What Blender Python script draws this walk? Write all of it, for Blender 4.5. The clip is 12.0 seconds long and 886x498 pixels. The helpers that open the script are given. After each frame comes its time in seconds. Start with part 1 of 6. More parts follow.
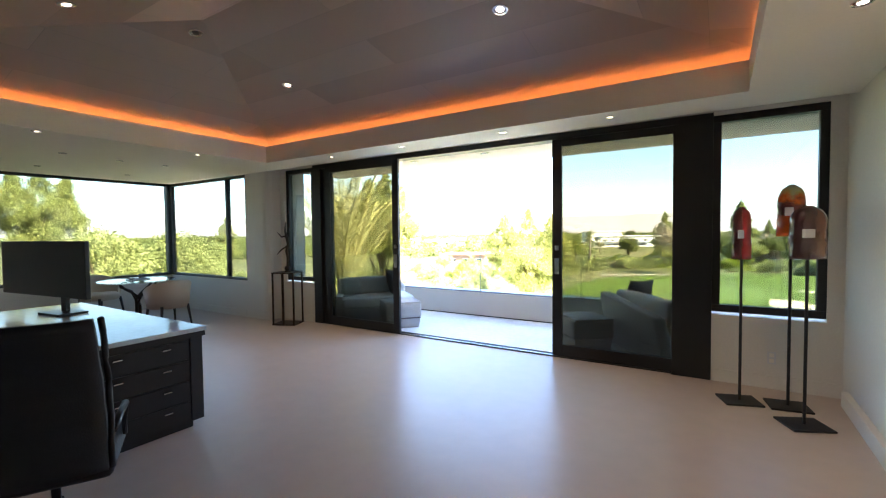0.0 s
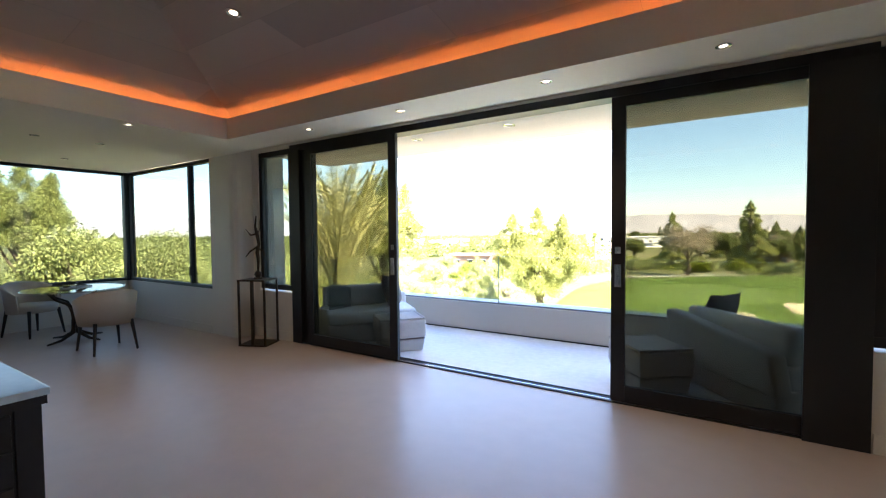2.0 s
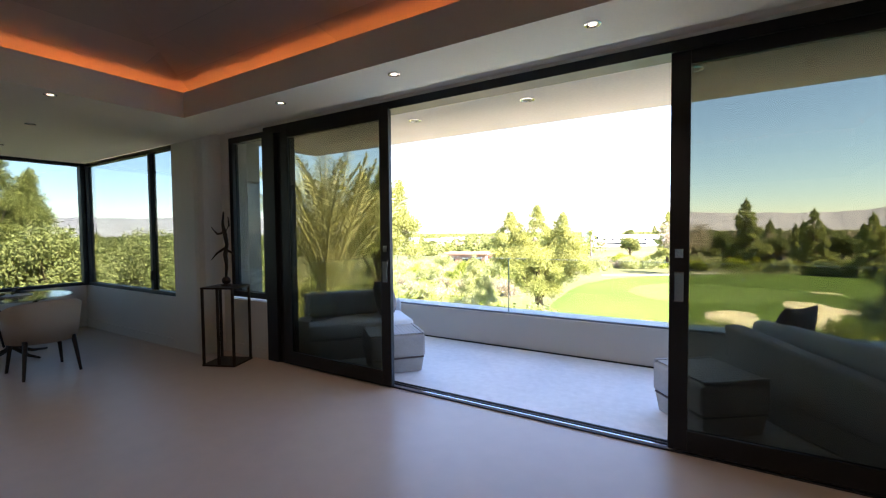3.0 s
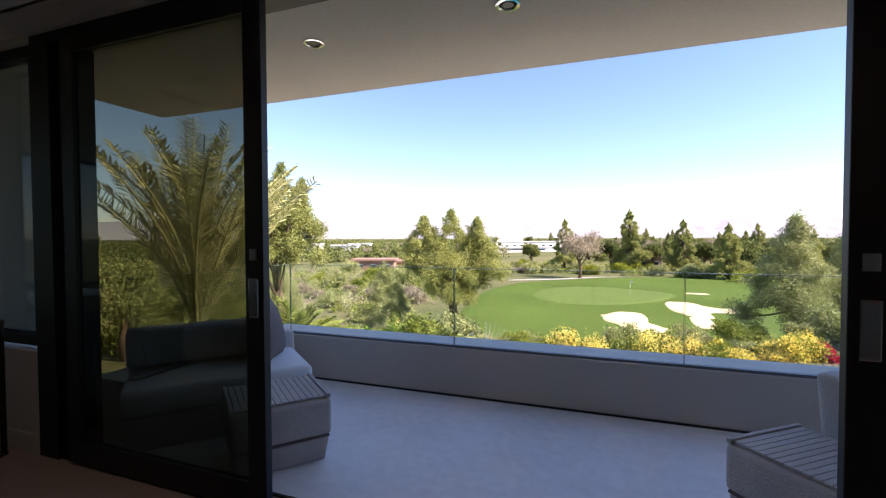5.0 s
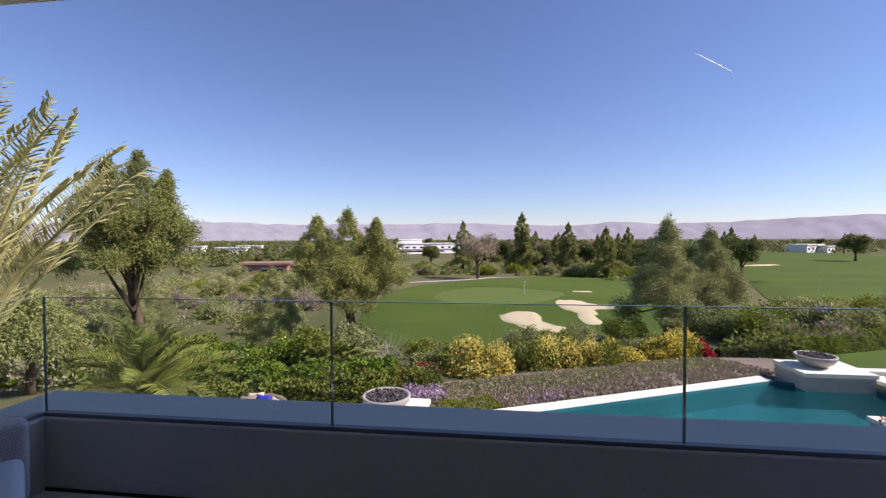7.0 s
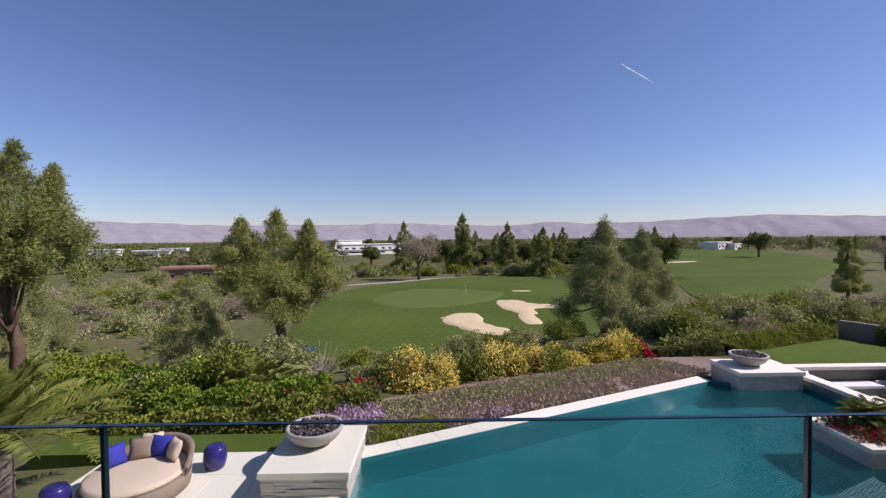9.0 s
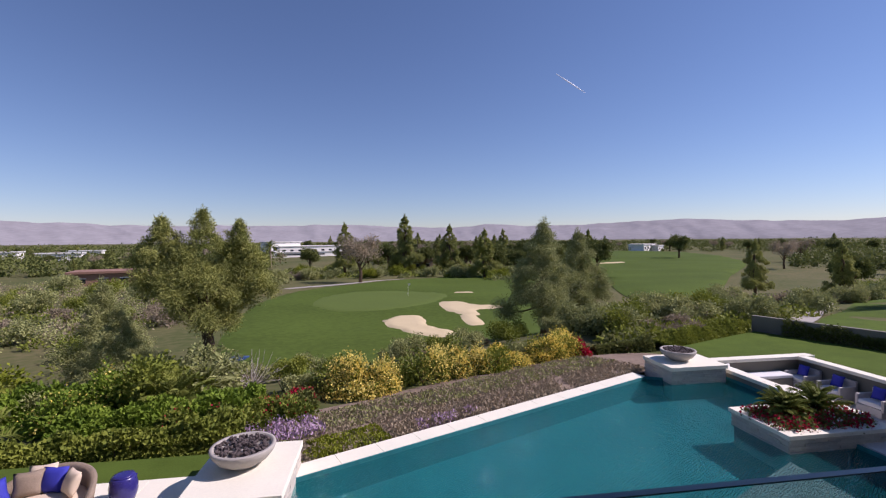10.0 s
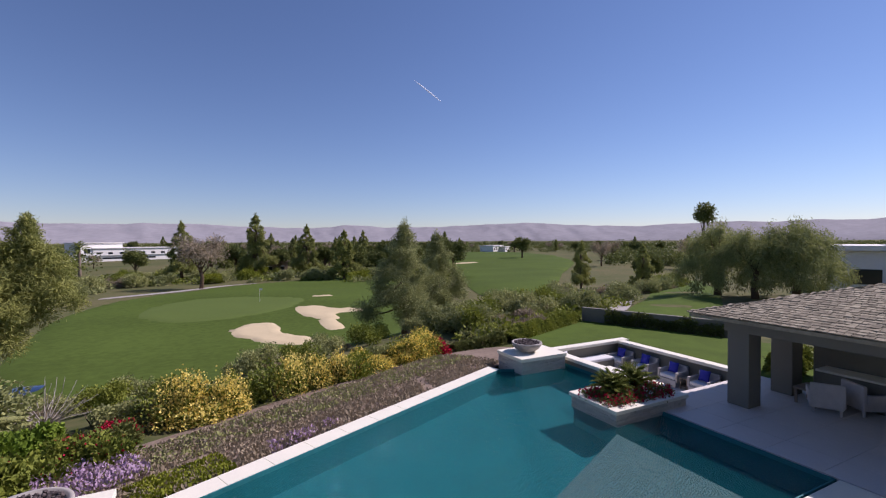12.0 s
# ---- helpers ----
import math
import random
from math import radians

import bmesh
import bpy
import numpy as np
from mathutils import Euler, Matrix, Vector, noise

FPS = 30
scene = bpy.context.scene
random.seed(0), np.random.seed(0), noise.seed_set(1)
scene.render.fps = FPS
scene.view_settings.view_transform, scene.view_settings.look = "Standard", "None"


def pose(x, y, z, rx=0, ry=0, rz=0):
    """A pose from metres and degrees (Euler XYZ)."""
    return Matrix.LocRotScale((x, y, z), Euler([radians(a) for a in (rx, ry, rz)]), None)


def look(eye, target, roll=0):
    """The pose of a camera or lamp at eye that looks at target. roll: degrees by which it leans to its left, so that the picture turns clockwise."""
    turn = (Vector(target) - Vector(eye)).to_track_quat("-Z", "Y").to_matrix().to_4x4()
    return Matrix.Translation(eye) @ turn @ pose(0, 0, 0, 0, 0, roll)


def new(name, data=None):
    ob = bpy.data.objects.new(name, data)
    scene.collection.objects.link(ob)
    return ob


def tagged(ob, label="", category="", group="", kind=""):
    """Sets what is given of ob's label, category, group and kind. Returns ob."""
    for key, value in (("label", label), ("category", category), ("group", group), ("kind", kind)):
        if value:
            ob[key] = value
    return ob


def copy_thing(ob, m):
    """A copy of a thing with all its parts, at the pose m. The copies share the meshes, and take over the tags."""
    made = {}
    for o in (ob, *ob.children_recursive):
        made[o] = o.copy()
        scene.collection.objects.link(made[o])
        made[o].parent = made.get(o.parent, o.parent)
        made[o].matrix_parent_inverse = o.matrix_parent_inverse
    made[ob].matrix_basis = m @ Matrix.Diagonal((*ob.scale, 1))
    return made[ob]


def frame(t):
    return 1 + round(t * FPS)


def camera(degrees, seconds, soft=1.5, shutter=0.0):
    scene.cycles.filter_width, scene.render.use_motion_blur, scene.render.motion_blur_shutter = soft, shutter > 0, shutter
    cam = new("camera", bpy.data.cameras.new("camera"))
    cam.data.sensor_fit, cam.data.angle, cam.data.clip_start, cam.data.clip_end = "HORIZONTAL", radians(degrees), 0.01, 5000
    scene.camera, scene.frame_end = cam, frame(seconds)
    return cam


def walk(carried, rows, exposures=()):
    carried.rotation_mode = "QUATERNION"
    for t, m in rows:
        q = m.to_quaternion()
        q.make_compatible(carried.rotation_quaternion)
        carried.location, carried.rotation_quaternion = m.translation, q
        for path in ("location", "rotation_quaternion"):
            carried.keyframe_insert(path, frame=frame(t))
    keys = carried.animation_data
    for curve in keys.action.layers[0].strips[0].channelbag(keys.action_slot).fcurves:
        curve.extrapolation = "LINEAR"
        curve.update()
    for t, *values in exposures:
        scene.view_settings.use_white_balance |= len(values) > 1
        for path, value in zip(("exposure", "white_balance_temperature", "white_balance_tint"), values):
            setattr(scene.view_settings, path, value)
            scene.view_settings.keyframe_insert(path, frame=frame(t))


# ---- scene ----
from mathutils import geometry
PATH = [
    (0, (0.087, -0.063, 1.543), (-0.981, 1.626, 1.468), -0.6),
    (0.5, (-0.11, 0.242, 1.528), (-1.18, 1.93, 1.456), -0.5),
    (1, (-0.323, 0.519, 1.533), (-1.397, 2.205, 1.456), -0.5),
    (1.5, (-0.565, 0.872, 1.532), (-1.643, 2.554, 1.452), -0.6),
    (2, (-0.818, 1.193, 1.499), (-1.899, 2.874, 1.427), -0.5),
    (2.5, (-1.097, 1.553, 1.505), (-2.181, 3.232, 1.426), -0.6),
    (4.5, (-2.167, 3.004, 1.44), (-2.975, 4.833, 1.384), -0.2),
    (5, (-2.399, 3.397, 1.425), (-3.085, 5.275, 1.371), -0.2),
    (5.5, (-2.539, 3.767, 1.412), (-3.104, 5.685, 1.359), -0.2),
    (6, (-2.566, 4.11, 1.42), (-3.017, 6.058, 1.371), -0.2),
    (6.5, (-2.67, 4.459, 1.456), (-3.013, 6.429, 1.408), -0.2),
    (7, (-2.749, 4.82, 1.492), (-2.995, 6.804, 1.444), -0.2),
    (9, (-2.787, 6.005, 1.624), (-2.765, 8.004, 1.575), -0.6),
    (9.5, (-2.783, 6.252, 1.602), (-2.648, 8.247, 1.556), -0.5),
    (10, (-2.794, 6.442, 1.592), (-2.51, 8.421, 1.549), -0.5),
    (10.5, (-2.802, 6.597, 1.595), (-2.363, 8.548, 1.551), -0.4),
    (11, (-2.777, 6.724, 1.6), (-2.17, 8.629, 1.556), -0.4),
    (11.5, (-2.722, 6.844, 1.582), (-1.97, 8.696, 1.54), -0.4),
    (12, (-2.719, 6.905, 1.571), (-1.833, 8.698, 1.53), -0.3),
]
cam = camera(90.6, 12.0, soft=1.2)
walk(cam, [(t, look(eye, aim, roll)) for t, eye, aim, roll in PATH],
     exposures=[(0, 4.62, 6700, 17), (1.5, 4.42, 6700, 20), (2.5, 3.9, 6700, 21), (4.5, 2.2, 6550, 26), (5.0, 1.78, 6500, 27), (5.5, 1.3, 6400, 29), (6.0, 1.02, 6400, 30), (6.5, 0.86, 6300, 30), (7.0, 0.58, 6200, 31), (9.0, 0.17, 6150, 31), (12, 0.08, 6050, 31)])

# ---- light ----
SUN_AZ, SUN_EL = 92.0, 42.0     # degrees clockwise from +y, and up
world = bpy.data.worlds.new("sky")
scene.world = world
world.use_nodes = True
wn = world.node_tree.nodes
sky = wn.new("ShaderNodeTexSky")
sky.sky_type, sky.sun_disc = "NISHITA", False
sky.sun_elevation, sky.sun_rotation = radians(SUN_EL), radians(SUN_AZ)
sky.altitude, sky.air_density, sky.dust_density, sky.ozone_density = 0, 1.0, 0.05, 4.5
world.node_tree.links.new(sky.outputs[0], wn["Background"].inputs[0])
wn["Background"].inputs[1].default_value = 0.085
sun_data = bpy.data.lights.new("sun", "SUN")
sun_data.energy, sun_data.angle, sun_data.color = 5.0, radians(0.5), (1.0, 0.93, 0.82)
sun = new("sun", sun_data)
sa, se = radians(SUN_AZ), radians(SUN_EL)
sun.matrix_world = look((30 * math.sin(sa) * math.cos(se), 30 * math.cos(sa) * math.cos(se), 30 * math.sin(se)), (0, 0, 0))

# ---- materials ----
def material(name, color, rough=0.6, metal=0.0, vary=0.12, grain=40.0, stain=1.2, bump=0.0, color2=None, spec=0.5, rnd=0.0, coat=0.0, trans=0.0):
    m = bpy.data.materials.new(name)
    m.use_nodes = True
    nt = m.node_tree
    b = nt.nodes["Principled BSDF"]
    L = nt.links.new
    co = nt.nodes.new("ShaderNodeTexCoord").outputs["Object"]
    fine, wide = nt.nodes.new("ShaderNodeTexNoise"), nt.nodes.new("ShaderNodeTexNoise")
    for n, sc, det in ((fine, grain, 3), (wide, stain, 4)):
        n.inputs["Scale"].default_value, n.inputs["Detail"].default_value = sc, det
        L(co, n.inputs["Vector"])
    add = nt.nodes.new("ShaderNodeMath"); add.operation = "ADD"
    L(fine.outputs[0], add.inputs[0]); L(wide.outputs[0], add.inputs[1])
    fac = add.outputs[0]
    if rnd:
        info = nt.nodes.new("ShaderNodeObjectInfo")
        ma = nt.nodes.new("ShaderNodeMath"); ma.operation = "MULTIPLY_ADD"
        L(info.outputs["Random"], ma.inputs[0]); ma.inputs[1].default_value = rnd
        L(fac, ma.inputs[2]); fac = ma.outputs[0]
    ramp = nt.nodes.new("ShaderNodeMapRange")
    ramp.inputs["From Min"].default_value, ramp.inputs["From Max"].default_value = 0.6, 1.4 + rnd
    L(fac, ramp.inputs["Value"])
    mix = nt.nodes.new("ShaderNodeMix"); mix.data_type = "RGBA"
    c2 = color2 or [c * (1 + vary) for c in color]
    c1 = color if color2 else [c * (1 - vary) for c in color]
    mix.inputs["A"].default_value, mix.inputs["B"].default_value = (*c1, 1), (*[min(c, 1) for c in c2], 1)
    L(ramp.outputs[0], mix.inputs["Factor"]); L(mix.outputs["Result"], b.inputs["Base Color"])
    b.inputs["Metallic"].default_value, b.inputs["Specular IOR Level"].default_value = metal, spec
    b.inputs["Coat Weight"].default_value = coat
    rr = nt.nodes.new("ShaderNodeMapRange")
    rr.inputs["To Min"].default_value, rr.inputs["To Max"].default_value = max(rough - 0.06, 0.02), min(rough + 0.06, 1)
    L(wide.outputs[0], rr.inputs["Value"]); L(rr.outputs[0], b.inputs["Roughness"])
    if bump:
        bp = nt.nodes.new("ShaderNodeBump")
        bp.inputs["Strength"].default_value, bp.inputs["Distance"].default_value = min(bump, 1), 0.01
        L(add.outputs[0], bp.inputs["Height"]); L(bp.outputs[0], b.inputs["Normal"])
    return m


def leafy(name, dark, light, translucent=0.25, rnd=0.35, island=0.45):
    """Foliage: varied per leaf island and per object, with some light passing through."""
    m = bpy.data.materials.new(name)
    m.use_nodes = True
    nt = m.node_tree; L = nt.links.new
    b = nt.nodes["Principled BSDF"]
    geo, info = nt.nodes.new("ShaderNodeNewGeometry"), nt.nodes.new("ShaderNodeObjectInfo")
    co = nt.nodes.new("ShaderNodeTexCoord")
    no = nt.nodes.new("ShaderNodeTexNoise"); no.inputs["Scale"].default_value = 1.3
    L(co.outputs["Object"], no.inputs["Vector"])
    a = nt.nodes.new("ShaderNodeMath"); a.operation = "MULTIPLY_ADD"
    L(info.outputs["Random"], a.inputs[0]); a.inputs[1].default_value = rnd; L(no.outputs[0], a.inputs[2])
    c = nt.nodes.new("ShaderNodeMath"); c.operation = "MULTIPLY_ADD"
    L(geo.outputs["Random Per Island"], c.inputs[0]); c.inputs[1].default_value = island; L(a.outputs[0], c.inputs[2])
    r = nt.nodes.new("ShaderNodeMapRange"); r.inputs["From Min"].default_value, r.inputs["From Max"].default_value = 0.3, 0.75 + island + rnd * 0.7
    L(c.outputs[0], r.inputs["Value"])
    mix = nt.nodes.new("ShaderNodeMix"); mix.data_type = "RGBA"
    mix.inputs["A"].default_value, mix.inputs["B"].default_value = (*dark, 1), (*light, 1)
    L(r.outputs[0], mix.inputs["Factor"])
    L(mix.outputs["Result"], b.inputs["Base Color"])
    b.inputs["Roughness"].default_value, b.inputs["Specular IOR Level"].default_value = 0.65, 0.12
    tr = nt.nodes.new("ShaderNodeBsdfTranslucent"); L(mix.outputs["Result"], tr.inputs["Color"])
    ms = nt.nodes.new("ShaderNodeMixShader"); ms.inputs[0].default_value = translucent
    L(b.outputs[0], ms.inputs[1]); L(tr.outputs[0], ms.inputs[2])
    L(ms.outputs[0], nt.nodes["Material Output"].inputs["Surface"])
    return m


def glassy(name, tint, ior=1.45, gloss=0.02, wave=0.0):
    """A thin pane: tinted light goes straight through, Fresnel adds the mirror gloss."""
    m = bpy.data.materials.new(name)
    m.use_nodes = True
    nt = m.node_tree; L = nt.links.new
    nt.nodes.remove(nt.nodes["Principled BSDF"])
    t, g = nt.nodes.new("ShaderNodeBsdfTransparent"), nt.nodes.new("ShaderNodeBsdfGlossy")
    t.inputs["Color"].default_value, g.inputs["Roughness"].default_value = (*tint, 1), gloss
    lw, ms = nt.nodes.new("ShaderNodeLayerWeight"), nt.nodes.new("ShaderNodeMixShader")
    pw, f = nt.nodes.new("ShaderNodeMath"), nt.nodes.new("ShaderNodeMath")
    pw.operation, f.operation = "POWER", "MULTIPLY_ADD"
    f0 = ((ior - 1) / (ior + 1)) ** 2
    L(lw.outputs["Facing"], pw.inputs[0]); pw.inputs[1].default_value = 5.0
    L(pw.outputs[0], f.inputs[0]); f.inputs[1].default_value, f.inputs[2].default_value = 1 - f0, f0
    if wave:
        co = nt.nodes.new("ShaderNodeTexCoord")
        n1 = nt.nodes.new("ShaderNodeTexNoise"); n1.inputs["Scale"].default_value = 14.0; n1.inputs["Detail"].default_value = 4
        n2 = nt.nodes.new("ShaderNodeTexWave"); n2.inputs["Scale"].default_value = 5.5; n2.inputs["Distortion"].default_value = 9
        mp = nt.nodes.new("ShaderNodeMapping"); mp.inputs["Rotation"].default_value = (0, 0, 1.0)
        L(co.outputs["Object"], mp.inputs[0]); L(mp.outputs[0], n2.inputs[0]); L(co.outputs["Object"], n1.inputs["Vector"])
        ad = nt.nodes.new("ShaderNodeMath"); ad.operation = "ADD"; L(n1.outputs[0], ad.inputs[0]); L(n2.outputs[1], ad.inputs[1])
        bp = nt.nodes.new("ShaderNodeBump"); bp.inputs["Strength"].default_value = wave; bp.inputs["Distance"].default_value = 0.04
        L(ad.outputs[0], bp.inputs["Height"]); L(bp.outputs[0], g.inputs["Normal"]); L(bp.outputs[0], lw.inputs["Normal"])
    L(f.outputs[0], ms.inputs[0]); L(t.outputs[0], ms.inputs[1]); L(g.outputs[0], ms.inputs[2])
    L(ms.outputs[0], nt.nodes["Material Output"].inputs["Surface"])
    return m


def glow(name, color, strength):
    m = bpy.data.materials.new(name)
    m.use_nodes = True
    b = m.node_tree.nodes["Principled BSDF"]
    b.inputs["Base Color"].default_value = (*color, 1)
    b.inputs["Emission Color"].default_value, b.inputs["Emission Strength"].default_value = (*color, 1), strength
    return m


PLASTER = material("plaster", (0.74, 0.71, 0.65), 0.75, vary=0.05, grain=60, stain=0.7, bump=0.08)
CEILING = material("ceiling_paint", (0.84, 0.79, 0.70), 0.8, vary=0.03, grain=60, stain=0.5)
STUCCO = material("stucco", (0.42, 0.39, 0.34), 0.85, vary=0.08, grain=90, stain=0.8, bump=0.3, spec=0.06)
FLOOR = material("honed_floor", (0.53, 0.43, 0.365), 0.33, vary=0.06, grain=6, stain=0.8, spec=0.5)
DECKING = material("pale_balcony_floor", (0.78, 0.765, 0.755), 0.5, vary=0.11, grain=14, stain=1.6)
METAL = material("black_metal", (0.007, 0.0065, 0.007), 0.5, metal=0.0, vary=0.2, grain=120, stain=3)
BRONZE = material("dark_bronze", (0.05, 0.035, 0.025), 0.45, metal=0.8, vary=0.25, grain=60, stain=6, bump=0.2)
CHROME = material("chrome", (0.6, 0.6, 0.62), 0.15, metal=1.0, vary=0.03, grain=50)
LEATHER = material("black_leather", (0.012, 0.013, 0.02), 0.45, vary=0.2, grain=150, stain=4, bump=0.15)
BLACKWOOD = material("black_stained_wood", (0.012, 0.011, 0.013), 0.35, vary=0.25, grain=30, stain=3)
DESKTOP = material("pale_stone_desktop", (0.60, 0.64, 0.66), 0.12, vary=0.08, grain=20, stain=2, spec=0.6)
SCREEN = material("black_plastic", (0.01, 0.01, 0.011), 0.3, vary=0.1)
FABRIC = material("cream_upholstery", (0.55, 0.48, 0.41), 0.9, vary=0.06, grain=300, stain=3, bump=0.2)
LEGWOOD = material("ebony_leg", (0.02, 0.014, 0.01), 0.4, vary=0.3, grain=40)
GLASS = glassy("tinted_glass", (0.375, 0.38, 0.325))
GLASS_LIGHT = glassy("light_tinted_glass", (0.40, 0.43, 0.41))
CLEAR = glassy("clear_glass", (0.93, 0.96, 0.95))
EDGE = material("glass_edge", (0.10, 0.16, 0.15), 0.12, vary=0.1)
CHANNEL = material("grey_glazing_channel", (0.20, 0.21, 0.23), 0.45, vary=0.1, grain=80)
TABLEGLASS = glassy("table_glass", (0.82, 0.84, 0.82), ior=1.9)
WICKER = material("pale_woven_wicker", (0.52, 0.49, 0.47), 0.8, vary=0.18, grain=120, stain=4, bump=0.6, spec=0.06)
CUSHION = material("white_outdoor_cushion", (0.70, 0.70, 0.71), 0.9, vary=0.05, grain=200, stain=2, bump=0.15, spec=0.06)
TAUPE = material("taupe_pillow", (0.16, 0.125, 0.12), 0.9, vary=0.1, grain=250, stain=4, bump=0.2)
BLUE = material("cobalt_fabric", (0.03, 0.035, 0.35), 0.8, vary=0.2, grain=200, stain=4)
SAND_CUSHION = material("sand_cushion", (0.62, 0.50, 0.38), 0.9, vary=0.06, grain=200, stain=3)
RATTAN = material("brown_rattan", (0.25, 0.19, 0.14), 0.8, vary=0.3, grain=90, stain=5, bump=0.5)
BLUEGLAZE = material("blue_glazed_ceramic", (0.03, 0.025, 0.16), 0.25, vary=0.25, grain=30, stain=5)
WHITESTONE = material("white_limestone", (0.77, 0.735, 0.61), 0.7, vary=0.06, grain=25, stain=1.2, bump=0.1)
LEDGER = material("stacked_ledger_stone", (0.50, 0.46, 0.40), 0.8, vary=0.2, grain=20, stain=4, bump=0.4, rnd=0.6)
CONCRETE = material("grey_cast_concrete", (0.36, 0.33, 0.30), 0.8, vary=0.1, grain=40, stain=3, bump=0.2)
LAVA = material("black_lava_rock", (0.075, 0.058, 0.057), 0.9, vary=0.5, grain=30, stain=8, bump=0.6)
POOLWALL = material("teal_pool_finish", (0.006, 0.165, 0.185), 0.7, vary=0.25, grain=12, stain=0.7)
POOLSHELF = material("pale_pool_shelf", (0.31, 0.195, 0.185), 0.7, vary=0.12, grain=12, stain=1.2)
WATER = glassy("pool_water", (0.30, 0.74, 0.79), ior=1.33, gloss=0.03, wave=0.75)
wt = WATER.node_tree                    # the water's own turquoise body over the see-through part
body, half = wt.nodes.new("ShaderNodeBsdfDiffuse"), wt.nodes.new("ShaderNodeMixShader")
body.inputs["Color"].default_value, half.inputs[0].default_value = (0.004, 0.135, 0.150, 1), 0.34
clear_part = [n for n in wt.nodes if n.type == "BSDF_TRANSPARENT"][0]
gloss_mix = [n for n in wt.nodes if n.type == "MIX_SHADER" and n != half][0]
ripple = [n for n in wt.nodes if n.type == "BUMP"][0]
wt.links.new(ripple.outputs[0], body.inputs["Normal"])
wt.links.new(clear_part.outputs[0], half.inputs[1])
wt.links.new(body.outputs[0], half.inputs[2])
wt.links.new(half.outputs[0], gloss_mix.inputs[1])
LAWN = material("mown_lawn", (0.075, 0.115, 0.02), 0.9, vary=0.25, grain=30, stain=1.0, bump=0.3, spec=0.06)
FAIRWAY = material("fairway_grass", (0.072, 0.108, 0.020), 0.9, vary=0.26, grain=2, stain=0.07, spec=0.06)
GREEN = material("putting_green_grass", (0.098, 0.138, 0.034), 0.9, vary=0.08, grain=3, stain=0.15, spec=0.06)
SAND = material("bunker_sand", (0.56, 0.465, 0.29), 0.95, vary=0.07, grain=4, stain=0.4, spec=0.06)
ROUGH = material("dry_scrub_ground", (0.06, 0.085, 0.025), 0.95, grain=1.2, stain=0.06, color2=(0.17, 0.145, 0.075), bump=0.4, spec=0.06)
BED = material("mulched_bed", (0.17, 0.13, 0.10), 0.95, grain=5, stain=0.7, color2=(0.30, 0.235, 0.185), bump=0.6, spec=0.06)
# Pale mauve-grey base: the distance haze is put into the rock colour.
MOUNTAIN = material("haze_tinted_rock", (0.29, 0.28, 0.295), 0.95, vary=0.14, grain=0.03, stain=0.006, spec=0.06)
SHINGLE = material("weathered_wood_shingle", (0.30, 0.265, 0.195), 0.85, vary=0.55, grain=9, stain=3, bump=0.4, rnd=0.9, spec=0.06)
st = SHINGLE.node_tree                  # each joined shingle varies too
isl, sm = st.nodes.new("ShaderNodeNewGeometry"), st.nodes.new("ShaderNodeMath")
sm.operation = "ADD"
ob_info = [n for n in st.nodes if n.type == "OBJECT_INFO"][0]
target = ob_info.outputs["Random"].links[0].to_socket
st.links.new(ob_info.outputs["Random"], sm.inputs[0]); st.links.new(isl.outputs["Random Per Island"], sm.inputs[1])
hf = st.nodes.new("ShaderNodeMath"); hf.operation = "FRACT"
st.links.new(sm.outputs[0], hf.inputs[0]); st.links.new(hf.outputs[0], target)
GREYSTUCCO = material("grey_green_stucco", (0.20, 0.19, 0.16), 0.85, vary=0.07, grain=60, stain=1, bump=0.2, spec=0.06)
WHITEWALL = material("white_render", (0.75, 0.73, 0.69), 0.8, vary=0.04, grain=3, stain=0.2)
TERRACOTTA = material("terracotta_roof", (0.27, 0.15, 0.105), 0.85, vary=0.15, grain=3, stain=0.3)
DARKGLASS = material("dark_window", (0.02, 0.025, 0.03), 0.1, vary=0.1)
BARK = material("grey_brown_bark", (0.13, 0.09, 0.06), 0.9, vary=0.35, grain=14, stain=3, bump=0.8, spec=0.06)
PALMBARK = material("palm_thatch", (0.22, 0.17, 0.13), 0.95, vary=0.3, grain=20, stain=3, bump=0.8)
PINE = leafy("pine_needles", (0.115, 0.150, 0.042), (0.42, 0.42, 0.125))
OLIVE = leafy("olive_leaves", (0.150, 0.180, 0.068), (0.45, 0.455, 0.185))
SPRING = leafy("spring_leaves", (0.17, 0.20, 0.06), (0.44, 0.45, 0.16))
HEDGE = leafy("hedge_leaves", (0.062, 0.100, 0.018), (0.34, 0.365, 0.058))
SHRUB = leafy("shrub_leaves", (0.055, 0.115, 0.014), (0.29, 0.39, 0.045))
LIME = leafy("lime_leaves", (0.112, 0.164, 0.014), (0.300, 0.314, 0.036))
SAGE = leafy("sage_leaves", (0.21, 0.170, 0.115), (0.43, 0.355, 0.25))
DARKLEAF = leafy("dark_leaves", (0.058, 0.085, 0.028), (0.21, 0.225, 0.062))
PEPPER = leafy("pepper_leaves", (0.15, 0.185, 0.065), (0.45, 0.46, 0.17), 0.35)
FROND = leafy("palm_leaflets", (0.30, 0.305, 0.105), (0.66, 0.63, 0.32), 0.45)
FROND_GREEN = leafy("green_palm_leaflets", (0.084, 0.131, 0.023), (0.319, 0.339, 0.077), 0.3)
YELLOW = leafy("yellow_petals", (0.84, 0.62, 0.08), (0.93, 0.80, 0.27), 0.3)
RED = leafy("red_petals", (0.26, 0.008, 0.02), (0.58, 0.025, 0.07), 0.2)
LILAC = leafy("lilac_petals", (0.30, 0.20, 0.32), (0.54, 0.39, 0.52), 0.2)
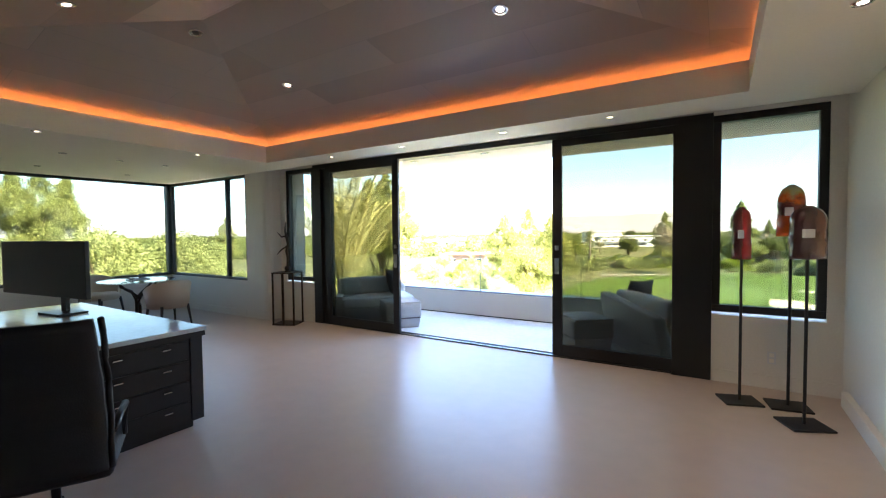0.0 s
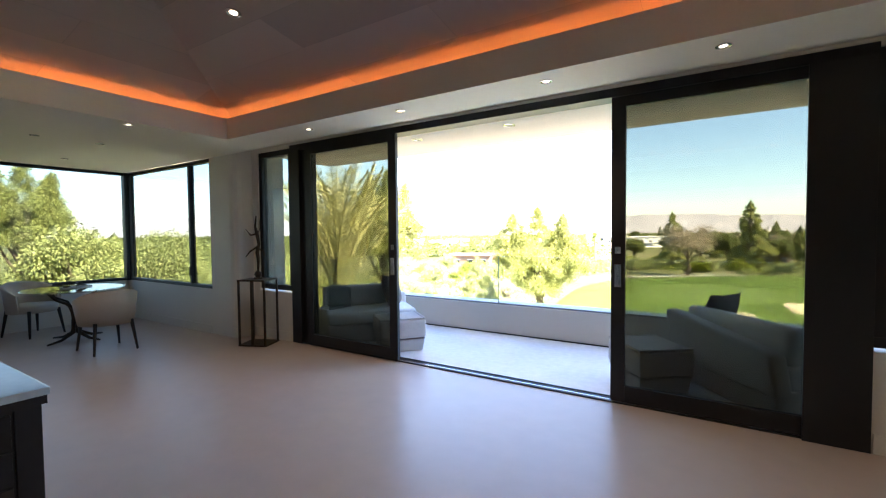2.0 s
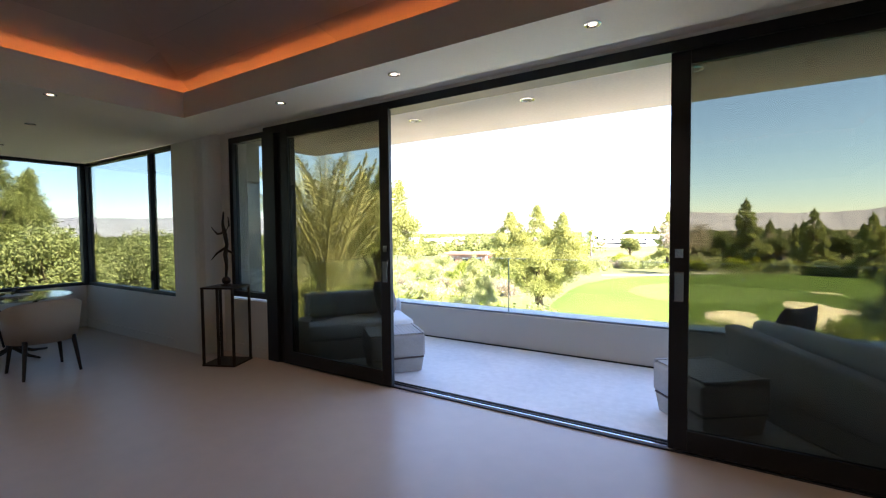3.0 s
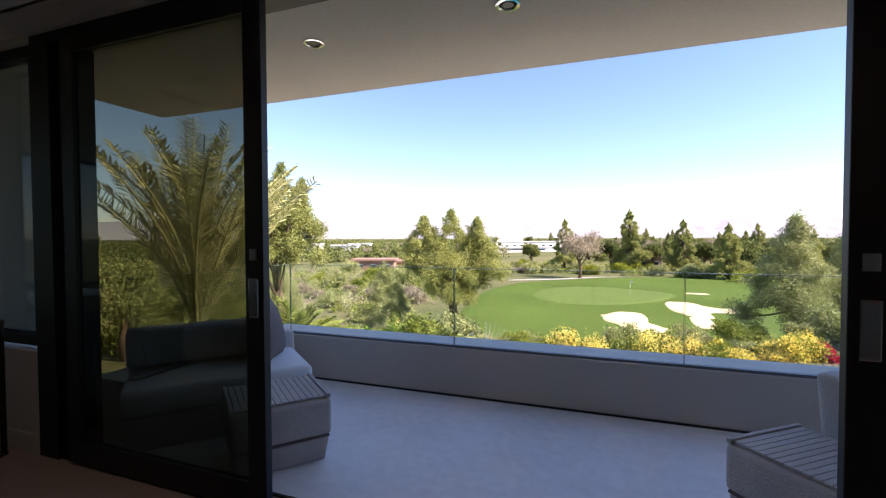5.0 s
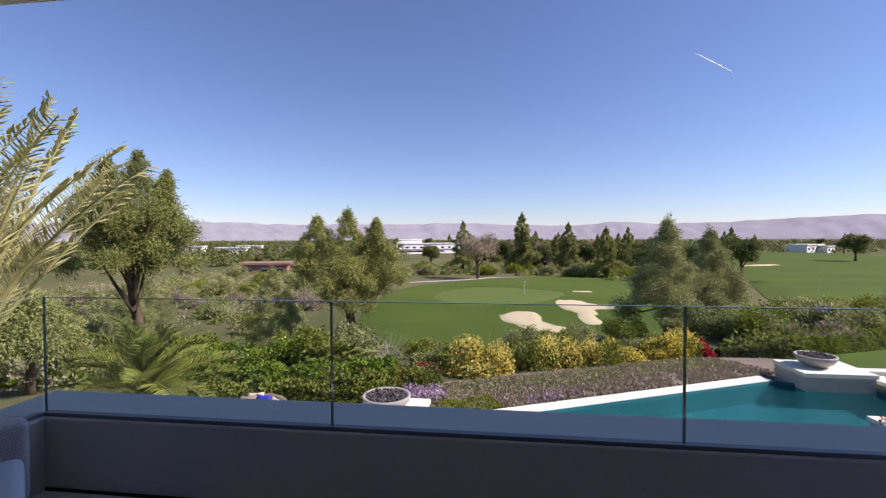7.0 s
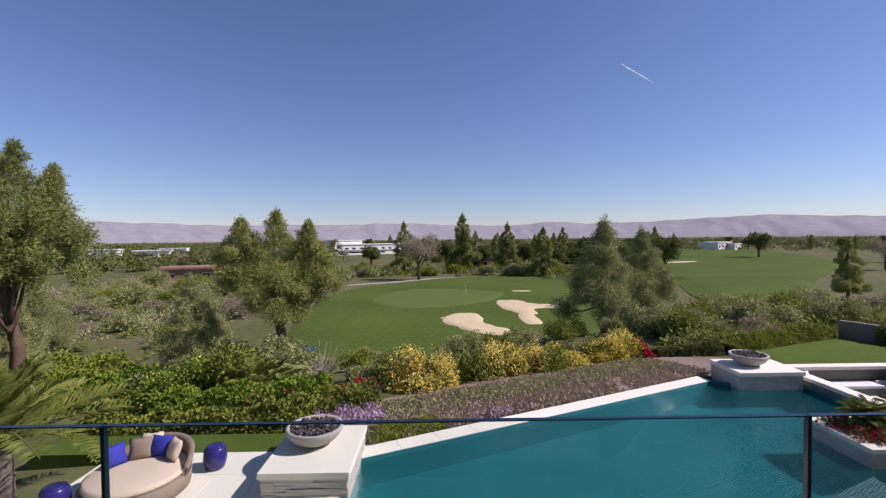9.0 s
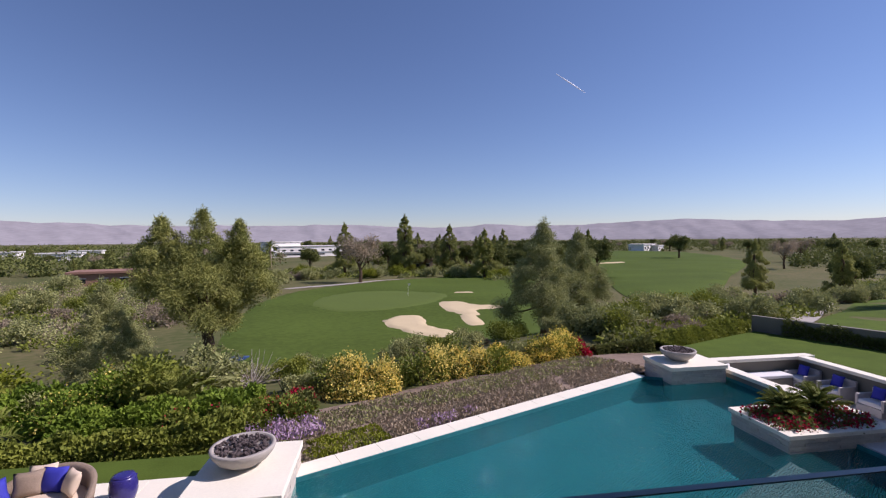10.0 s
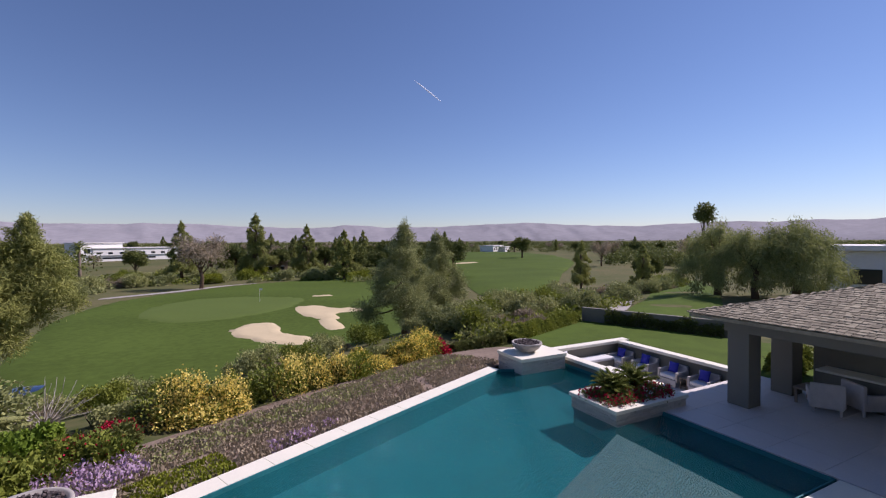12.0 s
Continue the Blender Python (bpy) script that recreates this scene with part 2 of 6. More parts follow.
LED = glow("amber_led", (1.0, 0.36, 0.11), 0.65)
BULB = glow("warm_bulb", (1.0, 0.80, 0.55), 0.45)
# No lamp: weak emission stands in for sunlight on the vapour.
VAPOUR_GLOW = glow("glowing_white_vapour", (0.80, 0.85, 1.0), 0.10)
PARAPET = material("parapet_stucco", (0.66, 0.62, 0.56), 0.85, vary=0.06, grain=90, stain=0.8, bump=0.2, spec=0.1)
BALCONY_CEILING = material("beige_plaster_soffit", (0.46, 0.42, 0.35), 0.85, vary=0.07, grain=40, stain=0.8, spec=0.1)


def plank_material(turn=0.0, c1=(0.52, 0.405, 0.335, 1), c2=(0.74, 0.595, 0.505, 1)):
    """Broad metallic-looking ceiling planks that run with the ridge."""
    m = material("brown_panelled_vault", (0.20, 0.145, 0.115), 0.36, metal=0.0, vary=0.12, grain=8, stain=0.5, spec=0.5)
    nt = m.node_tree; L = nt.links.new
    b = nt.nodes["Principled BSDF"]
    co = nt.nodes.new("ShaderNodeTexCoord")
    br = nt.nodes.new("ShaderNodeTexBrick")
    br.inputs["Scale"].default_value, br.inputs["Mortar Size"].default_value = 1.0, 0.001
    br.inputs["Brick Width"].default_value, br.inputs["Row Height"].default_value = 2.6, 0.42
    br.inputs["Color1"].default_value, br.inputs["Color2"].default_value = c1, c2
    br.inputs["Mortar"].default_value = (0.35, 0.265, 0.22, 1)
    mp = nt.nodes.new("ShaderNodeMapping"); mp.inputs["Rotation"].default_value = (0, 0, turn)
    L(co.outputs["Object"], mp.inputs[0]); L(mp.outputs[0], br.inputs["Vector"])
    L(br.outputs["Color"], b.inputs["Base Color"])
    return m


VAULT = plank_material()
# Same panels turned and lightened: the end slopes' brighter light is in the colour.
VAULT_END = plank_material(radians(90), (0.60, 0.475, 0.395, 1), (0.78, 0.635, 0.54, 1))

# ---- mesh helpers ----
def finish(name, bm, mat, parent=None, label="", smooth=False):
    me = bpy.data.meshes.new(name)
    bm.normal_update()
    bm.to_mesh(me); bm.free()
    me.materials.append(mat)
    if smooth:
        for p in me.polygons:
            p.use_smooth = True
    ob = new(name, me)
    if parent:
        ob.parent = parent
    if label:
        ob["label"] = label
    return ob


def part(name, bm, mat, parent, label="", smooth=False):
    return finish(name, bm, mat, parent, label, smooth)


def thing(name, at, label, category, group="", turn=0, kind=""):
    ob = new(name)
    ob.empty_display_size = 0.1
    ob.matrix_basis = pose(*at, 0, 0, turn)
    return tagged(ob, label, category, group, kind)


def box(x0, x1, y0, y1, z0, z1, bevel=0.0, bm=None, seg=2):
    own = bm is None
    bm = bm or bmesh.new()
    b2 = bmesh.new()
    vs = [b2.verts.new((x, y, z)) for z in (z0, z1) for x, y in ((x0, y0), (x1, y0), (x1, y1), (x0, y1))]
    for f in ((3, 2, 1, 0), (4, 5, 6, 7), (0, 1, 5, 4), (1, 2, 6, 5), (2, 3, 7, 6), (3, 0, 4, 7)):
        b2.faces.new([vs[i] for i in f])
    if bevel:
        bmesh.ops.bevel(b2, geom=b2.edges[:], offset=bevel, segments=seg, profile=0.6, affect="EDGES")
    merge(bm, b2)
    return bm


def merge(bm, b2):
    table = {}
    for v in b2.verts:
        table[v] = bm.verts.new(v.co)
    for f in b2.faces:
        bm.faces.new([table[v] for v in f.verts])
    b2.free()
    return bm


def tube(points, radii, n=10, bm=None, cap=True):
    bm = bm or bmesh.new()
    pts = [Vector(p) for p in points]
    if not hasattr(radii, "__len__"):
        radii = [radii] * len(pts)
    rings = []
    for i, p in enumerate(pts):
        d = (pts[min(i + 1, len(pts) - 1)] - pts[max(i - 1, 0)]).normalized()
        u = d.cross(Vector((0, 0, 1)) if abs(d.z) < 0.95 else Vector((1, 0, 0))).normalized()
        v = d.cross(u)
        rings.append([bm.verts.new(p + radii[i] * (math.cos(a) * u + math.sin(a) * v)) for a in [2 * math.pi * k / n for k in range(n)]])
    for a, b in zip(rings, rings[1:]):
        for k in range(n):
            bm.faces.new((a[k], a[(k + 1) % n], b[(k + 1) % n], b[k]))
    if cap:
        bm.faces.new(rings[0][::-1]); bm.faces.new(rings[-1])
    return bm


def lathe(profile, n=28, bm=None, closed=False):
    """Turns (radius, height) pairs about z."""
    bm = bm or bmesh.new()
    rings = [[bm.verts.new((r * math.cos(2 * math.pi * k / n), r * math.sin(2 * math.pi * k / n), z)) for k in range(n)] for r, z in profile]
    for a, b in zip(rings, rings[1:]):
        for k in range(n):
            bm.faces.new((a[k], a[(k + 1) % n], b[(k + 1) % n], b[k]))
    bm.faces.new(rings[0][::-1]); bm.faces.new(rings[-1])
    return bm


def prism(poly, z0, z1, bm=None, bevel=0.0):
    b2 = bmesh.new()
    lo = [b2.verts.new((x, y, z0)) for x, y in poly]
    hi = [b2.verts.new((x, y, z1)) for x, y in poly]
    b2.faces.new(lo[::-1]); b2.faces.new(hi)
    n = len(poly)
    for k in range(n):
        b2.faces.new((lo[k], lo[(k + 1) % n], hi[(k + 1) % n], hi[k]))
    bmesh.ops.recalc_face_normals(b2, faces=b2.faces[:])
    if bevel:
        bmesh.ops.bevel(b2, geom=b2.edges[:], offset=bevel, segments=2, profile=0.6, affect="EDGES")
    return merge(bm or bmesh.new(), b2)


def pillow(w, h, d, n=9):
    """A stuffed square cushion lying in xy, with drawn-in corners."""
    bm = bmesh.new()
    grid = {}
    for side in (1, -1):
        for i in range(n):
            for j in range(n):
                u, v = 2 * i / (n - 1) - 1, 2 * j / (n - 1) - 1
                edge = abs(u) == 1 or abs(v) == 1
                if side < 0 and edge:
                    grid[side, i, j] = grid[1, i, j]; continue
                puff = ((1 - u * u) * (1 - v * v)) ** 0.45
                pull = 1 - 0.10 * (u * u * (1 - abs(v)) + v * v * (1 - abs(u)))
                grid[side, i, j] = bm.verts.new((u * w / 2 * pull, v * h / 2 * pull, side * d / 2 * puff))
    for side in (1, -1):
        for i in range(n - 1):
            for j in range(n - 1):
                q = [grid[side, i, j], grid[side, i + 1, j], grid[side, i + 1, j + 1], grid[side, i, j + 1]]
                bm.faces.new(q if side > 0 else q[::-1])
    return bm


def setting(name, bm, mat, label="", category="", smooth=False):
    return tagged(finish(name, bm, mat, None, "", smooth), label, category, "", "structure")

# ---- house: shell ----
WY = 5.17                       # inner face of the window wall
CZ, LIP = 2.66, 2.91            # soffit and cove lip
HEAD, SILL = 2.69, 0.71
GROUND = -3.40

setting("floor", box(-10.6, 1.34, -5.0, WY + 0.16, -0.3, 0.0), FLOOR, "smooth honed beige stone floor", "floor")
setting("balcony_floor", box(-6.6, 3.6, WY + 0.16, 7.10, -0.3, -0.004), DECKING, "pale grey balcony floor", "floor")

bm = box(-10.5, -10.17, -5.0, 5.2, -0.3, SILL - 0.03)
box(-10.5, -10.17, -5.0, 5.2, HEAD, 3.6, bm=bm)
box(-10.5, -10.17, -5.0, 1.2, SILL - 0.03, HEAD, bm=bm)
setting("wall_west", bm, PLASTER, "cream plaster wall below a long corner window", "wall")
bm = box(-10.17, -7.36, 4.88, 5.2, -0.3, SILL - 0.03)
box(-10.17, -7.36, 4.88, 5.2, HEAD, 3.6, bm=bm)
pier = [(-7.36, 4.88), (-6.86, 4.88), (-6.80, 4.895), (-6.755, 4.94), (-6.74, 5.0), (-6.74, 5.33), (-7.36, 5.33)]
prism(pier, -0.3, 3.6, bm=bm)
setting("wall_nook", bm, PLASTER, "cream plaster wall and rounded pier of the corner nook", "wall")
bm = box(-6.74, -5.87, WY, WY + 0.16, -0.3, SILL - 0.03)
box(-6.74, -6.60, WY, WY + 0.16, SILL - 0.03, HEAD, bm=bm)
box(-6.74, 1.04, WY, WY + 0.16, HEAD, 3.6, bm=bm)
box(0.02, 1.04, WY, WY + 0.16, -0.3, SILL - 0.03, bm=bm)
box(0.92, 1.04, WY, WY + 0.16, SILL - 0.03, HEAD, bm=bm)
setting("wall_north", bm, PLASTER, "cream plaster wall round the sliding doors", "wall")
bm = box(1.04, 1.34, -5.0, WY + 0.16, -0.3, 3.6)
setting("wall_east", bm, PLASTER, "plain cream plaster side wall", "wall")
setting("wall_south", box(-10.5, 1.34, -5.3, -5.0, -0.3, 3.6), PLASTER, "plain cream plaster back wall", "wall")
bm = box(0.99, 1.04, -5.0, 4.95, 0.0, 0.13, 0.004)
setting("baseboard", bm, PLASTER, "cream flush baseboard", "baseboard")
bm = box(0.03, 1.04, WY - 0.016, WY, 0.0, 0.13, 0.004)
box(-10.17, -7.4, 4.864, 4.88, 0.0, 0.13, 0.004, bm=bm)
box(-6.72, -5.9, WY - 0.016, WY, 0.0, 0.13, 0.004, bm=bm)
setting("trim", bm, PLASTER, "cream flush baseboard under the windows", "baseboard")

# soffit, lip and hipped vault
LX0, LX1, LY0, LY1 = -5.92, 0.27, -0.05, 4.30
bm = bmesh.new()
box(-10.17, LX0, -5.0, 4.88, CZ, CZ + 0.06, bm=bm)
box(LX1, 1.04, -5.0, 4.86, CZ, CZ + 0.06, bm=bm)
box(LX0, LX1, LY1, 4.86, CZ, CZ + 0.06, bm=bm)
box(LX0, LX1, -5.0, LY0, CZ, CZ + 0.06, bm=bm)
box(-6.74, 1.04, 4.86, WY, HEAD + 0.06, HEAD + 0.12, bm=bm)
box(-6.74, 1.04, 4.84, 4.86, CZ, HEAD + 0.12, bm=bm)
tagged(finish("ceiling", bm, CEILING), "pale cream painted ceiling soffit", "ceiling", "", "structure")
lip = thing("cove_lip", (0, 0, 0), "cream plaster lip of the lit ceiling cove", "trim", "", 0, "structure")
w = 0.035
for a in ((LX0 - w, LX0, LY0, LY1), (LX1, LX1 + w, LY0, LY1), (LX0 - w, LX1 + w, LY1, LY1 + w), (LX0 - w, LX1 + w, LY0 - w, LY0)):
    part("lip_board", box(*a, CZ + 0.06, LIP), CEILING, lip)
bm = bmesh.new()
g = 0.22
q = [(LX0 - g, LY0 - g), (LX1 + g, LY0 - g), (LX1 + g, LY1 + g), (LX0 - g, LY1 + g)]
ry, d = (LY0 + LY1) / 2, (LY1 - LY0) / 2 + g
RIDGE = 3.42
lo = [bm.verts.new((x, y, LIP + 0.06)) for x, y in q]
ra, rb = bm.verts.new((LX0 - g + d, ry, RIDGE)), bm.verts.new((LX1 + g - d, ry, RIDGE))
for f in ((lo[0], lo[1], rb, ra), (lo[1], lo[2], rb), (lo[2], lo[3], ra, rb), (lo[3], lo[0], ra)):
    bm.faces.new(f)
bmesh.ops.solidify(bm, geom=bm.faces[:], thickness=-0.04)
vault = tagged(finish("vault", bm, VAULT), "hipped brown panelled ceiling vault", "ceiling", "", "structure")
vault.data.materials.append(VAULT_END)
# Slopes that face along x take the lightened copy.
for p in vault.data.polygons:
    p.material_index = 1 if abs(p.normal.x) > abs(p.normal.y) else 0
bm = bmesh.new()
for x0, x1, y0, y1 in ((q[0][0], q[1][0], q[0][1] - 0.02, q[0][1]), (q[0][0], q[1][0], q[2][1], q[2][1] + 0.02), (q[0][0] - 0.02, q[0][0], q[0][1], q[2][1]), (q[1][0], q[1][0] + 0.02, q[0][1], q[2][1])):
    box(x0, x1, y0, y1, CZ + 0.06, LIP + 0.10, bm=bm)
setting("cove_back", bm, CEILING, "back of the ceiling cove", "trim")
bm = bmesh.new()
box(LX0 - 0.12, LX1 + 0.12, LY1 + 0.09, LY1 + 0.12, CZ + 0.065, CZ + 0.085, bm=bm)
box(LX0 - 0.12, LX1 + 0.12, LY0 - 0.12, LY0 - 0.09, CZ + 0.065, CZ + 0.085, bm=bm)
box(LX0 - 0.12, LX0 - 0.09, LY0, LY1, CZ + 0.065, CZ + 0.085, bm=bm)
box(LX1 + 0.09, LX1 + 0.12, LY0, LY1, CZ + 0.065, CZ + 0.085, bm=bm)
tagged(finish("led_strip", bm, LED), "amber glowing strip light hidden in the ceiling cove", "strip light")
setting("roof", box(-11.0, 3.8, -5.6, WY + 0.16, 3.6, 3.9), STUCCO, "flat roof slab", "roof")
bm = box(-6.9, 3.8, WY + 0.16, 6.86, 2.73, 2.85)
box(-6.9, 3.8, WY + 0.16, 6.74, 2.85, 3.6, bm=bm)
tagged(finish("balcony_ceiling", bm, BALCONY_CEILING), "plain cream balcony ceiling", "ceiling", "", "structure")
# outside walls of the house, and an added block that shades the ledge
bm = box(-10.5, 3.8, -5.3, 5.3, GROUND - 0.6, -0.3)
box(1.34, 3.8, -5.3, 5.3, -0.3, 3.6, bm=bm)
setting("house_wall", bm, STUCCO, "beige stucco house wall", "wall")
bm = prism([(-7.4, 5.2), (-6.82, 5.2), (-6.82, 5.78), (-7.4, 5.78)], GROUND - 0.6, 3.6)
setting("house_pier", bm, STUCCO, "beige stucco pier at the balcony end", "wall")
# End wall out of view, added to block sun from the right.
bm = box(3.6, 3.9, 5.3, 7.5, GROUND - 0.6, 3.6)
# Unseen tall block, sized so its shadow covers the parapet top.
shade_box = box(4.2, 10.5, -5.3, 8.0, GROUND - 0.6, 9.8)
setting("house_wing", shade_box, STUCCO, "unseen tall stucco block added to shade the balcony ledge", "wall")
setting("balcony_end_wall", bm, STUCCO, "unseen stucco end wall added to keep sun off the balcony", "wall")

# balcony parapet and glass guard
PZ = 0.43
bm = box(-5.85, 3.6, 7.10, 7.54, -0.6, PZ, 0.01)
box(-5.85, -5.43, WY + 0.3, 7.10, -0.6, PZ, 0.01, bm=bm)
setting("parapet", bm, PARAPET, "low beige stucco balcony parapet", "parapet")
# Black strip drawn in place of the shade line where parapet meets floor.
bm = box(-5.43, 3.6, 7.090, 7.097, -0.004, 0.014)
setting("shadow_gap", bm, METAL, "thin black strip standing in for shade at the parapet's foot", "trim")
guard = thing("glass_guard", (0, 0, 0), "frameless clear glass balcony guard in a slim channel", "railing")
GY, GZ = 7.135, 1.145             # face and top of the glass guard
xs = [-5.47, -3.66, -1.815, 0.03, 1.88, 3.6]
for a, b in zip(xs, xs[1:]):
    pane = part("pane", box(a + 0.003, b - 0.003, GY, GY + 0.013, PZ + 0.02, GZ), CLEAR, guard)
    pane.visible_shadow = False
    bm = box(a + 0.003, a + 0.005, GY - 0.001, GY + 0.014, PZ + 0.02, GZ)
    box(b - 0.005, b - 0.003, GY - 0.001, GY + 0.014, PZ + 0.02, GZ, bm=bm)
    box(a + 0.003, b - 0.003, GY - 0.001, GY + 0.014, GZ, GZ + 0.003, bm=bm)
    part("pane_edge", bm, EDGE, guard, "grey-green polished glass edge")
    part("channel", box(a, b, GY - 0.012, GY + 0.03, PZ, PZ + 0.022), CHANNEL, guard, "slim grey metal glazing channel")
pane = part("pane", box(-5.497, -5.484, WY + 0.32, GY, PZ + 0.02, GZ), CLEAR, guard)
pane.visible_shadow = False
part("pane_edge", box(-5.498, -5.483, WY + 0.32, GY, GZ, GZ + 0.003), EDGE, guard)
part("channel", box(-5.51, -5.47, WY + 0.32, GY - 0.013, PZ, PZ + 0.022), CHANNEL, guard)

# ---- windows and sliding doors ----
def window(name, x0, x1, z0, z1, y, frame_w, label, pane_mat, mullions=(), deep=0.09, sideways=False, tint_shade=True):
    """A framed window across x (or across y if sideways), its inner face at y."""
    th = thing(name, (0, 0, 0), label, "window", "", 0, "structure")
    def bar(a, b, c, e, proud=0.0):
        if sideways:
            return box(y - deep, y + proud, a, b, c, e, 0.004)
        return box(a, b, y - proud, y + deep, c, e, 0.004)
    part("window_frame", bar(x0, x1, z0, z0 + frame_w), METAL, th)
    part("window_frame", bar(x0, x1, z1 - frame_w, z1), METAL, th)
    part("window_frame", bar(x0, x0 + frame_w, z0 + frame_w, z1 - frame_w), METAL, th)
    part("window_frame", bar(x1 - frame_w, x1, z0 + frame_w, z1 - frame_w), METAL, th)
    edges = [x0 + frame_w, *mullions, x1 - frame_w]
    for m in mullions:
        part("mullion", bar(m - 0.03, m + 0.03, z0 + frame_w, z1 - frame_w, -0.01), METAL, th)
    for a, b in zip(edges, edges[1:]):
        lo_, hi_ = a + (0.03 if a in mullions else 0), b - (0.03 if b in mullions else 0)
        if sideways:
            p = part("pane", box(y - 0.05, y - 0.042, lo_, hi_, z0 + frame_w, z1 - frame_w), pane_mat, th)
        else:
            p = part("pane", box(lo_, hi_, y + 0.042, y + 0.05, z0 + frame_w, z1 - frame_w), pane_mat, th)
        p.visible_shadow = tint_shade
    return th


window("window_1", -6.60, -5.87, SILL, HEAD, WY + 0.02, 0.07, "narrow black-framed tinted window beside the sliding doors", GLASS_LIGHT)
window("window_2", 0.02, 0.92, SILL, HEAD, WY + 0.02, 0.07, "black-framed tinted window beside the sliding doors", GLASS_LIGHT)
window("window_3", -10.15, -7.36, SILL - 0.03, HEAD - 0.03, 4.90, 0.05, "black-framed corner window with a narrow casement", GLASS_LIGHT, (-8.03,), tint_shade=False)
window("window_4", 1.2, 4.90, SILL - 0.03, HEAD - 0.03, -10.17, 0.05, "long black-framed corner window", GLASS_LIGHT, (), 0.09, True, False)
for hz in (0.86,):
    latch = part("latch", box(-8.0, -7.975, 4.872, 4.9, hz, hz + 0.14, 0.004), METAL, bpy.data.objects["window_3"], "black casement latch")
setting("corner_post", box(-10.25, -10.13, 4.84, 4.97, SILL - 0.03, HEAD - 0.03, 0.004), METAL, "black metal corner post between two windows", "window post")

def sliding_panel(name, x0, x1, y, label, lock=0):
    th = thing(name, (0, 0, 0), label, "sliding door", "sliding doors", 0, "structure")
    st = 0.115
    part("stile", box(x0, x0 + st, y, y + 0.045, 0.02, HEAD - 0.03, 0.004), METAL, th)
    part("stile", box(x1 - st, x1, y, y + 0.045, 0.02, HEAD - 0.03, 0.004), METAL, th)
    part("rail", box(x0 + st, x1 - st, y, y + 0.045, 0.02, 0.16, 0.004), METAL, th)
    part("rail", box(x0 + st, x1 - st, y, y + 0.045, HEAD - 0.13, HEAD - 0.03, 0.004), METAL, th)
    p = part("pane", box(x0 + st, x1 - st, y + 0.018, y + 0.026, 0.16, HEAD - 0.13), GLASS, th)
    if lock:
        lx = x0 + st / 2 if lock < 0 else x1 - st / 2
        part("lock_plate", box(lx - 0.025, lx + 0.025, y - 0.006, y, 1.31, 1.37, 0.003), CHROME, th, "small grey metal lock plate")
        part("door_handle", box(lx - 0.03, lx + 0.03, y - 0.012, y, 1.02, 1.22, 0.006), CHROME, th, "grey recessed pull handle")
    return th


sliding_panel("door_1", -5.55, -4.0, WY - 0.02, "black-framed tinted glass sliding door, slid open", 1)
sliding_panel("door_2", -1.65, -0.16, WY + 0.016, "black-framed tinted glass sliding door, slid open", -1)
frame_t = thing("door_frame", (0, 0, 0), "black metal frame of the wide sliding doors", "door frame", "", 0, "structure")
part("head", box(-5.87, 0.02, WY - 0.01, WY + 0.18, HEAD - 0.045, HEAD + 0.03, 0.004), METAL, frame_t)
part("jamb", box(-5.87, -5.68, WY - 0.01, WY + 0.18, 0, HEAD - 0.045, 0.004), METAL, frame_t)
part("jamb", box(-5.68, -5.55, WY + 0.03, WY + 0.18, 0, HEAD - 0.045, 0.004), METAL, frame_t)
part("jamb", box(-0.34, 0.02, WY - 0.02, WY + 0.012, 0, HEAD - 0.045, 0.004), METAL, frame_t)
part("jamb", box(-0.14, 0.02, WY + 0.013, WY + 0.18, 0, HEAD - 0.045, 0.004), METAL, frame_t)
for y0 in (WY + 0.012, WY + 0.055, WY + 0.095, WY + 0.14):
    part("track", box(-5.68, -0.14, y0, y0 + 0.018, 0.0, 0.012, 0.002), CHROME if y0 in (WY + 0.055,) else METAL, frame_t)

# ---- lamps in the ceilings ----
def downlight(x, y, z, lit, r=0.046, group="recessed ceiling lights", tilt=0, tilt_x=0):
    th = thing("downlight", (x, y, z), "small round recessed downlight, " + ("lit" if lit else "unlit") + ", in the ceiling", "downlight", group)
    th.matrix_basis = pose(x, y, z, tilt_x, tilt, 0)
    bm = lathe([(r, 0), (r, -0.006), (r * 0.8, -0.008), (r * 0.72, -0.002), (r * 0.72, 0)], 20)
    part("trim_ring", bm, CHROME, th, "bright metal trim ring")
    bm = lathe([(r * 0.5, 0.0), (r * 0.5, -0.004)], 16)
    part("lens", bm, BULB if lit else SCREEN, th)
    return th


for x in (-4.69, -3.41, -1.99, -0.84):
    downlight(x, 4.50, CZ, True)
for x, y in ((-4.69, 4.50), (-1.99, 4.50), (-6.05, 1.6), (0.67, 2.92)):
    spot = bpy.data.lights.new("downlight_beam", "SPOT")
    spot.energy, spot.color, spot.spot_size, spot.spot_blend, spot.shadow_soft_size = 2.0, (1.0, 0.78, 0.55), radians(125), 0.8, 0.05
    new("downlight_beam", spot).matrix_world = look((x, y, CZ - 0.03), (x, y, 0))
downlight(0.67, 2.92, CZ, True)
def slope_z(x, y):
    """Height of the vault's underside over a place."""
    k = (RIDGE - LIP - 0.06) / d
    return LIP + 0.055 + k * min(x - LX0 + g, LX1 + g - x, y - LY0 + g, LY1 + g - y)


pitch = math.degrees(math.atan2(RIDGE - LIP - 0.06, d))
for x, y, ty, tx, lit in ((-4.02, 3.22, 0, -pitch, True), (-3.95, 2.17, -pitch, 0, False), (-1.35, 3.06, 0, -pitch, True), (-4.0, 1.25, 0, pitch, True)):
    downlight(x, y, slope_z(x, y), lit, 0.06, "vault downlights", ty, tx)
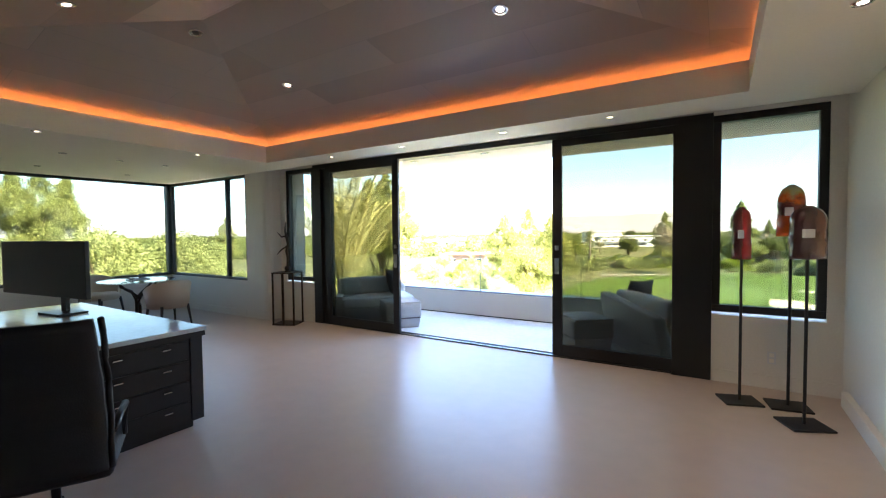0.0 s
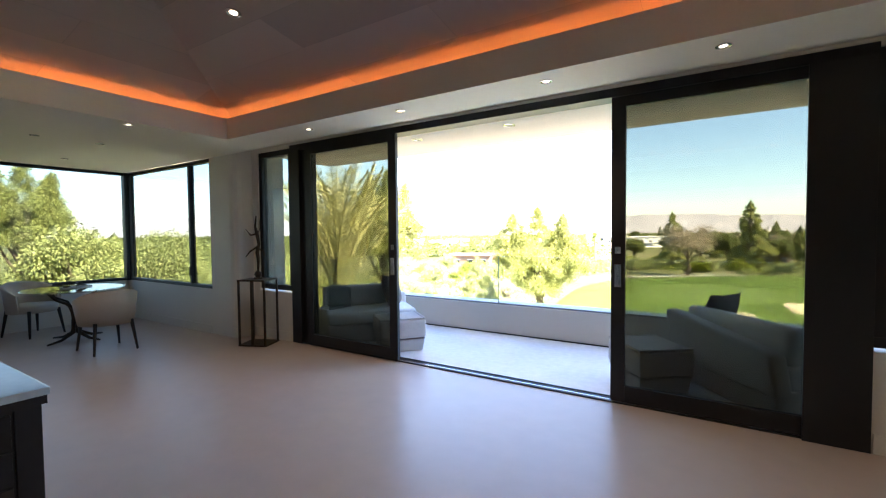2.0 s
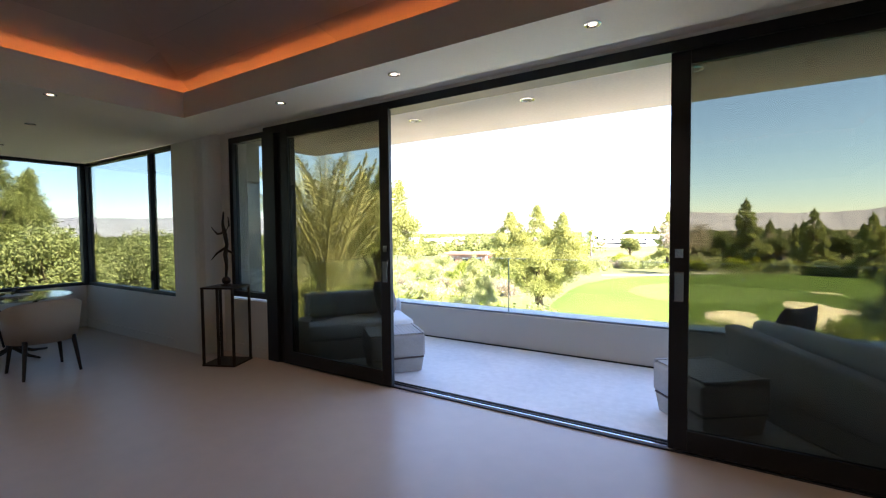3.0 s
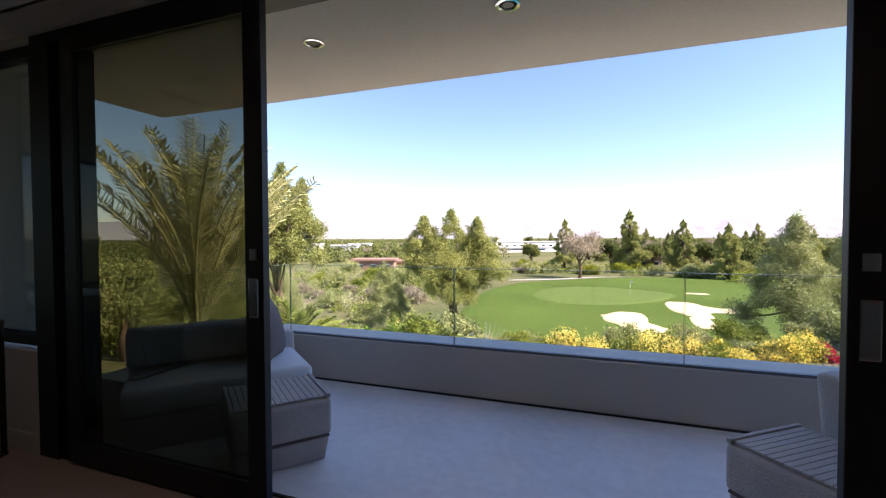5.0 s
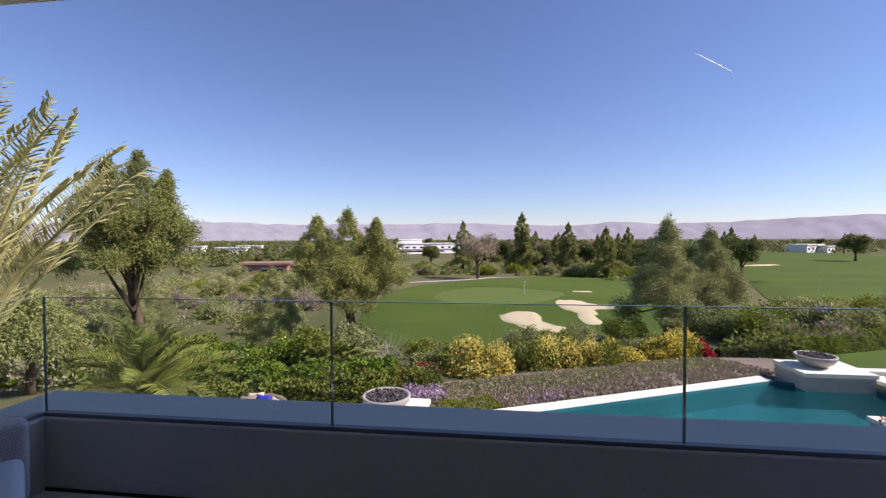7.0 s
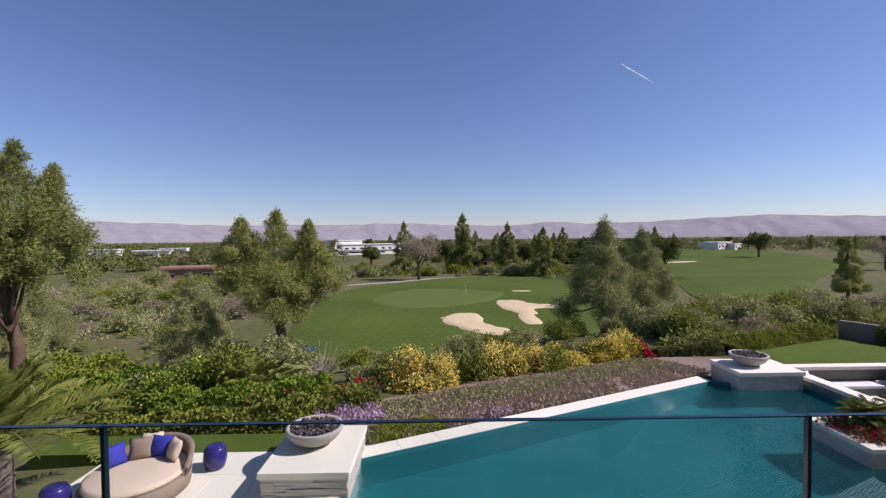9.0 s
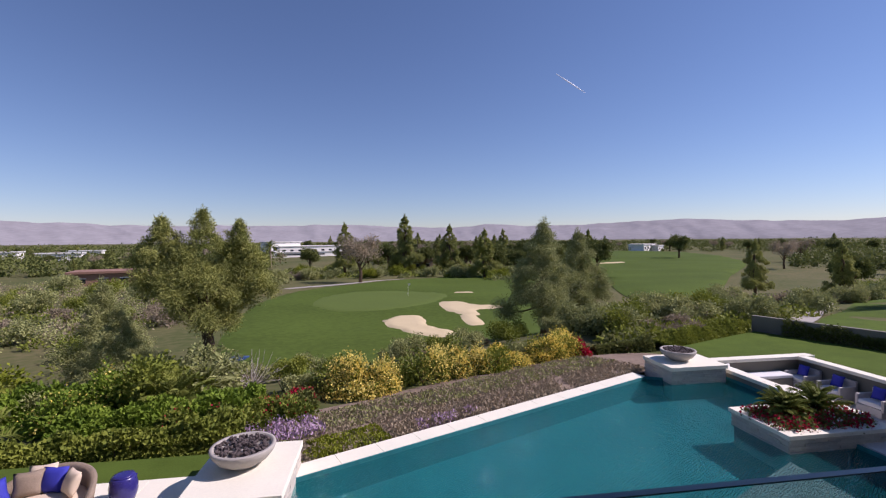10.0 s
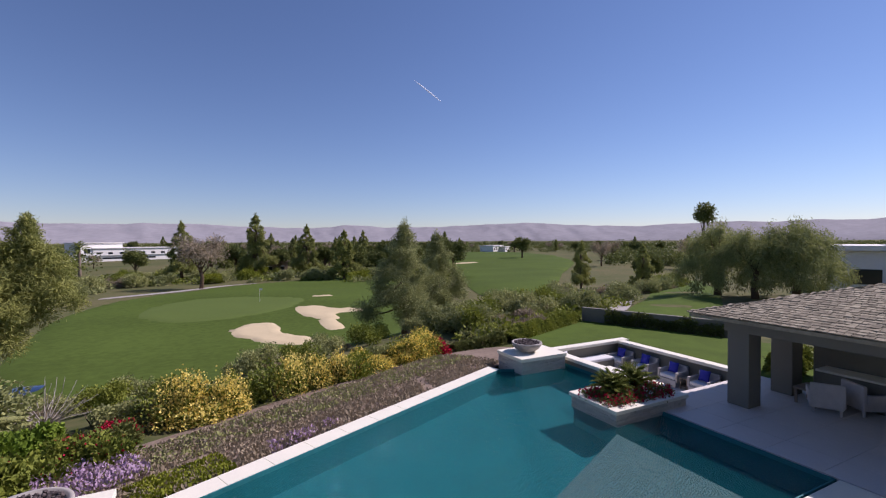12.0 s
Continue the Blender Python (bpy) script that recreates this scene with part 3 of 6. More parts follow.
for x, y in ((-6.05, 3.30), (-6.03, 1.6), (-7.44, 3.54), (-7.46, 2.92), (-7.36, 2.22), (-9.1, 3.68), (-9.0, 2.4)):
    downlight(x, y, CZ, x > -6.5)
for x, y in ((-4.23, 5.90), (-2.91, 5.87), (-1.55, 5.85), (-0.2, 5.85)):
    downlight(x, y, 2.73, False, 0.07, "balcony downlights")

# ---- room things ----
def desk():
    th = thing("desk", (0, 0, 0), "black wooden desk with pale stone top and drawers", "desk")
    x0, x1, y0, y1 = -5.9, -3.45, 0.85, 1.86
    part("desktop", box(x0, x1 + 0.03, y0, y1 + 0.03, 0.775, 0.81, 0.006), DESKTOP, th, "pale reflective stone top")
    part("edge_band", box(x0 + 0.01, x1 + 0.02, y0 + 0.01, y1 + 0.02, 0.735, 0.775), BLACKWOOD, th)
    part("body", box(x0 + 0.05, x1 - 0.012, y0 + 0.05, y1, 0.06, 0.735, 0.004), BLACKWOOD, th)
    part("corner_post", box(x1 - 0.05, x1 + 0.004, y1 - 0.09, y1 + 0.004, 0.065, 0.735, 0.004), BLACKWOOD, th)
    part("plinth", box(x0 + 0.1, x1 - 0.05, y0 + 0.1, y1 - 0.06, 0.0, 0.06), BLACKWOOD, th)
    for k in range(4):
        z = 0.075 + k * 0.163
        dr = part("drawer", box(x1 - 0.012, x1, y0 + 0.2, y1 - 0.1, z, z + 0.15, 0.004), BLACKWOOD, th)
        for y in (y0 + 0.42, y1 - 0.27):
            part("handle", box(x1, x1 + 0.018, y - 0.03, y + 0.03, z + 0.105, z + 0.115, 0.003), CHROME, dr, "small chrome pull")


desk()


def monitor():
    th = thing("monitor", (-5.12, 1.50, 0.81), "large black computer monitor on the desk, seen from its edge", "monitor", "", 8)
    part("screen", box(-1.1, 0.40, -0.02, 0.02, 0.16, 0.69, 0.006), SCREEN, th)
    part("back_housing", box(-0.36, 0.22, 0.02, 0.06, 0.26, 0.56, 0.02), SCREEN, th)
    part("neck", box(-0.11, -0.03, 0.02, 0.06, 0.02, 0.4, 0.006), SCREEN, th)
    part("stand_base", box(-0.25, 0.11, -0.1, 0.14, 0.0, 0.02, 0.006), SCREEN, th)
    part("badge", box(0.345, 0.362, -0.012, 0.012, 0.27, 0.29), CHROME, th)


monitor()


def office_chair():
    th = thing("office_chair", (-2.60, 0.68, 0), "black leather office chair with a chrome star base", "office chair", "", 62)
    for k in range(5):
        a = 2 * math.pi * k / 5 + 0.5
        c, s = math.cos(a), math.sin(a)
        arm = part("base_arm", tube([(0.03 * c, 0.03 * s, 0.13), (0.2 * c, 0.2 * s, 0.10), (0.33 * c, 0.33 * s, 0.075)], [0.025, 0.02, 0.014], 8), CHROME, th, "chrome star arm", True)
        bm = tube([(0.33 * c - 0.02 * s, 0.33 * s + 0.02 * c, 0.032), (0.33 * c + 0.02 * s, 0.33 * s - 0.02 * c, 0.032)], 0.032, 12)
        part("caster", bm, SCREEN, arm, "black caster", True)
    part("gas_lift", tube([(0, 0, 0.12), (0, 0, 0.28), (0, 0, 0.281), (0, 0, 0.42)], [0.03, 0.03, 0.02, 0.02], 12), CHROME, th, "", True)
    part("seat", box(-0.26, 0.26, -0.25, 0.27, 0.43, 0.53, 0.04, seg=3), LEATHER, th, "", True)
    bm = bmesh.new()
    n, hgt = 12, 0.70
    rows = []
    for i in range(n + 1):
        t = i / n
        z = 0.50 + hgt * t
        bow = -0.27 - 0.10 * t + 0.05 * math.sin(t * math.pi * 1.2) + 0.012 * math.cos(t * math.pi * 7)
        rows.append([(u * (0.25 - 0.015 * t), bow - 0.04 * (1 - u * u), z) for u in [k / 5 - 1 for k in range(11)]])
    fr = [[bm.verts.new(p) for p in r] for r in rows]
    bk = [[bm.verts.new((p[0], p[1] - 0.05, p[2])) for p in r] for r in rows]
    for i in range(n):
        for k in range(10):
            bm.faces.new((fr[i][k], fr[i][k + 1], fr[i + 1][k + 1], fr[i + 1][k]))
            bm.faces.new((bk[i][k + 1], bk[i][k], bk[i + 1][k], bk[i + 1][k + 1]))
        bm.faces.new((fr[i + 1][0], bk[i + 1][0], bk[i][0], fr[i][0]))
        bm.faces.new((fr[i][10], bk[i][10], bk[i + 1][10], fr[i + 1][10]))
    for k in range(10):
        bm.faces.new((fr[n][k], fr[n][k + 1], bk[n][k + 1], bk[n][k]))
        bm.faces.new((bk[0][k], bk[0][k + 1], fr[0][k + 1], fr[0][k]))
    part("backrest", bm, LEATHER, th, "ribbed black leather backrest", True)
    for sx in (-1, 1):
        pts = [(sx * 0.262, rows[i][0][1] - 0.02, rows[i][0][2]) for i in range(0, n + 1)]
        part("side_rail", tube(pts, 0.013, 8), METAL, th, "curved black side rail", True)
        part("armrest", tube([(sx * 0.27, -0.27, 0.66), (sx * 0.275, -0.1, 0.68), (sx * 0.275, 0.08, 0.67), (sx * 0.265, 0.10, 0.5)], [0.013, 0.018, 0.018, 0.012], 8), SCREEN, th, "", True)


office_chair()


def barrel_chair(at, turn):
    th = thing("barrel_chair", at, "cream upholstered barrel dining chair with tapered dark legs", "chair", "chairs round the table", turn)
    for x, y in ((0.22, 0.20), (0.22, -0.20), (-0.22, 0.20), (-0.22, -0.20)):
        part("leg", tube([(x * 1.25, y * 1.2, 0), (x, y, 0.40)], [0.014, 0.024], 8), LEGWOOD, th, "tapered dark wood leg", True)
    part("seat", lathe([(0.27, 0.36), (0.30, 0.38), (0.30, 0.45), (0.26, 0.48), (0.1, 0.49)], 24), FABRIC, th, "", True)
    bm = bmesh.new()
    n = 24
    cols = []
    for i in range(n + 1):
        a = radians(-115 + 230 * i / n)
        top = 0.80 - 0.18 * (abs(i / n - 0.5) * 2) ** 2.2
        c, s = -math.cos(a), math.sin(a)
        cols.append([bm.verts.new((r * c, r * s, z)) for r, z in ((0.30, 0.36), (0.345, top), (0.325, top + 0.015), (0.295, top), (0.27, 0.42))])
    for a, b in zip(cols, cols[1:]):
        for k in range(5):
            bm.faces.new((a[k], a[(k + 1) % 5], b[(k + 1) % 5], b[k]))
    bm.faces.new(cols[0]); bm.faces.new(cols[-1][::-1])
    part("backrest", bm, FABRIC, th, "curved cream upholstered backrest", True)
    return th


barrel_chair((-7.66, 3.62, 0), 180)
barrel_chair((-9.68, 3.40, 0), 20)


def dining_table():
    th = thing("round_table", (-8.72, 3.62, 0), "round glass table on a branching dark bronze base", "table")
    part("tabletop", lathe([(0.58, 0.735), (0.59, 0.74), (0.59, 0.75), (0.58, 0.755)], 48), TABLEGLASS, th, "round clear glass top")
    rng = random.Random(4)
    for k in range(4):
        a = 2 * math.pi * k / 4 + 0.4
        c, s = math.cos(a), math.sin(a)
        pts = [(0.40 * c, 0.40 * s, 0.015), (0.22 * c + 0.02, 0.22 * s, 0.04), (0.04 * c, 0.04 * s, 0.12), (0.03 * c, 0.03 * s, 0.3), (-0.04 * s, 0.04 * c, 0.42), (0.13 * c, 0.13 * s, 0.55), (0.30 * c - 0.05 * s, 0.30 * s + 0.05 * c, 0.62), (0.38 * c, 0.38 * s, 0.735)]
        part("branch_leg", tube(pts, [0.012, 0.02, 0.03, 0.028, 0.026, 0.022, 0.02, 0.016], 8), BRONZE, th, "gnarled bronze branch", True)


dining_table()


def centerpiece():
    th = thing("centerpiece", (-8.78, 3.66, 0.755), "low tangle of dark branches on a pale tray on the table", "ornament")
    part("tray", lathe([(0.17, 0), (0.19, 0.012), (0.18, 0.014), (0.16, 0.006)], 24), CUSHION, th, "pale shallow tray")
    rng = random.Random(8)
    for k in range(7):
        a = rng.uniform(0, 6.28)
        p = Vector((0.1 * math.cos(a), 0.1 * math.sin(a), 0.03))
        pts = [p]
        for i in range(4):
            p = p + Vector((rng.uniform(-0.08, 0.08), rng.uniform(-0.08, 0.08), rng.uniform(-0.008, 0.02)))
            pts.append(p)
        part("branch", tube(pts, 0.011, 6), BRONZE, th, "", True)


centerpiece()


def plinth_stand():
    th = thing("pedestal_stand", (-6.2, 4.86, 0), "open dark metal pedestal stand against the pier", "stand", "", 24)
    h, r = 0.895, 0.185
    corners = [(r, 0.16), (-r, 0.16), (-r, -0.16), (r, -0.16)]
    for x, y in corners:
        part("leg", box(x - 0.012, x + 0.012, y - 0.012, y + 0.012, 0.02, h - 0.02, 0.002), BRONZE, th)
    part("leg", box(-0.012, 0.012, -0.172, -0.148, 0.02, h - 0.02, 0.002), BRONZE, th)
    part("base", box(-r - 0.015, r + 0.015, -0.175, 0.175, 0, 0.02, 0.002), BRONZE, th)
    part("top", box(-r - 0.015, r + 0.015, -0.175, 0.175, h - 0.02, h, 0.002), BRONZE, th)


plinth_stand()
bm = bmesh.new()
base = (-6.22, 4.88, 0.895)
tube([(0, 0, 0), (0, 0, 0.02)], [0.06, 0.055], 14, bm)
bmesh.ops.create_icosphere(bm, subdivisions=2, radius=0.05, matrix=Matrix.Translation((0, 0, 0.06)))
tube([(0, 0, 0.1), (0.01, 0, 0.25), (-0.01, 0.01, 0.36), (0.02, 0, 0.48), (0.0, 0, 0.6), (-0.03, 0.01, 0.72), (-0.01, 0, 0.86)], [0.014, 0.02, 0.026, 0.02, 0.026, 0.016, 0.008], 9, bm)
tube([(0.0, 0, 0.42), (0.07, 0.02, 0.38), (0.1, 0.02, 0.3)], [0.016, 0.012, 0.006], 8, bm)
tube([(0.0, 0, 0.44), (-0.1, 0, 0.38), (-0.17, 0, 0.30)], [0.016, 0.012, 0.005], 8, bm)
tube([(0.0, 0, 0.62), (-0.09, 0, 0.6), (-0.16, 0, 0.68)], [0.016, 0.012, 0.005], 8, bm)
tube([(0.0, 0, 0.62), (0.05, 0, 0.7), (0.04, 0, 0.8)], [0.014, 0.01, 0.005], 8, bm)
fig = finish("sculpture", bm, BRONZE, None, "", True)
fig.matrix_basis = pose(*base, 0, 0, 30)
tagged(fig, "slender dark bronze sculpture on the metal pedestal stand", "sculpture")

def cast_glass(name, stops, lo, hi, sideways=0.0):
    """Cast glass whose colours run from foot to crown, mottled, with some light passing through."""
    m = material(name, (0.3, 0.05, 0.03), 0.14, vary=0.3, grain=30, stain=9, coat=0.5, bump=0.25)
    nt = m.node_tree; L = nt.links.new
    b = nt.nodes["Principled BSDF"]
    co = [n for n in nt.nodes if n.type == "TEX_COORD"][0]
    sep = nt.nodes.new("ShaderNodeSeparateXYZ"); L(co.outputs["Object"], sep.inputs[0])
    rng_ = nt.nodes.new("ShaderNodeMapRange")
    rng_.inputs["From Min"].default_value, rng_.inputs["From Max"].default_value = lo, hi
    L(sep.outputs["X" if sideways else "Z"], rng_.inputs["Value"])
    no = nt.nodes.new("ShaderNodeTexNoise"); no.inputs["Scale"].default_value = 16.0; no.inputs["Detail"].default_value = 4
    L(co.outputs["Object"], no.inputs["Vector"])
    ad = nt.nodes.new("ShaderNodeMath"); ad.operation = "MULTIPLY_ADD"
    L(no.outputs[0], ad.inputs[0]); ad.inputs[1].default_value = 0.5; L(rng_.outputs[0], ad.inputs[2])
    sh = nt.nodes.new("ShaderNodeMath"); sh.operation = "SUBTRACT"; sh.inputs[1].default_value = 0.25
    L(ad.outputs[0], sh.inputs[0])
    ramp = nt.nodes.new("ShaderNodeValToRGB")
    el = ramp.color_ramp.elements
    for k, (at, c) in enumerate(stops):
        e = el[k] if k < 2 else el.new(at)
        e.position, e.color = at, (*c, 1)
    L(sh.outputs[0], ramp.inputs[0]); L(ramp.outputs[0], b.inputs["Base Color"])
    b.inputs["Transmission Weight"].default_value = 0.45
    return m


RED_GLASS = cast_glass("red_cast_glass", ((0.0, (0.09, 0.012, 0.012)), (0.35, (0.14, 0.012, 0.014)), (0.5, (0.62, 0.03, 0.04)), (1.0, (0.75, 0.16, 0.12))), -0.08, 0.08, 1.0)
AMBER = cast_glass("amber_cast_glass", ((0.0, (0.75, 0.13, 0.015)), (0.3, (0.70, 0.08, 0.012)), (0.48, (0.10, 0.012, 0.010)), (0.62, (0.14, 0.02, 0.012)), (0.7, (0.80, 0.14, 0.02)), (0.85, (0.62, 0.50, 0.22)), (1.0, (0.60, 0.62, 0.55))), 1.48, 1.92)
PLUM = cast_glass("plum_cast_glass", ((0.0, (0.07, 0.022, 0.028)), (0.45, (0.10, 0.035, 0.04)), (0.6, (0.30, 0.18, 0.13)), (0.8, (0.42, 0.20, 0.12)), (1.0, (0.50, 0.46, 0.40))), -0.14, 0.14, 1.0)
FROST = material("frosted_glass_inset", (0.66, 0.66, 0.68), 0.35, vary=0.05, grain=60)


def glass_head(at, z0, z1, wd, mat, turn, label):
    th = thing("glass_sculpture", at, label, "sculpture", "cast glass sculptures on poles", turn)
    part("base_plate", box(-0.15, 0.15, -0.13, 0.13, 0, 0.016, 0.003), METAL, th, "flat black steel base plate")
    part("pole", tube([(0, 0, 0.016), (0, 0, z0 + 0.05)], 0.012, 10), METAL, th, "thin black steel pole")
    bm = bmesh.new()
    n, m = 20, 12
    rings = []
    for i in range(m + 1):
        t = i / m
        prof = 1.0 - 0.10 * t if t < 0.66 else 0.934 * max(1 - ((t - 0.66) / 0.345) ** 2.6, 0.06) ** 0.5
        prof *= 1 - 0.06 * math.exp(-((t - 0.45) / 0.1) ** 2)
        ring = []
        for k in range(n):
            a = 2 * math.pi * k / n
            wob = 1 + 0.13 * noise.noise((math.cos(a) * 2 + at[0] * 9, math.sin(a) * 2, t * 4))
            ring.append(bm.verts.new((math.cos(a) * wd / 2 * prof * wob, math.sin(a) * wd / 2 * 0.6 * prof * wob, z0 + (z1 - z0) * t)))
        rings.append(ring)
    for a, b in zip(rings, rings[1:]):
        for k in range(n):
            bm.faces.new((a[k], a[(k + 1) % n], b[(k + 1) % n], b[k]))
    bm.faces.new(rings[0][::-1]); bm.faces.new(rings[-1])
    head = part("glass_body", bm, mat, th, "mottled cast glass body", True)
    part("window_notch", box(-wd * 0.30, -wd * 0.02, -wd * 0.335, -wd * 0.22, z0 + (z1 - z0) * 0.40, z0 + (z1 - z0) * 0.56, 0.006), FROST, head, "frosted pale glass inset")


glass_head((0.25, 4.64, 0), 1.28, 1.74, 0.16, RED_GLASS, 20, "slim red cast glass form on a black steel pole")
glass_head((0.60, 4.70, 0), 1.48, 1.92, 0.21, AMBER, 10, "tall amber and red cast glass form on a black steel pole")
glass_head((0.66, 4.30, 0), 1.31, 1.72, 0.27, PLUM, 25, "rounded plum cast glass form on a black steel pole")
outlet = thing("wall_outlet", (0.52, WY, 0.30), "pale wall outlet cover under the window", "outlet")
part("cover_plate", box(-0.035, 0.035, -0.006, 0, -0.06, 0.06, 0.003), CUSHION, outlet)
part("socket", box(-0.018, 0.018, -0.009, -0.006, -0.045, -0.008, 0.002), CEILING, outlet)
part("socket", box(-0.018, 0.018, -0.009, -0.006, 0.008, 0.045, 0.002), CEILING, outlet)

# ---- balcony things ----
def ottoman(at, turn):
    th = thing("ottoman", at, "pale woven outdoor ottoman with a slatted top", "ottoman", "balcony seating", turn)
    prof = [(0.86, 0.0), (0.9, 0.02), (0.95, 0.14), (1.0, 0.16)]
    bm = bmesh.new()
    b2 = box(-0.29, 0.29, -0.26, 0.26, 0.0, 0.15, 0.015)
    for v in b2.verts:
        k = 0.90 + 0.08 * v.co.z / 0.15
        v.co.x *= k; v.co.y *= k
    part("base", b2, WICKER, th, "tapered woven base")
    part("band", box(-0.285, 0.285, -0.255, 0.255, 0.152, 0.165), TAUPE, th)
    part("body", box(-0.30, 0.30, -0.27, 0.27, 0.167, 0.40, 0.035, seg=3), WICKER, th, "", True)
    for k in range(14):
        x = -0.247 + k * 0.038
        part("slat", box(x - 0.0175, x + 0.0175, -0.245, 0.245, 0.402, 0.418, 0.005), WICKER, th)
    part("rim", box(0.27, 0.295, -0.26, 0.26, 0.40, 0.425, 0.006), WICKER, th)
    part("rim", box(-0.295, -0.27, -0.26, 0.26, 0.40, 0.425, 0.006), WICKER, th)


def outdoor_sofa(at, turn, label, flip=1):
    """Seat along local x, back along +y."""
    th = thing("outdoor_sofa", at, label, "sofa", "balcony seating", turn)
    b2 = box(-0.62, 0.62, -0.40, 0.40, 0.0, 0.24, 0.02)
    for v in b2.verts:
        v.co.x *= 0.93 + 0.07 * v.co.z / 0.24
        v.co.y *= 0.93 + 0.07 * v.co.z / 0.24
    part("base", b2, WICKER, th, "tapered woven base")
    part("seat_cushion", box(-0.62, 0.62, -0.42, 0.30, 0.245, 0.43, 0.05, seg=3), CUSHION, th, "thick white seat cushion", True)
    b2 = box(-0.64, 0.64, 0.26, 0.42, 0.2, 0.70, 0.04, seg=3)
    for v in b2.verts:
        v.co.y += 0.22 * max(v.co.z - 0.35, 0)
        v.co.z -= 0.20 * max(0, flip * v.co.x + 0.05) * (1 if v.co.z > 0.5 else 0)
    part("backrest", b2, WICKER, th, "sloping woven backrest", True)
    b2 = box(-0.60, 0.30 if flip > 0 else 0.6, 0.12, 0.28, 0.43, 0.74, 0.06, seg=3)
    part("back_cushion", b2, CUSHION, th, "white back cushion", True)
    return th


def throw_pillow(at, rx, ry, rz, mat, label, size=0.44, category="pillow", group=""):
    ob = finish("throw_pillow", pillow(size, size, size * 0.44), mat, None, "", True)
    ob.matrix_basis = pose(*at, rx, ry, rz)
    return tagged(ob, label, category, group)


ottoman((-4.42, 5.70, 0), 51)
ottoman((-1.43, 5.84, 0), -51)
outdoor_sofa((-5.24, 6.03, 0), 51, "pale woven outdoor sofa with white cushions")
outdoor_sofa((-0.55, 6.08, -0.0), 129, "pale woven outdoor sofa with white cushions", -1)
throw_pillow((-5.02, 6.30, 0.65), 76, 0, 112, TAUPE, "dark taupe throw pillow leaning on the sofa", 0.5)
throw_pillow((-0.85, 6.42, 0.66), 74, 0, 235, TAUPE, "dark taupe throw pillow leaning on the sofa")

# ---- outdoors: ground ----
def ease(a, b, t):
    t = min(max((t - a) / (b - a), 0), 1)
    return t * t * (3 - 2 * t)


def ground(x, y):
    """Height of the land: a terrace by the house, a bank, then the golf course."""
    s = (x + 4.6) * -0.408 + (y - 15.9) * 0.913
    s = max(s, (y - 27.5) * 0.8)
    z = GROUND - 0.08 - 0.45 * ease(1, 6, s) - 3.5 * ease(6, 23, s) - 0.9 * ease(60, 200, y)
    if s > 2:
        z += 0.25 * noise.noise((x * 0.06, y * 0.06, 3)) * ease(2, 10, s)
    z += 0.9 * ease(75, 110, y) * noise.noise((x * 0.012, y * 0.012, 7))
    return z


def axis(near, far, fine, steps):
    out = list(np.arange(-near, near + 1e-6, fine))
    grow = [near + (far - near) * (k / steps) ** 2.4 for k in range(1, steps + 1)]
    return [-v for v in grow[::-1]] + out + grow


gx, gy = axis(46, 3800, 1.25, 26), [v + 50 for v in axis(60, 3800, 1.25, 26)]
pool_hole = (-4.9, 9.4, 11.2, 15.6)
verts = []
for y in gy:
    for x in gx:
        inside = -11.0 < x < 14.2 and -6 < y < 21.5
        s0 = (x + 4.6) * -0.408 + (y - 15.9) * 0.913
        z = ground(x, y)
        if inside and (s0 < 2.2 or x > 7.5):
            z = -5.6
        verts.append((x, y, z))
nx = len(gx)
faces = [(j * nx + i, j * nx + i + 1, (j + 1) * nx + i + 1, (j + 1) * nx + i) for j in range(len(gy) - 1) for i in range(nx - 1)]
me = bpy.data.meshes.new("ground")
me.from_pydata(verts, [], faces)
me.materials.append(ROUGH)
for p in me.polygons:
    p.use_smooth = True
tagged(new("ground", me), "dry scrubby ground with low planting", "ground", "", "structure")


def smooth_loop(points, n=8):
    out = []
    k = len(points)
    for i in range(k):
        p0, p1, p2, p3 = (Vector((*points[(i + j) % k], 0)) for j in (-1, 0, 1, 2))
        for t in [j / n for j in range(n)]:
            v = 0.5 * (2 * p1 + (p2 - p0) * t + (2 * p0 - 5 * p1 + 4 * p2 - p3) * t * t + (3 * p1 - p0 - 3 * p2 + p3) * t ** 3)
            out.append((v.x, v.y))
    return out


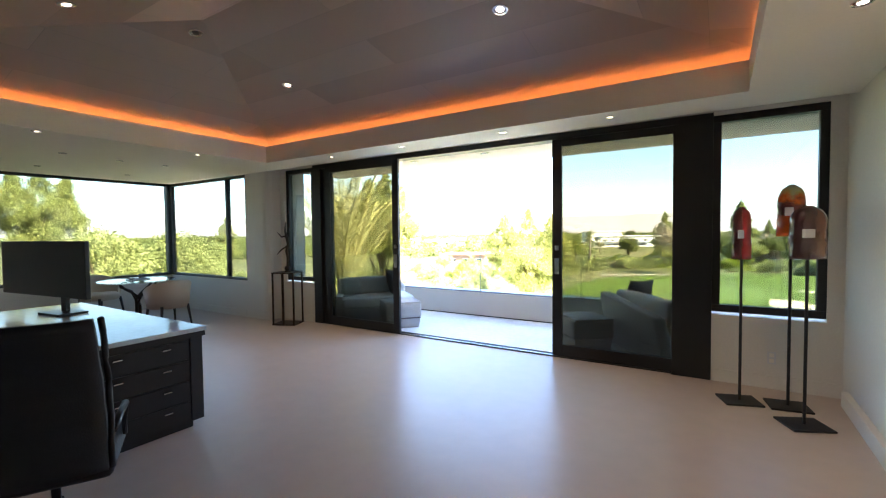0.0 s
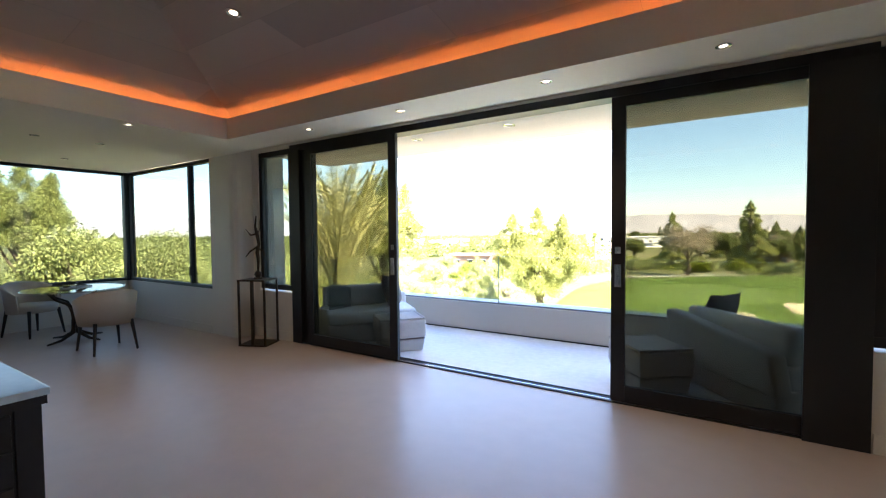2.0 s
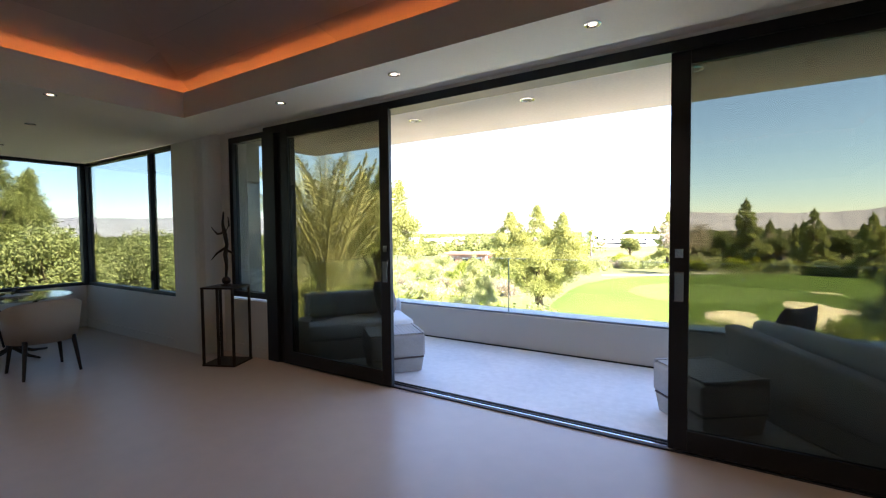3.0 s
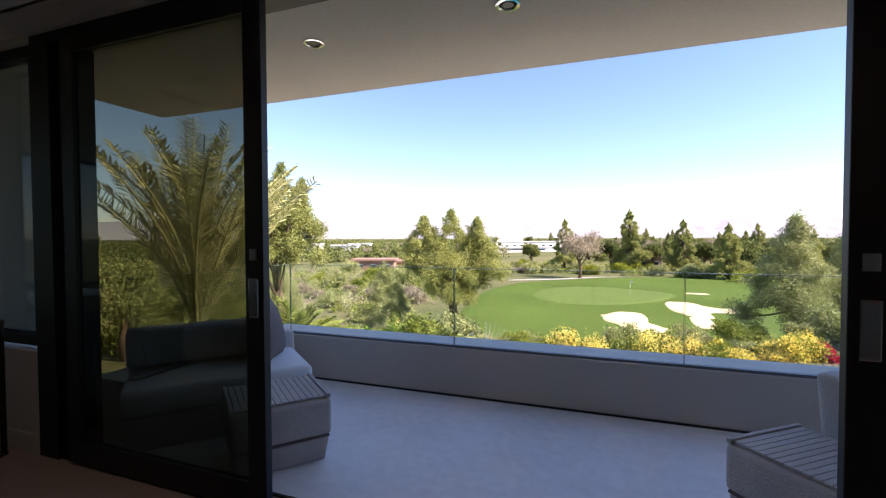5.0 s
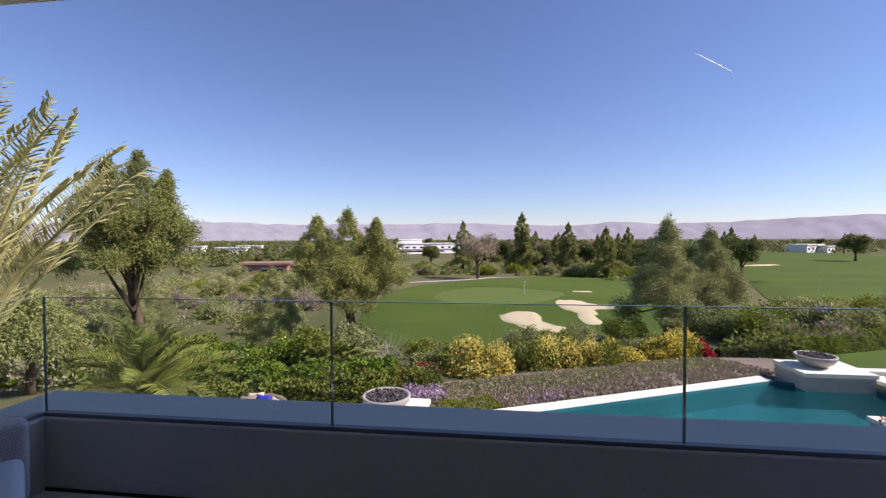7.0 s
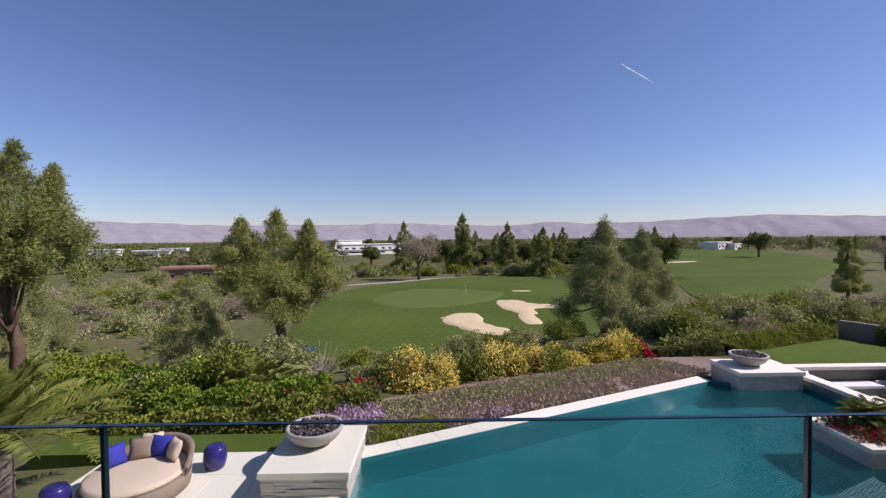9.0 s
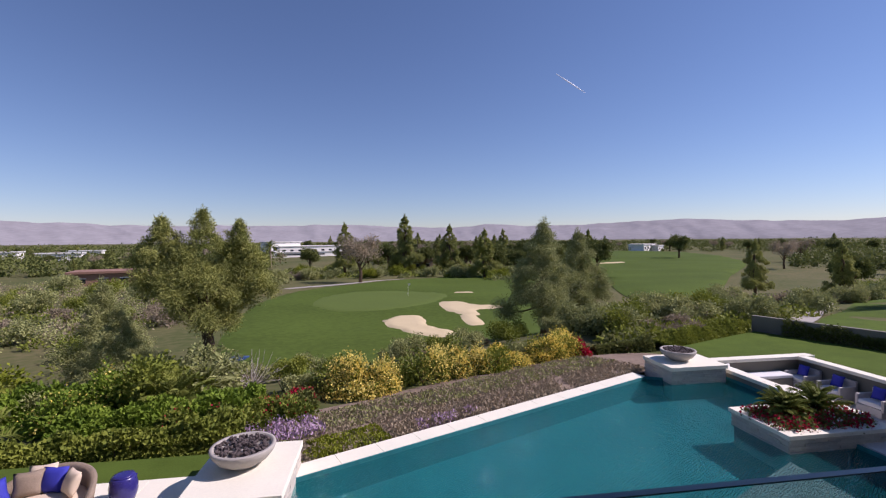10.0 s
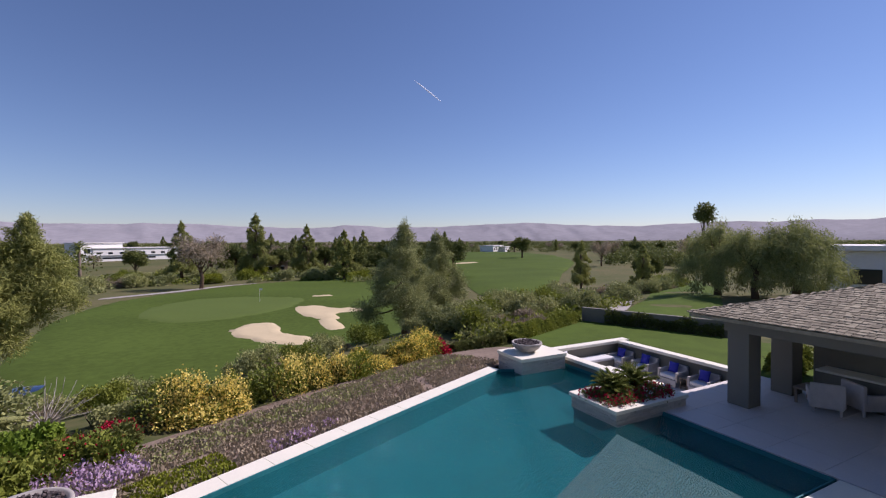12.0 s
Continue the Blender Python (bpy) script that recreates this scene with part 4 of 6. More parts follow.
def patch(name, outline, mat, lift, label, category, rings=14, dip=0.0, rough=0.0):
    """A sheet that lies on the land inside a rounded outline."""
    loop = smooth_loop(outline)
    if rough:
        loop = [(x + rough * noise.noise((x * 0.3, y * 0.3, 1)), y + rough * noise.noise((x * 0.3, y * 0.3, 5))) for x, y in loop]
    lo, hi = np.min(loop, axis=0), np.max(loop, axis=0)
    step = max(hi - lo) / (rings * 2)
    edge = np.array(loop)
    far = lambda x, y: float(np.min(np.hypot(edge[:, 0] - x, edge[:, 1] - y)))
    pts = [Vector(p) for p in loop]
    n = len(pts)
    for gx_ in np.arange(lo[0] + step / 2, hi[0], step):
        for gy_ in np.arange(lo[1] + step / 2, hi[1], step):
            if far(gx_, gy_) > step * 0.6:
                pts.append(Vector((gx_, gy_)))
    flat, _, fs, *_ = geometry.delaunay_2d_cdt(pts, [(k, (k + 1) % n) for k in range(n)], [], 1, 1e-5)
    vs = []
    for p in flat:
        e = far(p.x, p.y)
        vs.append((p.x, p.y, ground(p.x, p.y) + lift * (0.15 if e < 1e-3 else 1) - dip * min(e / 1.5, 1)))
    me = bpy.data.meshes.new(name)
    me.from_pydata(vs, [], fs)
    me.materials.append(mat)
    for p in me.polygons:
        p.use_smooth = True
    return tagged(new(name, me), label, category, "", "structure")


patch("fairway", [(-11.5, 36.5), (-5.7, 35.2), (3, 38), (8, 40.5), (15, 46), (20, 58), (26, 80), (38, 100), (44, 136), (30, 132), (16, 120), (-3, 108), (-15, 92), (-20, 76), (-19, 58), (-16, 44)], FAIRWAY, 0.16, "mown green golf fairway", "fairway", 40)
patch("far_fairway", [(34, 66), (50, 70), (78, 98), (140, 164), (200, 280), (190, 330), (110, 240), (70, 150), (48, 100)], FAIRWAY, 0.5, "distant mown golf fairway", "fairway", 40)
patch("putting_green", [(-13, 69), (-12, 78), (-6.5, 84.5), (2, 83), (8.2, 77.5), (6.5, 70), (2, 64.5), (-6.7, 61.5)], GREEN, 0.24, "pale close-mown putting green", "putting green", 10)
patch("bunker", [(-2.9, 52.6), (-1.3, 58.4), (1.6, 58.2), (2.6, 55), (2.0, 52.2), (3.2, 50), (4.8, 47.2), (3.6, 45), (1.2, 46), (-1.1, 49.4)], SAND, 0.36, "pale sand bunker on the golf course", "bunker", 10, 0.10, 0.5)
patch("bunker", [(4.7, 66.3), (7.0, 68.8), (10.5, 65.5), (13.7, 62.8), (13.3, 61.2), (9.8, 61.0), (9.0, 57.5), (8.8, 53), (7.0, 50.2), (5.9, 52), (6.2, 57), (5.2, 62)], SAND, 0.36, "pale sand bunker on the golf course", "bunker", 10, 0.10, 0.5)
patch("bunker", [(9.4, 79), (12.5, 78.5), (12.4, 77.2), (9.6, 77.8)], SAND, 0.3, "small far sand bunker", "bunker", 4, 0.05, 0.2)
patch("bunker", [(75, 160), (82, 156), (92, 162), (84, 166)], SAND, 0.7, "far sand bunker", "bunker", 4, 0.05, 0.4)
patch("planting_bed", [(-6.8, 17.2), (-4.0, 16.7), (0, 18.5), (5.8, 21.3), (9.4, 22.2), (9.0, 24.2), (5.5, 25.0), (0, 23.2), (-4, 21.4), (-6.8, 19.8)], BED, 0.05, "mulched bed of low lilac and brown ground cover", "garden bed", 12, 0, 0.3)
patch("cart_path", [(-19, 92), (-9, 104), (-2, 111.5), (3, 114.5), (3, 115.2), (-4, 112.6), (-11, 105.0), (-20, 93.6)], CONCRETE, 0.3, "pale curving cart path", "path", 3)
patch("cart_path", [(22, 30.2), (27, 34), (40, 45), (77, 68), (75, 64.5), (44, 44.5), (32, 36), (22.5, 28.8)], CONCRETE, 0.35, "grey curving path beside a lawn", "path", 3)
patch("far_lawn", [(21.8, 28), (33, 35.4), (45, 44), (72, 63.5), (86, 65), (60, 45), (40, 33), (27, 25), (21, 24.4)], LAWN, 0.4, "sunlit neighbouring lawn", "lawn", 8)

POND = material("still_pond_water", (0.02, 0.04, 0.09), 0.08, vary=0.1, grain=2, stain=0.5, spec=0.8)
patch("pond", [(-16.5, 41), (-14, 42.5), (-12.2, 41.6), (-13.5, 39.6), (-16, 39.4)], POND, 0.22, "small still pond at the fairway edge", "pond", 4)
flag = thing("golf_flag", (1.5, 75.5, ground(1.5, 75.5)), "thin flagstick with a white flag on the green", "flag")
part("stick", tube([(0, 0, 0), (0, 0, 2.2)], 0.018, 8), WHITEWALL, flag)
part("flag", box(0.018, 0.36, -0.01, 0.01, 1.93, 2.18), WHITEWALL, flag)

# ---- pool terrace ----
DZ = -3.35
WZ = -3.46
cop0, cop1 = Vector((-4.62, 15.85)), Vector((6.55, 20.85))
cdir = (cop1 - cop0).normalized()
cnor = Vector((-cdir.y, cdir.x))


def xy(v):
    return (v.x, v.y)


def slab_row(name, label, pieces, mat, z0, z1, bevel=0.008, category="paving"):
    th = thing(name, (0, 0, 0), label, category, "", 0, "structure")
    for poly in pieces:
        part("slab", prism(poly, z0, z1, bevel=bevel), mat, th)
    return th


# infinity coping in long stone slabs
n = 12
L = (cop1 - cop0).length
slab_row("pool_coping", "white limestone coping along the pool edge",
         [[xy(cop0 + cdir * (L * k / n + 0.003)), xy(cop0 + cdir * (L * (k + 1) / n - 0.003)), xy(cop0 + cdir * (L * (k + 1) / n - 0.003) + cnor * 0.52), xy(cop0 + cdir * (L * k / n + 0.003) + cnor * 0.52)] for k in range(n)],
         WHITESTONE, DZ - 0.30, DZ, 0.01, "coping")
bm = prism([xy(cop0 - cdir * 0.2), xy(cop1 + cdir * 0.6), xy(cop1 + cdir * 0.6 + cnor * 0.5), xy(cop0 - cdir * 0.2 + cnor * 0.5)], -5.6, DZ - 0.305)
setting("pool_edge_wall", bm, LEDGER, "stone wall under the pool coping", "wall")

pool = [(-4.7, 11.3), (8.4, 11.3), (8.4, 15.5), (9.33, 15.5), (9.33, 20.62), (7.0, 20.62), xy(cop1), xy(cop0), (-4.7, 15.8)]
bm = bmesh.new()
bm.faces.new([bm.verts.new((x, y, WZ)) for x, y in pool])
water = setting("water", bm, WATER, "clear turquoise rippled pool water", "water")
water.visible_shadow = False
deep = prism(pool, -5.2, -4.02)
setting("pool_bottom", deep, POOLWALL, "teal pool bottom", "pool")
bm = bmesh.new()
for (x0, y0), (x1, y1) in zip(pool, pool[1:] + pool[:1]):
    a, b = Vector((x0, y0)), Vector((x1, y1))
    o = (b - a).normalized()
    o = Vector((-o.y, o.x)) * 0.03
    prism([xy(a), xy(b), xy(b + o), xy(a + o)], -5.2, WZ + 0.1, bm=bm)
setting("pool_wall", bm, POOLWALL, "dark teal pool wall", "pool")
shelf = [(6.50, 15.20), (2.7, 13.50), (-2.7, 11.3), (6.45, 11.3)]
setting("pool_shelf", prism(shelf, -5.0, -3.60), POOLSHELF, "shallow pale sun shelf in the pool", "pool")

# Greyer than the white paving: the pavilion's shade is put into patio_east's colour.
PATIOSTONE = material("greyed_patio_stone", (0.60, 0.565, 0.53), 0.7, vary=0.08, grain=25, stain=1.2, bump=0.1)


def paving(name, x0, x1, y0, y1, label, nx, ny, skip=None, mat=WHITESTONE):
    th = thing(name, (0, 0, 0), label, "paving", "", 0, "structure")
    dx, dy = (x1 - x0) / nx, (y1 - y0) / ny
    base = prism([(0.004, 0.004), (dx - 0.004, 0.004), (dx - 0.004, dy - 0.004), (0.004, dy - 0.004)], -0.06, 0, bevel=0.004)
    me = None
    for i in range(nx):
        for j in range(ny):
            if skip and skip(x0 + (i + 0.5) * dx, y0 + (j + 0.5) * dy):
                continue
            if me is None:
                ob = part("slab", base, mat, th)
                me = ob.data
            else:
                ob = new("slab", me); ob.parent = th
            ob.location = (x0 + i * dx, y0 + j * dy, DZ)
    part("bedding", box(x0, x1, y0, y1, -5.5, DZ - 0.062), CONCRETE, th)
    return th


paving("patio_west", -10.4, -4.75, 8.4, 16.25, "bright white stone pool patio", 6, 8)
paving("patio_south", -4.7, 8.4, 5.9, 11.25, "white stone patio between house and pool", 11, 5)
paving("patio_east", 8.45, 14.35, 5.9, 16.1, "stone patio under the pavilion, greyed in colour for the shade there", 6, 9, None, PATIOSTONE)
setting("patio_under_house", box(-10.4, 8.4, 5.3, 8.38, -5.5, DZ - 0.01), CONCRETE, "concrete apron at the house", "paving")
setting("lawn_strip", box(-12.5, -4.9, 16.27, 17.25, -5.0, DZ - 0.02), LAWN, "narrow strip of mown lawn by the patio", "lawn")
bm = prism([(9.2, 21.72), (13.8, 21.72), (13.8, 16.12), (14.4, 16.1), (14.4, 6.0), (21.4, 6.0), (21.4, 16.12), (19.4, 20.2), (16.7, 26.9), (9.6, 24.2), (9.2, 22.6)], -5.2, DZ - 0.03)
setting("lawn", bm, LAWN, "mown green lawn beyond the sunken lounge", "lawn")


def stone_pedestal(x0, x1, y0, y1, label):
    """White slab top over courses of stacked ledger stone, each stone its own piece."""
    th = thing("pedestal", (0, 0, 0), label, "pedestal", "fire bowl pedestals")
    zt = -2.86
    part("cap", box(x0, x1, y0, y1, zt - 0.13, zt, 0.008), WHITESTONE, th, "white limestone cap")
    part("core", box(x0 + 0.09, x1 - 0.09, y0 + 0.09, y1 - 0.09, -5.2, zt - 0.13), LEDGER, th)
    rng = random.Random(int(x0 * 10))
    for side in range(2):
        for c in range(9):
            z = zt - 0.135 - (c + 1) * 0.065
            a, end = (x0 + 0.05, x1 - 0.05) if side == 0 else (y0 + 0.05, y1 - 0.05)
            while a < end - 0.05:
                ln = min(rng.uniform(0.2, 0.5), end - a)
                pr = rng.uniform(0.0, 0.03)
                if side == 0:
                    bm = box(a + 0.003, a + ln - 0.003, y0 + 0.05 - pr, y0 + 0.09, z + 0.003, z + 0.062)
                elif x0 < 0:
                    bm = box(x1 - 0.09, x1 - 0.05 + pr, a + 0.003, a + ln - 0.003, z + 0.003, z + 0.062)
                else:
                    bm = box(x0 + 0.05 - pr, x0 + 0.09, a + 0.003, a + ln - 0.003, z + 0.003, z + 0.062)
                part("stone", bm, LEDGER, th)
                a += ln
    return th


stone_pedestal(-6.32, -4.55, 14.35, 16.5, "white-capped stacked stone pedestal at the pool corner")
stone_pedestal(7.0, 9.15, 20.05, 21.7, "white-capped stacked stone pedestal at the far pool end")


def fire_bowl(x, y, r):
    th = thing("fire_bowl", (x, y, -2.86), "round grey concrete fire bowl filled with lava rock", "fire bowl", "fire bowls")
    k = r / 0.6
    part("bowl", lathe([(0.26 * k, 0), (0.30 * k, 0.03), (0.46 * k, 0.13), (0.57 * k, 0.27), (0.60 * k, 0.36), (0.59 * k, 0.385), (0.53 * k, 0.385), (0.51 * k, 0.33), (0.2 * k, 0.30)], 40), CONCRETE, th, "tapered grey concrete bowl", True)
    rng = random.Random(3)
    rocks = []
    for i in range(3):
        b = bmesh.new()
        bmesh.ops.create_icosphere(b, subdivisions=1, radius=0.042)
        for v in b.verts:
            v.co *= rng.uniform(0.7, 1.2)
        ob = part("lava_rock", b, LAVA, th)
        rocks.append(ob.data)
        ob.location = (0.1 * i - 0.1, 0.05, 0.36)
    for i in range(140):
        rr, a = 0.48 * k * math.sqrt(rng.random()), rng.uniform(0, 6.28)
        ob = new("lava_rock", rocks[i % 3]); ob.parent = th
        ob.location, ob.rotation_euler = (rr * math.cos(a), rr * math.sin(a), 0.35 + rng.uniform(0, 0.04)), (rng.uniform(0, 6), rng.uniform(0, 6), 0)


fire_bowl(-5.55, 15.62, 0.62)
fire_bowl(7.9, 20.95, 0.6)

# ---- leaves ----
def mesh_of(name, verts, faces, mat):
    me = bpy.data.meshes.new(name)
    me.from_pydata(verts.tolist(), [], faces.tolist())
    me.materials.append(mat)
    return me


def leaf_cloud(centres, normals, size, rng, long=1.6, droop=0.0):
    """One bent leaf of four corners at each centre, turned about its own way out."""
    n = len(centres)
    d = normals + rng.normal(0, 0.55, (n, 3))
    d[:, 2] -= droop
    d /= np.linalg.norm(d, axis=1)[:, None]
    r = rng.normal(0, 1, (n, 3))
    u = np.cross(d, r); u /= np.linalg.norm(u, axis=1)[:, None] + 1e-9
    s = size * rng.uniform(0.6, 1.3, (n, 1))
    a = centres - u * s * 0.5
    b = centres + d * s * long * 0.55 - np.cross(d, u) * s * 0.12
    c = centres + u * s * 0.5
    e = centres - d * s * long * 0.55
    verts = np.stack([e, a, b, c], 1).reshape(-1, 3)
    faces = np.arange(4 * n).reshape(-1, 4)
    return verts, faces


def blob_points(blobs, count, rng, shell=0.45):
    """Points in the outer part of a set of ellipsoids (centre, radii)."""
    vol = np.array([np.prod(b[1]) ** 0.67 for b in blobs]); vol = vol / vol.sum()
    pts, nor = [], []
    for (c, r), share in zip(blobs, vol):
        k = max(int(count * share), 8)
        v = rng.normal(0, 1, (k, 3)); v /= np.linalg.norm(v, axis=1)[:, None]
        rad = 1 - shell * rng.random((k, 1)) ** 1.6
        bump = 1 + 0.22 * np.sin(v[:, :1] * 7 + c[0] * 3) * np.cos(v[:, 1:2] * 6 + c[1] * 2) + 0.12 * rng.normal(0, 1, (k, 1))
        pts.append(np.array(c) + v * np.array(r) * rad * bump); nor.append(v)
    return np.concatenate(pts), np.concatenate(nor)


def tree(name, label, category, trunk, blobs, count, leaf, mat, seed, long=1.8, droop=0.0, limbs=6, bark=None, group=""):
    """Unit-built tree at the origin: a tapered trunk, limbs into the crown, a crown of separate leaves."""
    rng = np.random.default_rng(seed)
    th = thing(name, (0, 0, 0), label, category, group)
    h, r = trunk
    bm = tube([(0, 0, -0.3), (0.03 * h, 0.01 * h, h * 0.35), (-0.02 * h, 0.02 * h, h * 0.7), (0, 0, h)], [r * 1.25, r, r * 0.75, r * 0.35], 9)
    for k in range(limbs):
        c = np.array(blobs[k % len(blobs)][0]); z = h * (0.4 + 0.5 * k / max(limbs, 1))
        tube([(0, 0, z), tuple(c * 0.5 + np.array([0, 0, z * 0.45])), tuple(c)], [r * 0.5, r * 0.3, r * 0.08], 6, bm)
    part("trunk", bm, bark or BARK, th, "", True)
    p, nn = blob_points(blobs, count, rng, 0.85)
    v, f = leaf_cloud(p, nn, leaf, rng, long, droop)
    ob = new("crown", mesh_of("crown", v, f, mat)); ob.parent = th
    return th


def shrub(name, label, category, blobs, count, leaf, mat, seed, group="", long=1.4, flowers=None, fcount=0, kind="", fsize=0.09):
    rng = np.random.default_rng(seed)
    th = thing(name, (0, 0, 0), label, category, group, 0, kind)
    p, nn = blob_points(blobs, count, rng, 0.6)
    p[:, 2] = np.abs(p[:, 2])
    v, f = leaf_cloud(p, nn, leaf, rng, long)
    ob = new("foliage", mesh_of("foliage", v, f, mat)); ob.parent = th
    if flowers:
        p, nn = blob_points(blobs, fcount, rng, 0.12)
        p[:, 2] = np.abs(p[:, 2])
        v, f = leaf_cloud(p, nn, fsize, rng, 1.0)
        ob = new("blossom", mesh_of("blossom", v, f, flowers)); ob.parent = th
    return th


def put(th, x, y, scale=1.0, turn=0.0, z=None):
    th.scale = (scale,) * 3
    th.matrix_basis = pose(x, y, ground(x, y) if z is None else z, 0, 0, turn) @ Matrix.Diagonal((scale, scale, scale, 1))
    return th


def clone(th, x, y, scale=1.0, turn=0.0, z=None, label=""):
    kept = th.scale.copy()
    th.scale = (1, 1, 1)
    c = copy_thing(th, pose(x, y, ground(x, y) if z is None else z, 0, 0, turn))
    c.scale = (scale,) * 3
    th.scale = kept
    if label:
        c["label"] = label
    return c

# ---- garden and course planting ----
def spires(h, lean=0.0, seed=0, width=2.2, low=0.36):
    """Crown masses of an uneven, many-topped pine: branch tufts in layers round three leaders."""
    rng = random.Random(seed)
    out = []
    for dx, top, wide, base in ((0.0, 1.0, 0.62, low + 0.10), (-width * 0.55, 0.95, 0.5, low + 0.16), (width * 0.55, 0.93, 0.5, low + 0.14), (0.0, 0.72, 0.88, low)):
        for k in range(30):
            t = (k + rng.random()) / 30
            a = k * 2.4 + rng.uniform(-0.6, 0.6)
            w = width * wide * (1 - t) ** 0.85 * rng.uniform(0.3, 1.25)
            s = 0.24 + 0.42 * (1 - t) * rng.uniform(0.45, 1.3)
            out.append(((dx + lean * t + w * math.cos(a), 0.3 * dx + w * math.sin(a), h * (base + (top - base) * t) + 0.12 * w), (s * 1.1, s * 1.1, s * 1.0)))
        out.append(((dx + lean, 0.3 * dx, h * (top - 0.03)), (0.2, 0.2, 0.5)))
    return out


def ragged_cone(h, w, seed):
    """Crown masses of an open, uneven cone-shaped pine."""
    r = random.Random(seed)
    out = []
    for k in range(64):
        t = ((k + r.random()) / 64) ** 0.9
        a = k * 2.4 + r.uniform(-0.7, 0.7)
        d = w * (1.0 - t) ** 0.7 * r.uniform(0.3, 1.05)
        s = (0.38 + 0.72 * (1 - t)) * r.uniform(0.6, 1.15)
        out.append(((d * math.cos(a), d * math.sin(a), h * (0.12 + 0.84 * t) + 0.1 * d), (s, s, s * 0.75)))
    out.append(((0.1, 0, h * 0.97), (0.25, 0.25, 0.6)))
    return out


pine_a = tree("pine_tree", "tall dark green pine with three leading tops", "tree", (6.2, 0.26), spires(8.7, 0, 3, 2.8, 0.39), 105000, 0.031, PINE, 11, 5.2, 0.0, 12, group="garden pines")
put(pine_a, -11.1, 28.6, 1.0, 0)
pine_b = tree("pine_tree", "broad green pine with a bare lower trunk", "tree", (7.6, 0.22), spires(10.8, 0.3, 9, 2.5, 0.48), 76000, 0.035, PINE, 12, 5.0, 0.0, 12, group="garden pines")
put(pine_b, -19.7, 23.4, 1.0, 60)
soft = tree("desert_tree", "airy grey-green desert tree with drooping foliage", "tree", (4.5, 0.2), ragged_cone(7.9, 2.7, 21), 60000, 0.034, OLIVE, 13, 4.6, 0.2, 10, group="desert trees")
put(soft, 9.4, 38.2, 1.08, 0)
clone(soft, 13.6, 41.0, 1.02, 140)
clone(soft, -17.4, 32.1, 0.84, 200)
clone(soft, -33.5, 39.5, 0.85, 290)
clone(soft, -14.0, 27.0, 0.55, 20)
clone(soft, -27.0, 31.0, 0.8, 80)

def far_spot(deg, dist):
    """A place by its bearing and distance from the balcony."""
    a = radians(deg)
    return -2.7 + dist * math.sin(a), 6.9 + dist * math.cos(a)


weep = tree("willow_tree", "wide drooping grey-green pepper tree", "tree", (4.5, 0.35), [((5.4 * math.cos(k * 2.4) * math.sqrt((k + 0.5) / 44), 4.2 * math.sin(k * 2.4) * math.sqrt((k + 0.5) / 44), 6.9 - 5.2 * ((k + 0.5) / 44) ** 1.3 + 0.8 * math.sin(k * 5.1)), (1.0 + 0.4 * math.sin(k * 3.3), 1.0, 1.3 + 0.5 * math.cos(k * 1.7))) for k in range(44)], 26000, 0.075, PEPPER, 14, 4.2, 1.3, 10)
for k, (deg, dist, sc, turn) in enumerate(((58.4, 48, 0.79, 30), (61.8, 45, 0.70, 120), (65.2, 46, 0.76, 200))):
    (put if k == 0 else clone)(weep, *far_spot(deg, dist), sc, turn)
tall = tree("eucalyptus_tree", "thin tall tree with a small tufted top", "tree", (9.5, 0.16), [((0, 0, 10.2), (1.2, 1.2, 1.0)), ((0.7, 0, 9.2), (0.8, 0.8, 0.6)), ((-0.7, 0.2, 9.4), (0.7, 0.7, 0.6))], 1800, 0.16, DARKLEAF, 15, 2.0, 0, 3)
put(tall, *far_spot(57.1, 68), 1.03, 0)
conifer = tree("conifer_tree", "green uneven conifer on the golf course", "tree", (10.5, 0.26), ragged_cone(12, 3.4, 5), 30000, 0.085, PINE, 16, 3.4, 0.1, 10, group="course conifers")
put(conifer, 53, 65, 0.72, 0)
clone(conifer, *far_spot(50.8, 64), 0.58, 75)
roundtree = tree("shade_tree", "rounded dark green shade tree", "tree", (4.5, 0.3), [((1.6 * math.cos(k * 2.4), 1.6 * math.sin(k * 2.4), 4.6 + 0.55 * (k % 5)), (1.6, 1.6, 1.3)) for k in range(9)], 6500, 0.24, DARKLEAF, 17, 1.8, 0, 8, group="shade trees")
put(roundtree, 65, 61, 0.85, 0)
bare = tree("bare_tree", "grey leafless spreading tree", "tree", (4.2, 0.22), [((1.9 * math.cos(k * 2.2), 1.9 * math.sin(k * 2.2), 4.4 + 0.5 * (k % 4)), (1.4, 1.4, 1.2)) for k in range(9)], 3800, 0.10, SAGE, 18, 3.6, 0, 9)
put(bare, -7.4, 108, 1.55, 0)

# far pines on the course
for deg, dist, sc, kind in ((-4.5, 128, 1.25, 0), (3.2, 132, 1.45, 0), (9.0, 128, 1.2, 0), (13.6, 112, 1.05, 0), (14.8, 118, 1.1, 1), (-1.6, 140, 1.0, 1), (5.8, 138, 1.0, 1), (11.2, 140, 1.05, 1), (1.0, 145, 1.1, 1), (17.6, 130, 0.9, 1), (20.8, 138, 0.95, 0), (22.5, 142, 0.95, 1), (27.6, 125, 1.25, 1), (25.0, 150, 1.0, 0), (36.5, 215, 1.3, 1), (-8.8, 150, 1.0, 1), (7.4, 150, 0.9, 0)):
    x, y = far_spot(deg, dist)
    clone(conifer if kind == 0 else roundtree, x, y, sc, deg * 37)

